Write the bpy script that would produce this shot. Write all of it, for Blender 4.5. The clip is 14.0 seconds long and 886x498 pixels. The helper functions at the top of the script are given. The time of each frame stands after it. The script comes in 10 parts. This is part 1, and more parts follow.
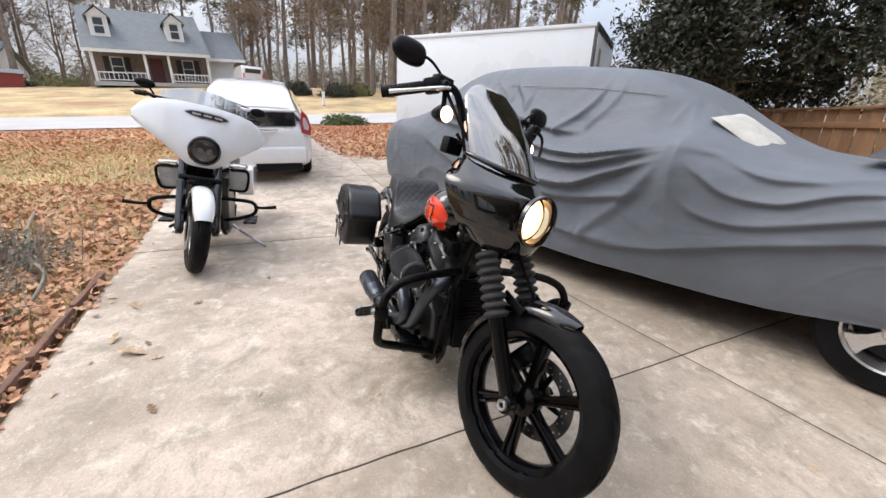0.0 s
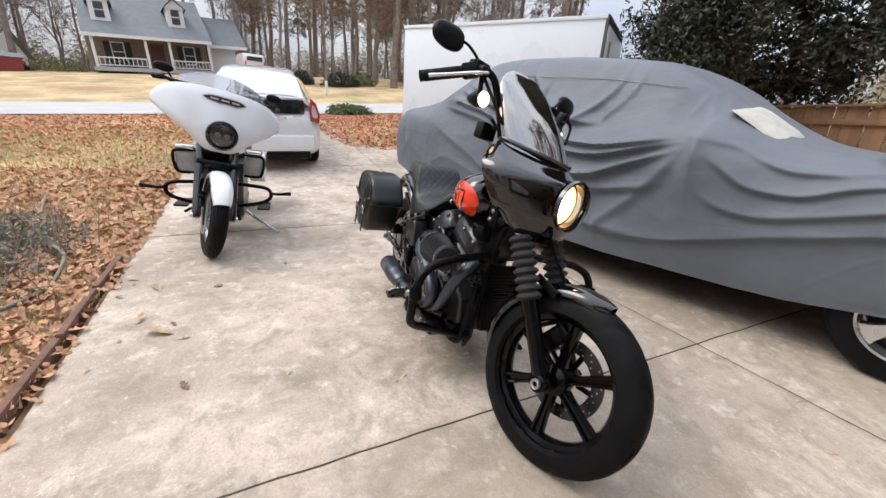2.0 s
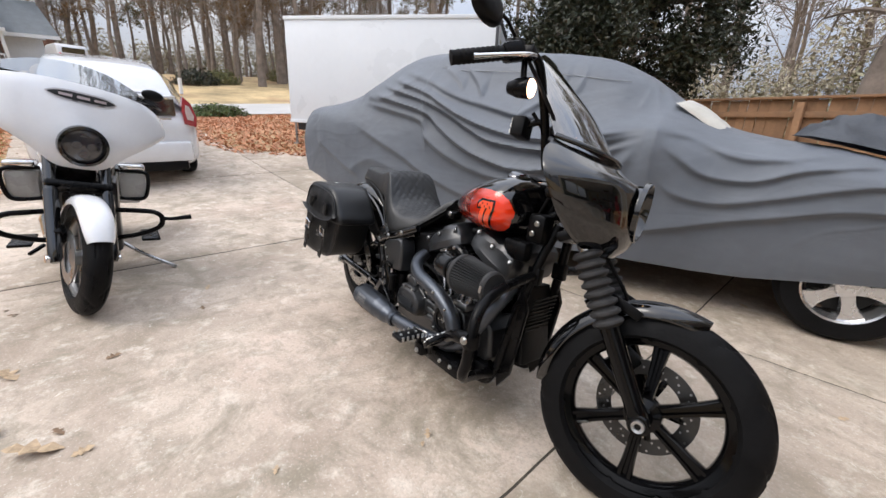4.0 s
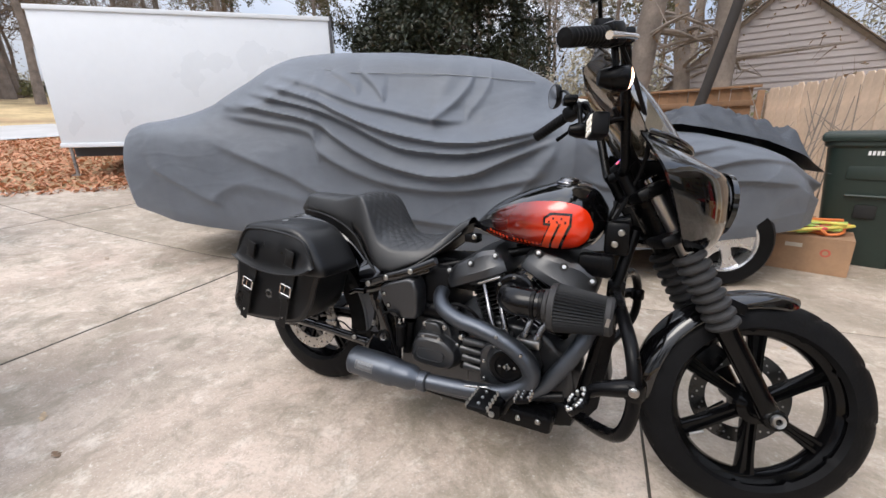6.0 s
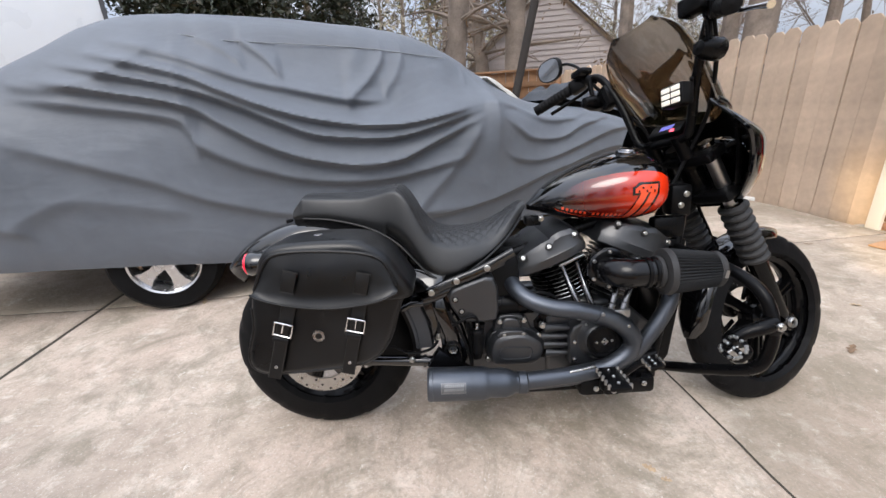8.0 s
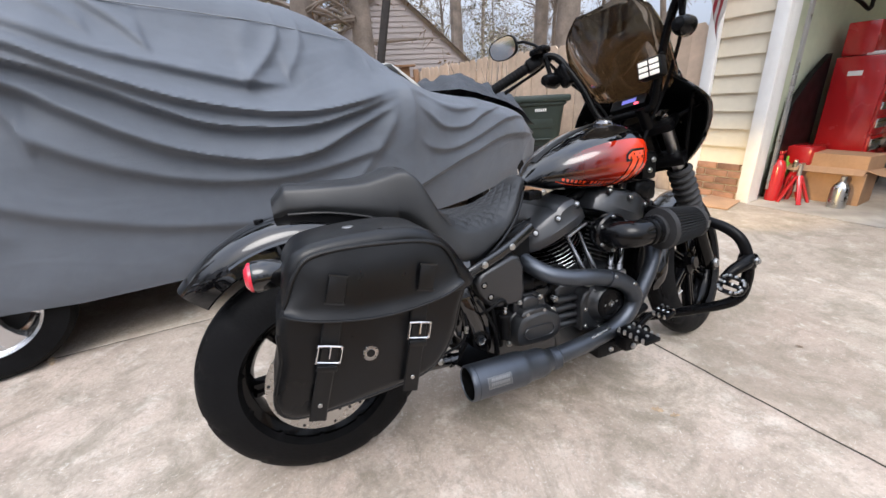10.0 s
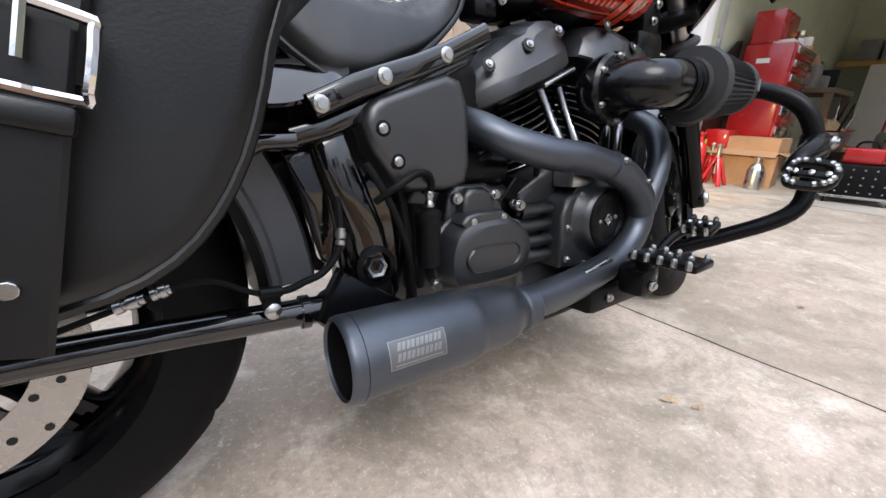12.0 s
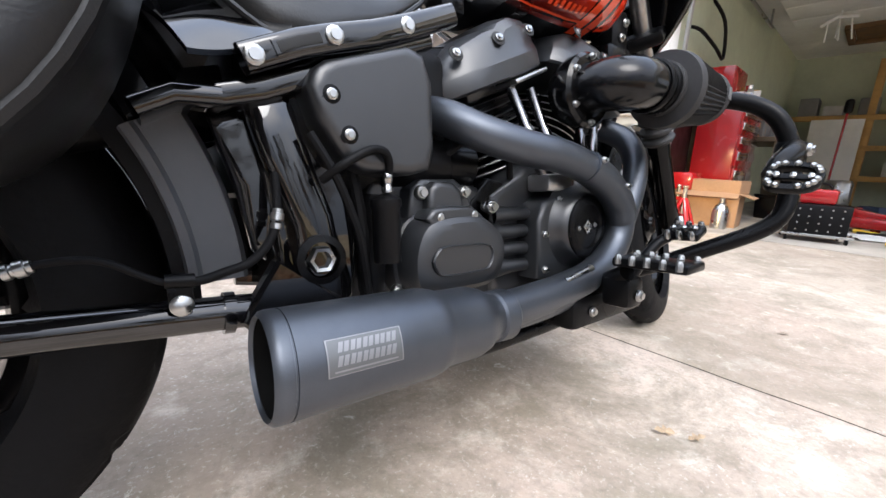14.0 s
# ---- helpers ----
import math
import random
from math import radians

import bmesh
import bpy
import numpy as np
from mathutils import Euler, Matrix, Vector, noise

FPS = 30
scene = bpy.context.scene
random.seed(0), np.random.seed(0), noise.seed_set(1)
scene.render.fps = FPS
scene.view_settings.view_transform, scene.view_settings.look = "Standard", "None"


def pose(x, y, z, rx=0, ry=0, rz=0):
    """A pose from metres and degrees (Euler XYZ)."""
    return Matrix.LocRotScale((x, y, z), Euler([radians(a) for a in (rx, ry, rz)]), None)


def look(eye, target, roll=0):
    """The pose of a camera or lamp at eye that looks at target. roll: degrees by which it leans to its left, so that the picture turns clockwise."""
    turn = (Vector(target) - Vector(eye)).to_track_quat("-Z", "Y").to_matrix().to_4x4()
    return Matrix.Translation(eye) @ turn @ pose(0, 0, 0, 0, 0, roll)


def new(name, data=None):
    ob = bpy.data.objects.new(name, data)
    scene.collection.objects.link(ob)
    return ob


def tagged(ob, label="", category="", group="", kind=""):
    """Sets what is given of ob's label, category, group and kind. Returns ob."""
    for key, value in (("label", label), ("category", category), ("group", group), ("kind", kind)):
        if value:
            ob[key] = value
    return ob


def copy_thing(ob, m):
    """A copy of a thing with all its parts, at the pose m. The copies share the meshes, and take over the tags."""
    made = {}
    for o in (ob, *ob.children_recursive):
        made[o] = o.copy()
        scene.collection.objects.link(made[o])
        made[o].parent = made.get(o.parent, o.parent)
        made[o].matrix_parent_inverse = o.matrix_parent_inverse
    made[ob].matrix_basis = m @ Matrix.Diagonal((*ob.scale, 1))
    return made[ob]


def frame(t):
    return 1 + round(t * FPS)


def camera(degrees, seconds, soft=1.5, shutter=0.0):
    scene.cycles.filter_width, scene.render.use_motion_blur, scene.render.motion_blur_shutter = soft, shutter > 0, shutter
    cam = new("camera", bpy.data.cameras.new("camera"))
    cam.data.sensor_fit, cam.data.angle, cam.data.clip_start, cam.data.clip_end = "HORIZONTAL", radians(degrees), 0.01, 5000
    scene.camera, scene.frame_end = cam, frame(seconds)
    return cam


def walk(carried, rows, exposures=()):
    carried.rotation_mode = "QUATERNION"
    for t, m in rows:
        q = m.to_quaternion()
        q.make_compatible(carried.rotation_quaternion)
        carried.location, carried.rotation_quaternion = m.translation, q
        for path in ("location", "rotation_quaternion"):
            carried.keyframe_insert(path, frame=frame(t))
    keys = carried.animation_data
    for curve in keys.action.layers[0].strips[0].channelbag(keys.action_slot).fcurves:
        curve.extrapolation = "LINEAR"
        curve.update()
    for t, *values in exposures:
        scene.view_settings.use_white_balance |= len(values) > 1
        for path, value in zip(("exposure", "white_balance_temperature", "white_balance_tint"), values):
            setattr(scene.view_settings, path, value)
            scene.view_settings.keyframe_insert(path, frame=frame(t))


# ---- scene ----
cam = camera(96.4, 14.0)
PATH = [
    (0, (2.606, -0.613, 1.172), (0.811, 0.037, 0.577), 2.2),
    (0.5, (2.713, -0.523, 1.176), (0.867, -0.023, 0.59), 2.1),
    (1, (2.715, -0.536, 1.172), (0.868, -0.064, 0.569), 2.0),
    (1.5, (2.668, -0.638, 1.149), (0.848, -0.082, 0.536), 2.7),
    (2, (2.6, -0.743, 1.141), (0.817, -0.09, 0.512), 3.2),
    (2.5, (2.488, -0.763, 1.118), (0.744, -0.028, 0.473), 3.0),
    (3, (2.333, -0.745, 1.103), (0.646, 0.104, 0.444), 2.8),
    (3.5, (2.216, -0.859, 1.093), (0.593, 0.128, 0.466), 2.3),
    (4, (2.068, -1.036, 1.108), (0.541, 0.103, 0.501), 2.0),
    (4.2, (1.998, -1.065, 1.099), (0.512, 0.131, 0.5), 1.8),
    (6.3, (1.217, -1.264, 1.097), (0.41, 0.469, 0.51), -2.1),
    (6.5, (1.144, -1.27, 1.098), (0.413, 0.489, 0.49), -2.4),
    (7, (0.935, -1.316, 1.098), (0.433, 0.513, 0.464), -2.8),
    (7.2, (0.85, -1.322, 1.116), (0.444, 0.518, 0.446), -2.9),
    (9.3, (0.162, -1.163, 1.073), (0.541, 0.673, 0.376), -4.5),
    (9.5, (0.139, -1.141, 1.064), (0.583, 0.675, 0.353), -4.3),
    (10, (0.06, -1.107, 1.049), (0.698, 0.649, 0.336), -3.2),
    (10.5, (0.127, -1.03, 0.988), (0.895, 0.651, 0.222), -1.4),
    (11, (0.237, -0.879, 0.866), (1.043, 0.749, 0.03), -0.5),
    (11.5, (0.247, -0.715, 0.644), (1.2, 0.869, -0.119), 1.1),
    (12, (0.302, -0.661, 0.574), (1.322, 0.924, -0.097), 1.8),
    (12.5, (0.326, -0.632, 0.518), (1.391, 0.956, -0.069), 2.3),
    (13, (0.345, -0.627, 0.5), (1.437, 0.966, -0.018), 2.5),
    (13.5, (0.349, -0.625, 0.483), (1.47, 0.96, 0.002), 2.6),
    (14, (0.351, -0.627, 0.488), (1.493, 0.953, 0.045), 2.6),
]
STOPS = [(0.0, 0.32, 6500, 10), (4.0, 0.2, 6500, 10), (6.5, 0.27, 6400, 10), (9.5, 0.35, 6200, 10), (11.0, 0.34, 6080, 10), (12.5, 0.66, 6100, 10), (14.0, 0.83, 6100, 10)]
walk(cam, [(t, look(eye, target, roll)) for t, eye, target, roll in PATH], STOPS)

# ---------------------------------------------------------------- world and light
SUN_EL, SUN_AZ = 52.0, 200.0
world = bpy.data.worlds.new("overcast_sky")
scene.world = world
world.use_nodes = True
wn = world.node_tree
sky = wn.nodes.new("ShaderNodeTexSky")
sky.sky_type = "NISHITA"
sky.sun_disc = False
sky.sun_elevation, sky.sun_rotation = radians(SUN_EL), radians(SUN_AZ)
sky.air_density, sky.dust_density, sky.ozone_density = 1.0, 6.0, 0.6
mixw = wn.nodes.new("ShaderNodeMixRGB")
mixw.inputs[0].default_value = 0.72
hsv = wn.nodes.new("ShaderNodeHueSaturation")
wn.links.new(sky.outputs[0], hsv.inputs["Color"])
hsv.inputs["Saturation"].default_value = 0.75
cl = wn.nodes.new("ShaderNodeTexNoise")
cl.inputs["Scale"].default_value = 2.2
cl.inputs["Detail"].default_value = 7
tcw = wn.nodes.new("ShaderNodeTexCoord")
wn.links.new(tcw.outputs["Generated"], cl.inputs["Vector"])
rampw = wn.nodes.new("ShaderNodeValToRGB")
rampw.color_ramp.elements[0].position, rampw.color_ramp.elements[1].position = 0.36, 0.66
rampw.color_ramp.elements[0].color = (5.9, 6.9, 9.0, 1)
rampw.color_ramp.elements[1].color = (10.8, 10.8, 11.1, 1)
wn.links.new(cl.outputs["Fac"], rampw.inputs[0])
wn.links.new(hsv.outputs[0], mixw.inputs[1])
wn.links.new(rampw.outputs[0], mixw.inputs[2])
# an overcast sky is brightest overhead
sepw = wn.nodes.new("ShaderNodeSeparateXYZ")
wn.links.new(tcw.outputs["Generated"], sepw.inputs[0])
grad = wn.nodes.new("ShaderNodeMapRange")
grad.inputs["From Min"].default_value, grad.inputs["From Max"].default_value = 0.0, 1.0
grad.inputs["To Min"].default_value, grad.inputs["To Max"].default_value = 0.52, 2.65
wn.links.new(sepw.outputs["Z"], grad.inputs["Value"])
mulw = wn.nodes.new("ShaderNodeMixRGB")
mulw.blend_type = "MULTIPLY"
mulw.inputs[0].default_value = 1.0
wn.links.new(mixw.outputs[0], mulw.inputs[1])
wn.links.new(grad.outputs[0], mulw.inputs[2])
wn.links.new(mulw.outputs[0], wn.nodes["Background"].inputs["Color"])
wn.nodes["Background"].inputs["Strength"].default_value = 0.098
sun = new("sun", bpy.data.lights.new("sun", "SUN"))
sun.data.energy, sun.data.angle, sun.data.color = 1.0, radians(30), (1.0, 0.96, 0.9)
sun.matrix_world = look((0, 0, 40), (0 + 40 * math.sin(radians(SUN_AZ + 180)) * math.cos(radians(SUN_EL)), 40 * math.cos(radians(SUN_AZ + 180)) * math.cos(radians(SUN_EL)), 40 - 40 * math.sin(radians(SUN_EL))))


# ---------------------------------------------------------------- mesh helpers
def ring_scale(poly, c, k):
    return [(c[0] + (p[0] - c[0]) * k, c[1] + (p[1] - c[1]) * k) for p in poly]


class MB:
    """Gathers vertices and faces for one mesh."""

    def __init__(self):
        self.v, self.f = [], []

    def add(self, verts, faces):
        n = len(self.v)
        self.v.extend(Vector(p) for p in verts)
        self.f.extend([tuple(i + n for i in f) for f in faces])
        return self

    def grid(self, rows, wrap=False, cap=False):
        n, m = len(rows), len(rows[0])
        verts = [p for r in rows for p in r]
        faces = []
        for i in range(n - 1):
            for j in range(m if wrap else m - 1):
                a, b = i * m + j, i * m + (j + 1) % m
                faces.append((a, b, b + m, a + m))
        if cap:
            faces.append(tuple(range(m - 1, -1, -1)))
            faces.append(tuple((n - 1) * m + j for j in range(m)))
        return self.add(verts, faces)

    def box(self, c, s, m=None, b=0.0):
        """A box with chamfered edges, centre c, size s, turned by m."""
        hx, hy, hz = s[0] / 2, s[1] / 2, s[2] / 2
        b = min(b, hx * 0.95, hy * 0.95, hz * 0.95)
        m = m or Matrix.Identity(3)
        c = Vector(c)
        if b <= 0:
            vs = [(x * hx, y * hy, z * hz) for x in (-1, 1) for y in (-1, 1) for z in (-1, 1)]
            fs = [(0, 1, 3, 2), (4, 6, 7, 5), (0, 4, 5, 1), (2, 3, 7, 6), (0, 2, 6, 4), (1, 5, 7, 3)]
            return self.add([c + m @ Vector(p) for p in vs], fs)
        bm = bmesh.new()
        bmesh.ops.create_cube(bm, size=1)
        for v in bm.verts:
            v.co = Vector((v.co.x * s[0], v.co.y * s[1], v.co.z * s[2]))
        bmesh.ops.bevel(bm, geom=list(bm.edges), offset=b, segments=2, profile=0.5, affect="EDGES")
        bm.verts.index_update()
        self.add([c + m @ v.co for v in bm.verts], [tuple(v.index for v in f.verts) for f in bm.faces])
        bm.free()
        return self

    def tube(self, pts, r, n=10, smooth=0, closed=False, cap=True):
        """A pipe along points, radius r or one radius a point."""
        pts = [Vector(p) for p in pts]
        rs = list(r) if isinstance(r, (list, tuple)) else [r] * len(pts)
        if smooth:
            pts, rs = spline(pts, rs, smooth, closed)
        up = Vector((0, 0, 1))
        rows = []
        k = len(pts)
        prev = None
        for i, p in enumerate(pts):
            a = pts[(i - 1) % k] if (closed or i) else p
            b = pts[(i + 1) % k] if (closed or i < k - 1) else p
            d = (b - a).normalized()
            if prev is None:
                ref = up if abs(d.z) < 0.9 else Vector((1, 0, 0))
                x = d.cross(ref).normalized()
            else:
                x = (prev - d * prev.dot(d)).normalized()
            prev = x
            y = d.cross(x)
            rows.append([p + rs[i] * (math.cos(2 * math.pi * j / n) * x + math.sin(2 * math.pi * j / n) * y) for j in range(n)])
        if closed:
            rows.append(rows[0])
        return self.grid(rows, wrap=True, cap=cap and not closed)

    def lathe(self, prof, c, axis, n=40, a0=0.0, a1=360.0):
        """Turns a profile of (radius, along) round an axis through c."""
        ax = Vector(axis).normalized()
        ref = Vector((0, 0, 1)) if abs(ax.z) < 0.9 else Vector((1, 0, 0))
        x = ax.cross(ref).normalized()
        y = ax.cross(x)
        c = Vector(c)
        full = abs(a1 - a0) >= 359.9
        steps = n if full else n + 1
        rows = []
        for r, h in prof:
            rows.append([c + ax * h + r * (math.cos(radians(a0 + (a1 - a0) * j / n)) * x + math.sin(radians(a0 + (a1 - a0) * j / n)) * y) for j in range(steps)])
        return self.grid(rows, wrap=full)

    def disc(self, c, axis, r, h, n=20, b=0.0):
        b = b or min(r, h) * 0.15
        return self.lathe([(0.0001, 0), (r - b, 0), (r, b), (r, h - b), (r - b, h), (0.0001, h)], c, axis, n)

    def ball(self, c, r, n=12, m=None):
        r = Vector(r) if not isinstance(r, (int, float)) else Vector((r, r, r))
        rows = []
        for i in range(n + 1):
            t = math.pi * i / n
            t = min(max(t, 0.01), math.pi - 0.01)
            rows.append([Vector(c) + (m or Matrix.Identity(3)) @ Vector((r.x * math.sin(t) * math.cos(2 * math.pi * j / (2 * n)), r.y * math.sin(t) * math.sin(2 * math.pi * j / (2 * n)), r.z * math.cos(t))) for j in range(2 * n)])
        return self.grid(rows, wrap=True, cap=True)

    def slab(self, poly, y0, y1, axis="y", b=0.0):
        """A flat polygon drawn in two axes, given thickness along the third."""
        def place(u, w, h):
            return {"y": (u, h, w), "z": (u, w, h), "x": (h, u, w)}[axis]
        n = len(poly)
        cx, cy = sum(p[0] for p in poly) / n, sum(p[1] for p in poly) / n
        def inset(p):
            d = Vector((cx - p[0], cy - p[1]))
            d = d.normalized() * b if d.length > 1e-6 else d
            return (p[0] + d.x, p[1] + d.y)
        def inset2(p, e):
            d = Vector((cx - p[0], cy - p[1]))
            d = d.normalized() * min(e, d.length * 0.9) if d.length > 1e-6 else d
            return (p[0] + d.x, p[1] + d.y)
        sg = 1 if y1 > y0 else -1
        if b >= 0.0055:
            def ring(k, near):
                t = math.pi / 2 * k / 3
                q = [inset2(p, b * (1 - math.sin(t))) for p in poly]
                return [place(*p, y0 + sg * b * (1 - math.cos(t)) if near else y1 - sg * b * (1 - math.cos(t))) for p in q]
            flat0, flat1 = [place(*inset2(p, b * 1.3), y0) for p in poly], [place(*inset2(p, b * 1.3), y1) for p in poly]
            rings = [flat0] + [ring(k, True) for k in range(4)] + [ring(k, False) for k in (3, 2, 1, 0)] + [flat1]
        elif b > 0:
            rings = [[place(*inset(p), y0) for p in poly], [place(*p, y0 + sg * b) for p in poly], [place(*p, y1 - sg * b) for p in poly], [place(*inset(p), y1) for p in poly]]
        else:
            rings = [[place(*p, y0) for p in poly], [place(*p, y1) for p in poly]]
        return self.grid(rings, wrap=True, cap=True)

    def dome(self, poly, c, levels, axis="y"):
        """A casting: one outline drawn in towards c, level by level of (scale, depth)."""
        return self.grid([[(u, h, w) for u, w in ring_scale(poly, c, k)] for k, h in levels], wrap=True, cap=True)

    def mesh(self, name, sharp=38):
        me = bpy.data.meshes.new(name)
        me.from_pydata([tuple(p) for p in self.v], [], self.f)
        bm = bmesh.new()
        bm.from_mesh(me)
        bmesh.ops.remove_doubles(bm, verts=bm.verts, dist=1e-5)
        bmesh.ops.recalc_face_normals(bm, faces=bm.faces)
        bm.to_mesh(me)
        bm.free()
        me.shade_smooth()
        me.set_sharp_from_angle(angle=radians(sharp))
        return me


def spline(pts, rs, k, closed=False):
    """Catmull-Rom: k steps between points."""
    out, ro = [], []
    n = len(pts)
    for i in range(n if closed else n - 1):
        p0, p1, p2, p3 = pts[(i - 1) % n if closed else max(i - 1, 0)], pts[i], pts[(i + 1) % n], pts[(i + 2) % n if closed else min(i + 2, n - 1)]
        for j in range(k):
            t = j / k
            out.append(0.5 * (2 * p1 + (p2 - p0) * t + (2 * p0 - 5 * p1 + 4 * p2 - p3) * t * t + (3 * p1 - p0 - 3 * p2 + p3) * t ** 3))
            ro.append(rs[i] * (1 - t) + rs[(i + 1) % n] * t)
    if not closed:
        out.append(pts[-1])
        ro.append(rs[-1])
    return out, ro


def rounded2(poly, k):
    """A closed outline with its corners rounded."""
    q, _ = spline([Vector((a, b, 0)) for a, b in poly], [0] * len(poly), k, True)
    return [(v.x, v.y) for v in q]


def lerp(xs, ys, x):
    return float(np.interp(x, xs, ys))


def smooth_lerp(xs, ys, x):
    """Interpolates with rounded corners."""
    w = 0.06 * (xs[-1] - xs[0])
    return sum(float(np.interp(x + w * k, xs, ys)) * g for k, g in ((-1, 0.1), (-0.5, 0.22), (0, 0.36), (0.5, 0.22), (1, 0.1)))


def part(name, mb, material, parent, label="", sharp=38):
    """Links a mesh as one object under a thing or a part."""
    ob = new(name, mb.mesh(name, sharp) if isinstance(mb, MB) else mb)
    if material is not None and not ob.data.materials:
        ob.data.materials.append(material)
    if parent is not None:
        ob.parent = parent
    if label:
        ob["label"] = label
    return ob


def thing(name, label, category, m=None, group=""):
    e = new(name)
    e.empty_display_size = 0.2
    e.matrix_world = m or Matrix.Identity(4)
    return tagged(e, label, category, group)


def solo(name, mb, material, label, category, m=None, group="", kind="", sharp=38):
    ob = part(name, mb, material, None, sharp=sharp)
    if m is not None:
        ob.matrix_world = m
    return tagged(ob, label, category, group, kind)


# ---------------------------------------------------------------- materials
def mat(name, base, rough=0.5, metal=0.0, var=0.15, scale=8.0, bump=0.0, bscale=60.0, coat=0.0, rvar=0.1, base2=None, detail=5.0, spec=0.5, stain=None, sheen=0.0):
    """A surface with colour drift at two scales, uneven gloss and fine relief."""
    m = bpy.data.materials.new(name)
    m.use_nodes = True
    nt = m.node_tree
    bs = nt.nodes["Principled BSDF"]
    N, L = nt.nodes.new, nt.links.new
    tc = N("ShaderNodeTexCoord")
    n1 = N("ShaderNodeTexNoise")
    n1.inputs["Scale"].default_value, n1.inputs["Detail"].default_value = scale, detail
    n2 = N("ShaderNodeTexNoise")
    n2.inputs["Scale"].default_value, n2.inputs["Detail"].default_value = scale * 7.3, 3.0
    for n in (n1, n2):
        L(tc.outputs["Object"], n.inputs["Vector"])
    ad = N("ShaderNodeMath")
    ad.operation = "MULTIPLY_ADD"
    L(n2.outputs["Fac"], ad.inputs[0])
    ad.inputs[1].default_value = 0.35
    L(n1.outputs["Fac"], ad.inputs[2])
    cr = N("ShaderNodeValToRGB")
    e = cr.color_ramp.elements
    e[0].position, e[1].position = 0.45, 0.9
    b = Vector(base)
    lo = b * (1 - var)
    hi = Vector(base2) if base2 else b * (1 + var)
    e[0].color, e[1].color = (*[max(min(c, 1), 0) for c in lo], 1), (*[max(min(c, 1), 0) for c in hi], 1)
    L(ad.outputs[0], cr.inputs[0])
    col = cr.outputs[0]
    if stain:
        n3 = N("ShaderNodeTexNoise")
        n3.inputs["Scale"].default_value, n3.inputs["Detail"].default_value = stain[1], 6.0
        L(tc.outputs["Object"], n3.inputs["Vector"])
        r3 = N("ShaderNodeValToRGB")
        r3.color_ramp.elements[0].position, r3.color_ramp.elements[1].position = stain[2], stain[2] + 0.16
        L(n3.outputs["Fac"], r3.inputs[0])
        mx = N("ShaderNodeMixRGB")
        L(r3.outputs[0], mx.inputs[0])
        L(col, mx.inputs[1])
        mx.inputs[2].default_value = (*stain[0], 1)
        col = mx.outputs[0]
    L(col, bs.inputs["Base Color"])
    mr = N("ShaderNodeMapRange")
    mr.inputs["To Min"].default_value, mr.inputs["To Max"].default_value = max(rough - rvar, 0.02), min(rough + rvar, 1)
    mr.inputs["From Min"].default_value, mr.inputs["From Max"].default_value = 0.3, 0.7
    L(n1.outputs["Fac"], mr.inputs["Value"])
    L(mr.outputs[0], bs.inputs["Roughness"])
    bs.inputs["Metallic"].default_value = metal
    bs.inputs["Specular IOR Level"].default_value = spec
    bs.inputs["Coat Weight"].default_value = coat
    bs.inputs["Coat Roughness"].default_value = 0.04
    bs.inputs["Sheen Weight"].default_value = sheen
    if bump:
        nb = N("ShaderNodeTexNoise")
        nb.inputs["Scale"].default_value, nb.inputs["Detail"].default_value = bscale, 4.0
        L(tc.outputs["Object"], nb.inputs["Vector"])
        bp = N("ShaderNodeBump")
        bp.inputs["Strength"].default_value, bp.inputs["Distance"].default_value = bump, 0.01
        L(nb.outputs["Fac"], bp.inputs["Height"])
        L(bp.outputs[0], bs.inputs["Normal"])
    return m


def island_mat(name, cols, rough=0.8, bump=0.0):
    """Loose pieces, each with a colour of its own."""
    m = bpy.data.materials.new(name)
    m.use_nodes = True
    nt = m.node_tree
    bs = nt.nodes["Principled BSDF"]
    g = nt.nodes.new("ShaderNodeNewGeometry")
    cr = nt.nodes.new("ShaderNodeValToRGB")
    el = cr.color_ramp.elements
    while len(el) < len(cols):
        el.new(0.5)
    for i, c in enumerate(cols):
        el[i].position = i / max(len(cols) - 1, 1)
        el[i].color = (*c, 1)
    nt.links.new(g.outputs["Random Per Island"], cr.inputs[0])
    nt.links.new(cr.outputs[0], bs.inputs["Base Color"])
    bs.inputs["Roughness"].default_value = rough
    return m


def object_random(m, amount=0.12):
    """Lets alike pieces differ in brightness."""
    nt = m.node_tree
    bs = nt.nodes["Principled BSDF"]
    src = bs.inputs["Base Color"].links[0].from_socket
    oi = nt.nodes.new("ShaderNodeObjectInfo")
    mr = nt.nodes.new("ShaderNodeMapRange")
    mr.inputs["To Min"].default_value, mr.inputs["To Max"].default_value = 1 - amount, 1 + amount
    hs = nt.nodes.new("ShaderNodeHueSaturation")
    nt.links.new(oi.outputs["Random"], mr.inputs["Value"])
    nt.links.new(mr.outputs[0], hs.inputs["Value"])
    nt.links.new(src, hs.inputs["Color"])
    nt.links.new(hs.outputs[0], bs.inputs["Base Color"])
    return m


def glow(name, col, power):
    m = bpy.data.materials.new(name)
    m.use_nodes = True
    bs = m.node_tree.nodes["Principled BSDF"]
    bs.inputs["Base Color"].default_value = (*[min(c, 1) for c in col], 1)
    bs.inputs["Emission Color"].default_value = (*col, 1)
    bs.inputs["Emission Strength"].default_value = power
    return m


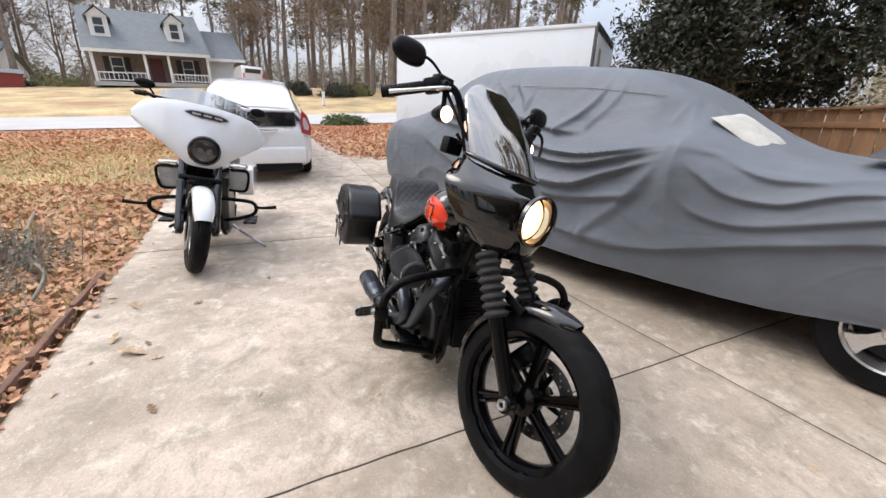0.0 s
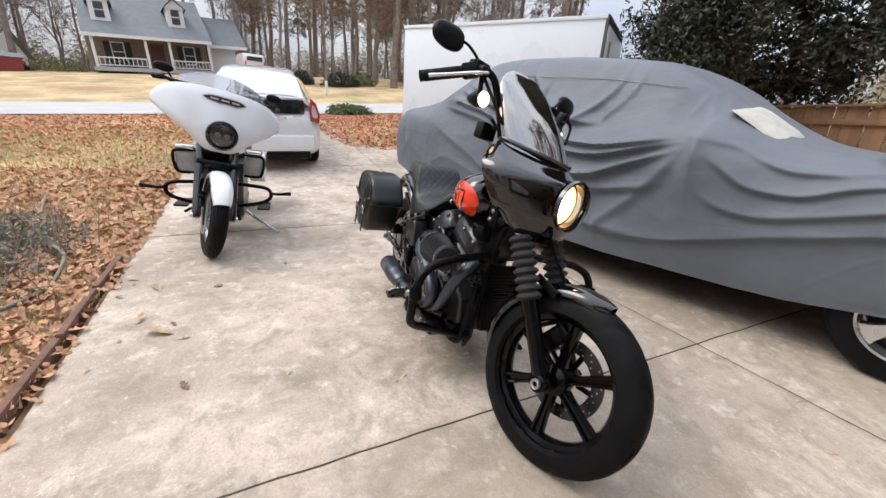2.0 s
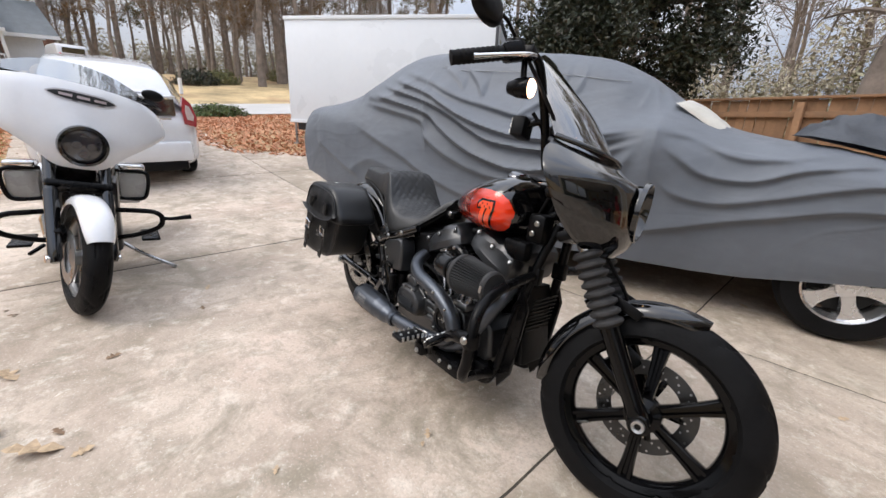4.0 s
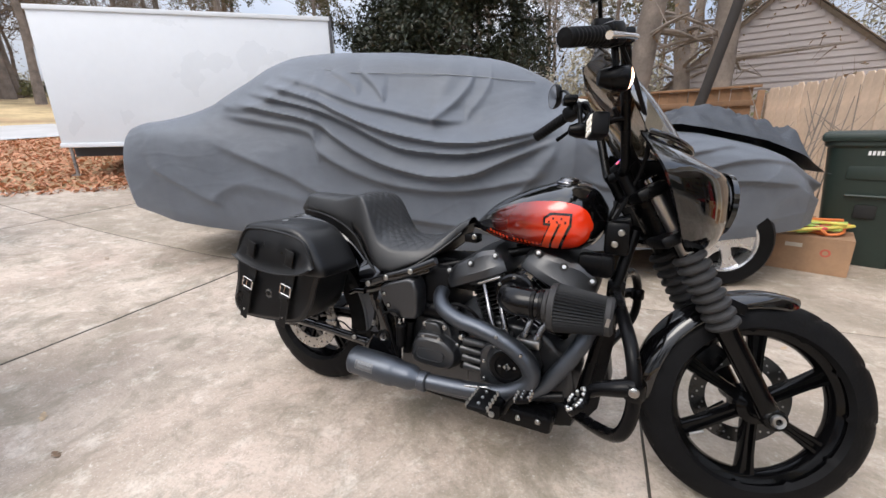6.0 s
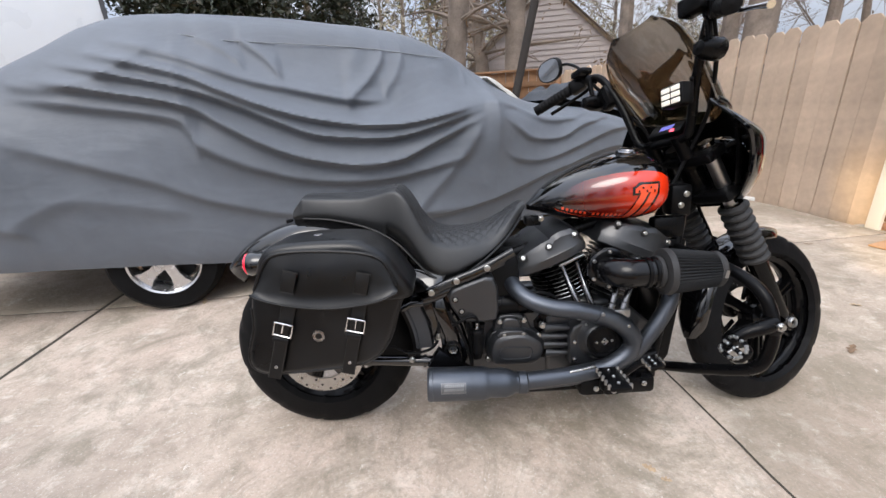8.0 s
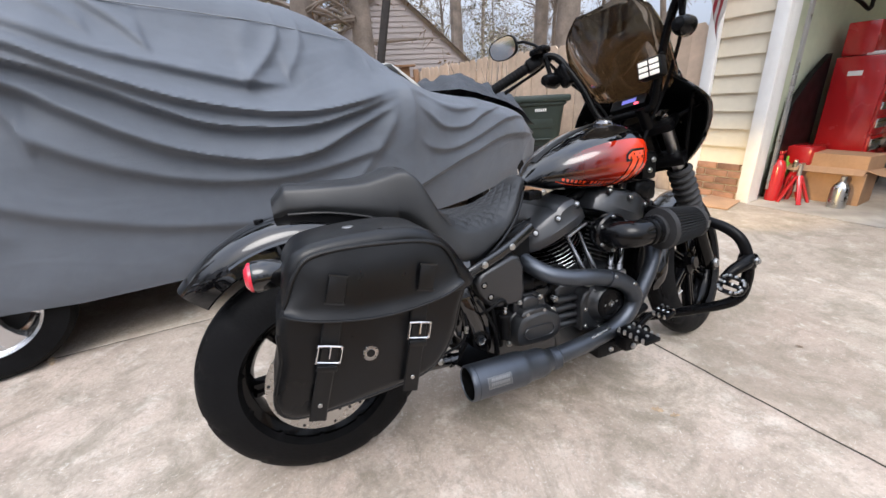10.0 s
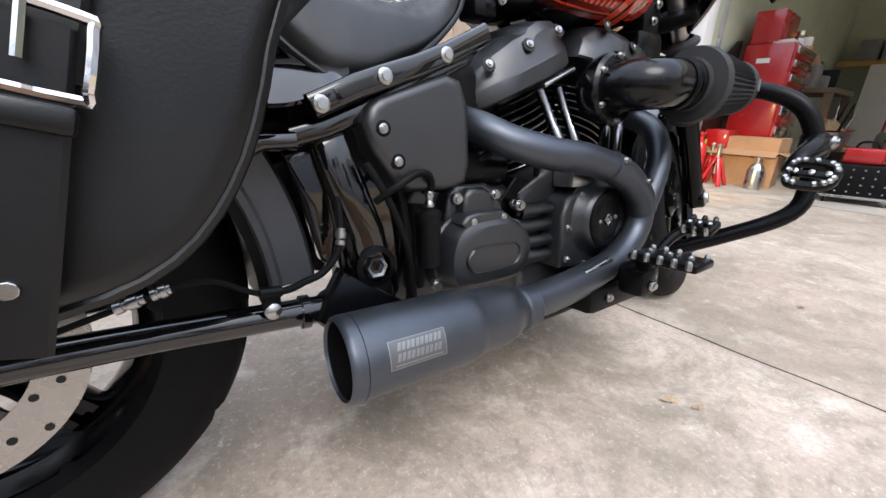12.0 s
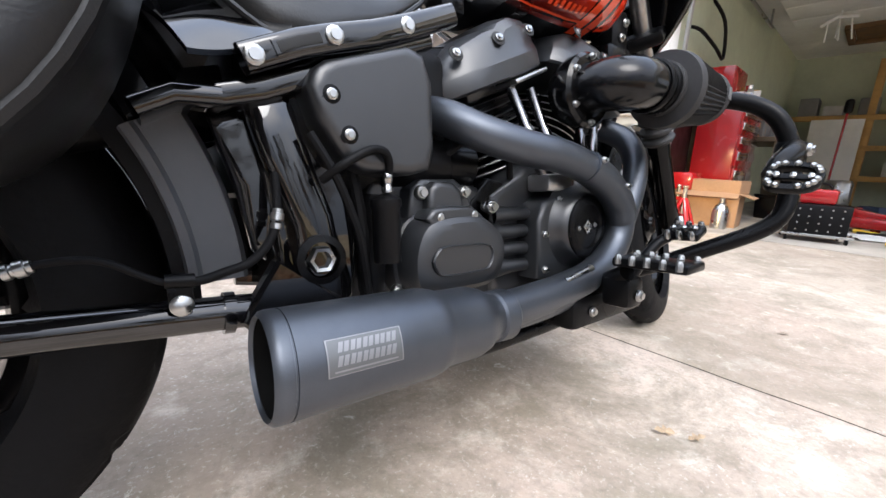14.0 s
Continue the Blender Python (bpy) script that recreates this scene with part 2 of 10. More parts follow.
GLOSS = mat("gloss_black_paint", (0.003, 0.003, 0.0035), 0.05, coat=0.8, spec=0.4, rvar=0.02, var=0.2)
RIMB = mat("deep_black_wheel_paint", (0.0025, 0.0025, 0.0028), 0.1, spec=0.2, rvar=0.03, var=0.2)
SATIN = mat("satin_black_metal", (0.003, 0.003, 0.0034), 0.28, 0.0, spec=0.14, rvar=0.07, bump=0.04, bscale=400)
WRINKLE = mat("powder_black_metal", (0.0135, 0.0146, 0.0168), 0.37, 0.15, spec=0.95, rvar=0.06, bump=0.06, bscale=700)
CERAMIC = mat("dark_grey_ceramic_coat", (0.085, 0.094, 0.11), 0.4, 0.85, var=0.1, rvar=0.06, bump=0.05, bscale=500)
CHROME = mat("chrome", (0.75, 0.75, 0.76), 0.1, 1.0, var=0.04, rvar=0.05)
STEEL = mat("brushed_steel", (0.45, 0.45, 0.45), 0.32, 1.0, var=0.1)
BOLT = mat("zinc_bolt", (0.42, 0.42, 0.41), 0.3, 1.0, var=0.12)
RUBBER = mat("tyre_rubber", (0.006, 0.006, 0.0065), 0.55, spec=0.10, var=0.3, bump=0.1, bscale=120, rvar=0.1)
GAITER = mat("gaiter_rubber", (0.03, 0.0295, 0.03), 0.6, spec=0.3, var=0.25, bump=0.08, bscale=90)
LEATHER = mat("black_leather", (0.0035, 0.0036, 0.004), 0.4, spec=0.4, var=0.25, bump=0.04, bscale=500, rvar=0.09)
VINYL = mat("seat_vinyl", (0.006, 0.0064, 0.007), 0.44, spec=0.65, var=0.18, bump=0.06, bscale=320, rvar=0.07)
PLASTIC = mat("black_plastic", (0.004, 0.004, 0.0045), 0.4, spec=0.16, var=0.2, bump=0.05, bscale=300)
# near-black colour painting in the shade of holes, slots, wells and wheel insides
DARK = mat("recess_shade_black", (0.008, 0.008, 0.008), 0.7, var=0.2)
FINMETAL = mat("machined_fin_edge", (0.5, 0.5, 0.5), 0.3, 1.0)
FILTER = mat("pleated_filter_cloth", (0.007, 0.0075, 0.0085), 0.6, spec=0.3, bump=0.2, bscale=500)
REDLENS = mat("red_lens", (0.75, 0.02, 0.05), 0.12, coat=0.6, var=0.1)
WHITEP = mat("white_pearl_paint", (0.74, 0.75, 0.77), 0.12, coat=0.8, var=0.03, rvar=0.03)


def concrete_mat(name, dirt=0.0):
    """Old broom-finished concrete: warm patches, algae, pale scuffs and fine grit."""
    m = bpy.data.materials.new(name)
    m.use_nodes = True
    nt = m.node_tree
    bs = nt.nodes["Principled BSDF"]
    N, L = nt.nodes.new, nt.links.new
    tc = N("ShaderNodeTexCoord")

    def field(scale, detail, lo, hi, rough=0.6, dist=0.0):
        n = N("ShaderNodeTexNoise")
        n.inputs["Scale"].default_value, n.inputs["Detail"].default_value = scale, detail
        n.inputs["Roughness"].default_value, n.inputs["Distortion"].default_value = rough, dist
        L(tc.outputs["Object"], n.inputs["Vector"])
        r = N("ShaderNodeMapRange")
        r.inputs["From Min"].default_value, r.inputs["From Max"].default_value = lo, hi
        L(n.outputs["Fac"], r.inputs["Value"])
        return r.outputs[0]

    def mix(fac, a, b, amount=1.0):
        x = N("ShaderNodeMixRGB")
        if amount < 1:
            q = N("ShaderNodeMath")
            q.operation = "MULTIPLY"
            L(fac, q.inputs[0])
            q.inputs[1].default_value = amount
            fac = q.outputs[0]
        L(fac, x.inputs[0])
        for i, c in ((1, a), (2, b)):
            if isinstance(c, tuple):
                x.inputs[i].default_value = (*c, 1)
            else:
                L(c, x.inputs[i])
        return x.outputs[0]

    col = mix(field(1.1, 8, 0.36, 0.66, 0.62, 0.4), (0.345, 0.277, 0.220), (0.60, 0.505, 0.42))
    col = mix(field(0.8, 7, 0.52, 0.68), col, (0.60, 0.46, 0.385), 0.5)
    col = mix(field(1.7, 9, 0.52, 0.68, 0.70, 0.8), col, (0.245, 0.208, 0.155), 0.55)
    col = mix(field(5.5, 9, 0.50, 0.62, 0.76, 0.5), col, (0.26, 0.222, 0.17), 0.55)
    col = mix(field(13.0, 7, 0.53, 0.64, 0.74, 0.6), col, (0.27, 0.23, 0.18), 0.45)
    col = mix(field(7.0, 7, 0.54, 0.68, 0.7), col, (0.80, 0.73, 0.64), 0.5)
    col = mix(field(70.0, 3, 0.50, 0.72, 0.7), col, (0.26, 0.23, 0.19), 0.5)
    col = mix(field(110.0, 2, 0.58, 0.70), col, (0.72, 0.66, 0.58), 0.4)
    col = mix(field(2.6, 10, 0.51, 0.62, 0.76, 1.0), col, (0.20, 0.18, 0.13), 0.5)
    col = mix(field(20.0, 5, 0.63, 0.70, 0.75, 0.8), col, (0.80, 0.75, 0.67), 0.55)
    # patchy dirt; for the garage-side slabs it also carries painted shade
    if dirt:
        col = mix(field(0.9, 8, 0.36, 0.60, 0.7, 0.6), col, (0.235, 0.2, 0.15), dirt)
        col = mix(field(14.0, 5, 0.60, 0.70, 0.7, 1.5), col, (0.62, 0.57, 0.48), 0.5)
    L(col, bs.inputs["Base Color"])
    bs.inputs["Roughness"].default_value = 0.8
    bs.inputs["Specular IOR Level"].default_value = 0.3
    nb = N("ShaderNodeTexNoise")
    nb.inputs["Scale"].default_value, nb.inputs["Detail"].default_value = 45.0, 7.0
    L(tc.outputs["Object"], nb.inputs["Vector"])
    bp_ = N("ShaderNodeBump")
    bp_.inputs["Strength"].default_value, bp_.inputs["Distance"].default_value = 0.5, 0.008
    L(nb.outputs["Fac"], bp_.inputs["Height"])
    L(bp_.outputs[0], bs.inputs["Normal"])
    return m


CONCRETE = concrete_mat("driveway_concrete")
MOSSY = concrete_mat("mossy_concrete", 0.62)
# real stains, plus shade towards the garage painted in as more dirt
STAINED_SHADED = concrete_mat("stained_shaded_concrete", 0.45)
CONC_J = mat("joint_dirt", (0.05, 0.042, 0.032), 0.95, var=0.4, scale=30)
ASPHALT = mat("old_street_asphalt", (0.42, 0.41, 0.4), 0.9, var=0.12, scale=1.0, bump=0.2)
LAWN = mat("winter_lawn_soil", (0.38, 0.29, 0.15), 0.95, var=0.4, scale=0.6, bump=0.6, bscale=30, base2=(0.62, 0.46, 0.25), detail=10, stain=((0.33, 0.19, 0.11), 0.25, 0.5))
COVER = mat("grey_car_cover_cloth", (0.112, 0.125, 0.146), 0.52, var=0.14, scale=1.6, bump=0.08, bscale=900, rvar=0.08, spec=0.38, sheen=0.06, detail=6)
cnt = COVER.node_tree
cb = [n for n in cnt.nodes if n.type == "BUMP"][0]
cno = cnt.nodes.new("ShaderNodeTexNoise")
cno.inputs["Scale"].default_value, cno.inputs["Detail"].default_value, cno.inputs["Distortion"].default_value = 3.2, 4.0, 1.2
ctc = cnt.nodes.new("ShaderNodeTexCoord")
cmp_ = cnt.nodes.new("ShaderNodeMapping")
cmp_.inputs["Scale"].default_value = (0.55, 1.0, 1.5)
cnt.links.new(ctc.outputs["Object"], cmp_.inputs["Vector"])
cnt.links.new(cmp_.outputs[0], cno.inputs["Vector"])
cb2 = cnt.nodes.new("ShaderNodeBump")
cb2.inputs["Strength"].default_value, cb2.inputs["Distance"].default_value = 0.15, 0.045
cnt.links.new(cno.outputs["Fac"], cb2.inputs["Height"])
cnt.links.new(cb2.outputs[0], cb.inputs["Normal"])

# ---------------------------------------------------------------- ground, driveway, street
def ease(a, b, x):
    t = min(max((x - a) / (b - a), 0), 1)
    return t * t * (3 - 2 * t)


def ground_z(x, y):
    xs, hs = [-90, -60, -42, -34, -18, -12, -6, -3, -1.6, 6], [5.0, 4.8, 3.9, 3.05, 1.05, 0.68, 0.25, 0.06, 0.0, 0.0]
    h = sum(lerp(xs, hs, x + k) for k in (-1.2, -0.6, 0, 0.6, 1.2)) / 5 if x < -2.8 else lerp(xs, hs, x) * ease(-1.2, -2.8, x)
    h += 0.055 * ease(-2.5, -11, x) * (min(max(y, -30), 15) + 6.5)
    return h


DRIVE = Matrix.Translation((1.23, 1.33, 0)) @ pose(0, 0, 0, 0, 0, 7.15)
DINV = DRIVE.inverted()
S = 3.05


def on_drive(x, y, grow=0.0):
    """Whether a place lies on the concrete."""
    p = DINV @ Vector((x, y, 0))
    if p.x > 2.72:
        return -6.4 - grow < p.y < 0.8
    if p.x > 0 and -2 * S - grow < p.y < 0:
        return True
    right = 3.0 if p.x > -7.0 else (0.9 if p.x > -8.4 else -0.35)
    if -8.4 < p.x <= -5.4:
        right = 3.0 - 3.2 * ease(-5.6, -8.0, p.x)
    return p.x > -13.3 and -S - grow < p.y < right + grow


def sheet(x0, x1, y0, y1, nx, ny, zf, sx=1.0, sy=1.0):
    """A grid over the ground, drawn closer together near the middle."""
    rows = []
    for i in range(nx + 1):
        u = 2 * i / nx - 1
        x = (x0 + x1) / 2 + (x1 - x0) / 2 * math.copysign(abs(u) ** sx, u)
        row = []
        for j in range(ny + 1):
            w = 2 * j / ny - 1
            y = (y0 + y1) / 2 + (y1 - y0) / 2 * math.copysign(abs(w) ** sy, w)
            row.append((x, y, zf(x, y)))
        rows.append(row)
    return MB().grid(rows)


def soil_z(x, y):
    h = ground_z(x, y)
    if on_drive(x, y, 0.12) or x > 3.6 and -6 < y < 3:
        return h - 0.09
    return h - 0.015 + 0.018 * noise.noise(Vector((x * 1.3, y * 1.3, 0)))


ground = solo("ground", sheet(-420, 420, -420, 420, 150, 150, soil_z, 3.2, 3.2), LAWN, "leaf-strewn winter lawn and soil round the driveway", "ground", kind="structure", sharp=80)
street = MB()
street.grid([[(x, y, ground_z(x, y) + 0.03 * math.cos((x + 15) / 3 * 1.5) + 0.01) for y in (-150, -80, -40, -20, -10, -5, 0, 5, 10, 20, 40, 80, 150)] for x in (-18.2, -16.5, -15, -13.5, -12.2)])
solo("road", street, ASPHALT, "pale worn residential street beyond the lawn", "road", kind="structure")

driveway = thing("driveway", "weathered concrete driveway of large square slabs", "driveway")
driveway["kind"] = "structure"


def concrete_slab(px0, px1, py0, py1, nx=44, ny=44, edge=None):
    """One slab in the driveway's own axes, with rounded arrises."""
    g, top = 0.005, []
    ga, gb = (0.013 if q < -0.1 else 0.005 for q in (px0, px1))
    xs = [px0 + ga] + [px0 + ga + 0.008] + [px0 + (px1 - px0) * i / nx for i in range(1, nx)] + [px1 - gb - 0.008, px1 - gb]
    for k, x in enumerate(xs):
        y1 = edge(x) if edge else py1
        ys = [py0 + g, py0 + g + 0.008] + [py0 + (y1 - py0) * j / ny for j in range(1, ny)] + [y1 - g - 0.008, y1 - g]
        row = []
        for l, y in enumerate(ys):
            p = DRIVE @ Vector((x, y, 0))
            z = ground_z(p.x, p.y)
            if k in (0, 1, len(xs) - 2, len(xs) - 1) or l in (0, 1, len(ys) - 2, len(ys) - 1):
                p += Vector((noise.noise(Vector((p.x * 7, p.y * 7, 3))), noise.noise(Vector((p.x * 7, p.y * 7, 8))), 0)) * 0.006
            if k in (0, len(xs) - 1) or l in (0, len(ys) - 1):
                z -= 0.005
            row.append((p.x, p.y, z))
        top.append(row)
    mb = MB().grid(top)
    rim = top[0] + [r[-1] for r in top[1:]] + top[-1][::-1][1:] + [r[0] for r in top[::-1]][1:-1]
    mb.grid([[(x, y, z) for x, y, z in rim], [(x, y, z - 0.07) for x, y, z in rim]], wrap=True)
    return mb


object_random(CONCRETE, 0.05)
object_random(MOSSY, 0.05)
for i in range(-5, 1):
    part("slab", concrete_slab(S * i, S * i + (S if i < 0 else 2.605), -S, 0), CONCRETE if i < 0 else STAINED_SHADED, driveway)
for i in (-2, -1, 0):
    part("slab", concrete_slab(S * i, S * i + (S if i < 0 else 2.605), 0, S), MOSSY, driveway, "darker mossy concrete slab")
part("slab", concrete_slab(0, 2.605, -2 * S, -S), STAINED_SHADED, driveway)
part("slab", concrete_slab(-8.3, -2 * S, 0, S, edge=lambda x: max(3.0 - 3.0 * ease(-6.0, -8.2, x), 0.06)), CONCRETE, driveway)
# dirt that lies in the joints
dirt = MB()
for i in range(-4, 1):
    for a, b in ((-S, 0), (0, S)):
        if b > 0 and i < -2:
            continue
        rows = []
        for k in range(13):
            q = [DRIVE @ Vector((S * i + o, a + (b - a) * k / 12, 0)) for o in (-0.018, 0.018)]
            rows.append([(v.x, v.y, ground_z(v.x, v.y) - 0.0055) for v in q])
        dirt.grid(rows)
rows = []
for k in range(60):
    q = [DRIVE @ Vector((-8.2 + k * 10.9 / 59, o, 0)) for o in (-0.018, 0.018)]
    rows.append([(v.x, v.y, ground_z(v.x, v.y) - 0.0055) for v in q])
dirt.grid(rows)
rows = []
for k in range(10):
    q = [DRIVE @ Vector((k * 2.7 / 9, -S + o, 0)) for o in (-0.018, 0.018)]
    rows.append([(v.x, v.y, ground_z(v.x, v.y) - 0.0055) for v in q])
dirt.grid(rows)
part("joint_dirt", dirt, CONC_J, driveway, "dark soil in the slab joints")

# ---------------------------------------------------------------- garage
GAR = pose(3.93, 1.25, 0, 0, 0, 7.15)
SIDING = mat("cream_lap_siding", (0.62, 0.56, 0.44), 0.6, var=0.07, scale=3, bump=0.05, bscale=200)
TRIM = mat("white_trim_paint", (0.74, 0.74, 0.73), 0.45, var=0.05, scale=4)
BRICK = mat("red_brick", (0.27, 0.15, 0.10), 0.9, var=0.3, scale=6, bump=0.4, bscale=90)
object_random(BRICK, 0.3)
MORTAR = mat("mortar", (0.45, 0.41, 0.36), 0.95, var=0.15, scale=20, bump=0.3)
GREEN = mat("green_wall_paint", (0.50, 0.55, 0.42), 0.75, var=0.1, scale=2, bump=0.05, bscale=120)
CEIL = mat("garage_ceiling_board", (0.88, 0.87, 0.84), 0.85, var=0.1, scale=1.5)
GFLOOR = mat("garage_floor_concrete", (0.40, 0.365, 0.315), 0.75, var=0.3, scale=1.4, bump=0.2, stain=((0.2, 0.18, 0.16), 0.9, 0.55))
PINE = mat("pine_timber", (0.52, 0.31, 0.1), 0.6, var=0.25, scale=4, bump=0.1)
GD, GW, GH = 6.2, 6.0, 2.55


def gar(name, mb, material, kind="structure", label="", category="wall", sharp=38):
    return solo(name, mb, material, label or name.replace("_", " "), category, GAR, kind=kind, sharp=sharp)


gar("floor", MB().box((GD / 2 + 0.02, -GW / 2 + 0.3, -0.05), (GD + 0.16, GW + 0.7, 0.1)), GFLOOR, label="stained concrete garage floor", category="floor")
gar("ceiling", MB().box((GD / 2 + 0.1, -GW / 2 + 0.3, GH + 0.05), (GD + 0.3, GW + 0.9, 0.1)), CEIL, label="pale boarded garage ceiling", category="ceiling")
gar("wall_left", MB().box((GD / 2 + 0.12, 0.1, GH / 2), (GD, 0.1, GH)), GREEN, label="dull green painted garage side wall")
gar("wall_back", MB().box((GD + 0.16, -GW / 2 + 0.3, GH / 2), (0.1, GW + 0.6, GH)), GREEN, label="dull green painted garage back wall")
# openings added in this side wall to let daylight into the garage
gar("wall_right", MB().box((GD / 2 + 0.12, -GW + 0.3, 0.45), (GD, 0.1, 0.9)).box((GD / 2 + 0.12, -GW + 0.3, GH - 0.1), (GD, 0.1, 0.2)).box((0.4, -GW + 0.3, GH / 2), (0.6, 0.1, GH)).box((GD - 0.2, -GW + 0.3, GH / 2), (0.6, 0.1, GH)).box((GD / 2, -GW + 0.3, GH / 2), (0.12, 0.1, GH)), GREEN, label="dull green painted garage side wall")
gar("wall_front", MB().box((0.07, 0.27, GH / 2 + 0.3), (0.1, 0.46, GH + 0.6)).box((0.07, -GW / 2 + 0.3, GH + 0.3), (0.1, GW + 0.6, 0.8)).box((0.07, -GW + 0.05, GH / 2), (0.1, 0.6, GH)), SIDING, label="cream lap-sided garage front wall")
gar("wall_side", MB().box((GD / 2 + 0.1, 0.48, 1.4), (GD + 0.05, 0.12, 3.0)), SIDING, label="cream sided outer garage wall")
siding = thing("siding", "cream painted lap siding boards on the garage front", "siding", GAR)
siding["kind"] = "structure"
for i in range(16):
    z0 = 0.33 + 0.155 * i
    part("board", MB().add([(0.012, 0.06, z0 + 0.17), (0.012, 0.5, z0 + 0.17), (-0.014, 0.5, z0), (-0.014, 0.06, z0), (0.018, 0.06, z0), (0.018, 0.5, z0)], [(0, 1, 2, 3), (3, 2, 5, 4)]), SIDING, siding)
plinth = thing("brick_plinth", "low red brick plinth under the garage siding", "brick wall", GAR)
plinth["kind"] = "structure"
part("mortar", MB().box((0.02, 0.28, 0.16), (0.07, 0.42, 0.32)), MORTAR, plinth)
bk = MB().box((0, 0, 0), (0.05, 0.195, 0.057), b=0.004).mesh("brick")
bk.materials.append(BRICK)
bh = MB().box((0, 0, 0), (0.05, 0.09, 0.057), b=0.004).mesh("brick")
bh.materials.append(BRICK)
for r in range(5):
    for c in range(3):
        y = 0.5 - 0.1 - 0.205 * c + (0.1 if r % 2 else 0)
        half = y > 0.42
        if y < 0.08:
            continue
        b = part("brick", bh if half else bk, None, plinth)
        b.location = (-0.006, y - (0.05 if half else 0), 0.034 + 0.067 * r)
trim = MB().box((-0.02, 0.02, GH / 2 + 0.1), (0.06, 0.1, GH + 0.2), b=0.004).box((0.06, -0.01, GH / 2), (0.16, 0.03, GH), b=0.003).box((-0.03, 0.53, 1.45), (0.05, 0.1, 2.9), b=0.004).box((-0.025, -GW / 2 + 0.2, GH - 0.06), (0.05, GW, 0.14), b=0.004)
gar("trim", trim, TRIM, label="white painted trim round the garage opening", category="trim")
track = MB().tube([(0.2, -0.06, 0.1), (0.22, -0.06, 1.9), (0.4, -0.06, 2.28), (0.8, -0.06, 2.36), (3.2, -0.06, 2.36)], 0.02, 6, 4)
for x in (0.9, 2.0, 3.1):
    track.box((x, -0.06, 2.45), (0.03, 0.02, 0.2))
gar("door_track", track, STEEL, "", "galvanised garage door track along the side wall", "door track")
hatch = MB()
for x, y, sx, sy in ((4.45, -1.15, 0.09, 0.98), (5.35, -1.15, 0.09, 0.98), (4.9, -0.7, 0.82, 0.08), (4.9, -1.6, 0.82, 0.08)):
    hatch.box((x, y, GH - 0.03), (sx, sy, 0.06), None, 0.004)
hatch.box((4.9, -1.15, GH - 0.008), (0.8, 0.8, 0.012))
AT = mat("brown_hatch_board", (0.2, 0.11, 0.045), 0.7, var=0.3)
gar("attic_hatch", hatch, AT, label="brown timber attic hatch in the garage ceiling", category="hatch")
rollup = thing("garage_door", "white panelled garage door raised under the ceiling", "garage door", GAR)
for k in range(6):
    part("panel", MB().box((0.75 + 0.55 * k, -GW / 2 + 0.2, 2.42), (0.53, GW - 0.9, 0.04), b=0.006), CEIL, rollup)

# ---------------------------------------------------------------- fences
FLIGHT = mat("pale_fence_wood", (0.52, 0.40, 0.30), 0.85, var=0.22, scale=2.5, bump=0.2, bscale=70, stain=((0.3, 0.28, 0.18), 1.1, 0.6))
FDARK = mat("brown_fence_wood", (0.23, 0.13, 0.07), 0.85, var=0.3, scale=2.5, bump=0.2, bscale=70)
object_random(FLIGHT, 0.1)
object_random(FDARK, 0.16)


def fence(a, b, h, material, label, base=-0.08, width=0.14, rails=True, cap=False):
    a, b = Vector(a), Vector(b)
    d = (b - a)
    n = int(d.length / (width + 0.004))
    ang = math.degrees(math.atan2(d.y, d.x))
    f = thing("fence", label, "fence", Matrix.Translation((a.x, a.y, base)) @ pose(0, 0, 0, 0, 0, ang))
    f["kind"] = "structure"
    w2, t = width / 2, 0.016
    prof = [(-w2, 0), (w2, 0), (w2, h - 0.04), (w2 - 0.035, h), (-w2 + 0.035, h), (-w2, h - 0.04)] if not cap else [(-w2, 0), (w2, 0), (w2, h), (-w2, h)]
    me = MB().slab(prof, 0, t, "y", 0.002).mesh("picket")
    me.materials.append(material)
    rng = random.Random(int(h * 100 + n))
    for i in range(n):
        o = part("picket", me, None, f)
        o.location = ((i + 0.5) * (width + 0.004), rng.uniform(-0.003, 0.003), rng.uniform(-0.011, 0.011))
        o.rotation_euler = (0, rng.uniform(-0.011, 0.011), 0)
    if rails:
        for z in (0.3, h * 0.55, h - 0.22):
            part("rail", MB().box((d.length / 2, -0.035, z), (d.length, 0.04, 0.085), b=0.004), material, f)
    for k in range(int(d.length / 2.4) + 2):
        part("post", MB().box((min(k * 2.4, d.length), -0.07, h * 0.48), (0.09, 0.09, h * 0.98), b=0.006), material, f)
    if cap:
        part("cap_rail", MB().box((d.length / 2, -0.01, h + 0.02), (d.length, 0.12, 0.035), b=0.004), material, f)
    return f


fence((3.88, 1.86), (2.6, 6.7), 1.66, FLIGHT, "pale weathered wooden privacy fence with dog-eared boards")
fence((-7.0, 7.6), (2.55, 6.75), 1.62, FDARK, "brown stained wooden fence with a capped top rail", cap=True, base=0.0)

# ---------------------------------------------------------------- covered car
CAR = Matrix.Translation((-0.4865, 2.007, 0)) @ pose(0, 0, 0, 0, 0, 19)


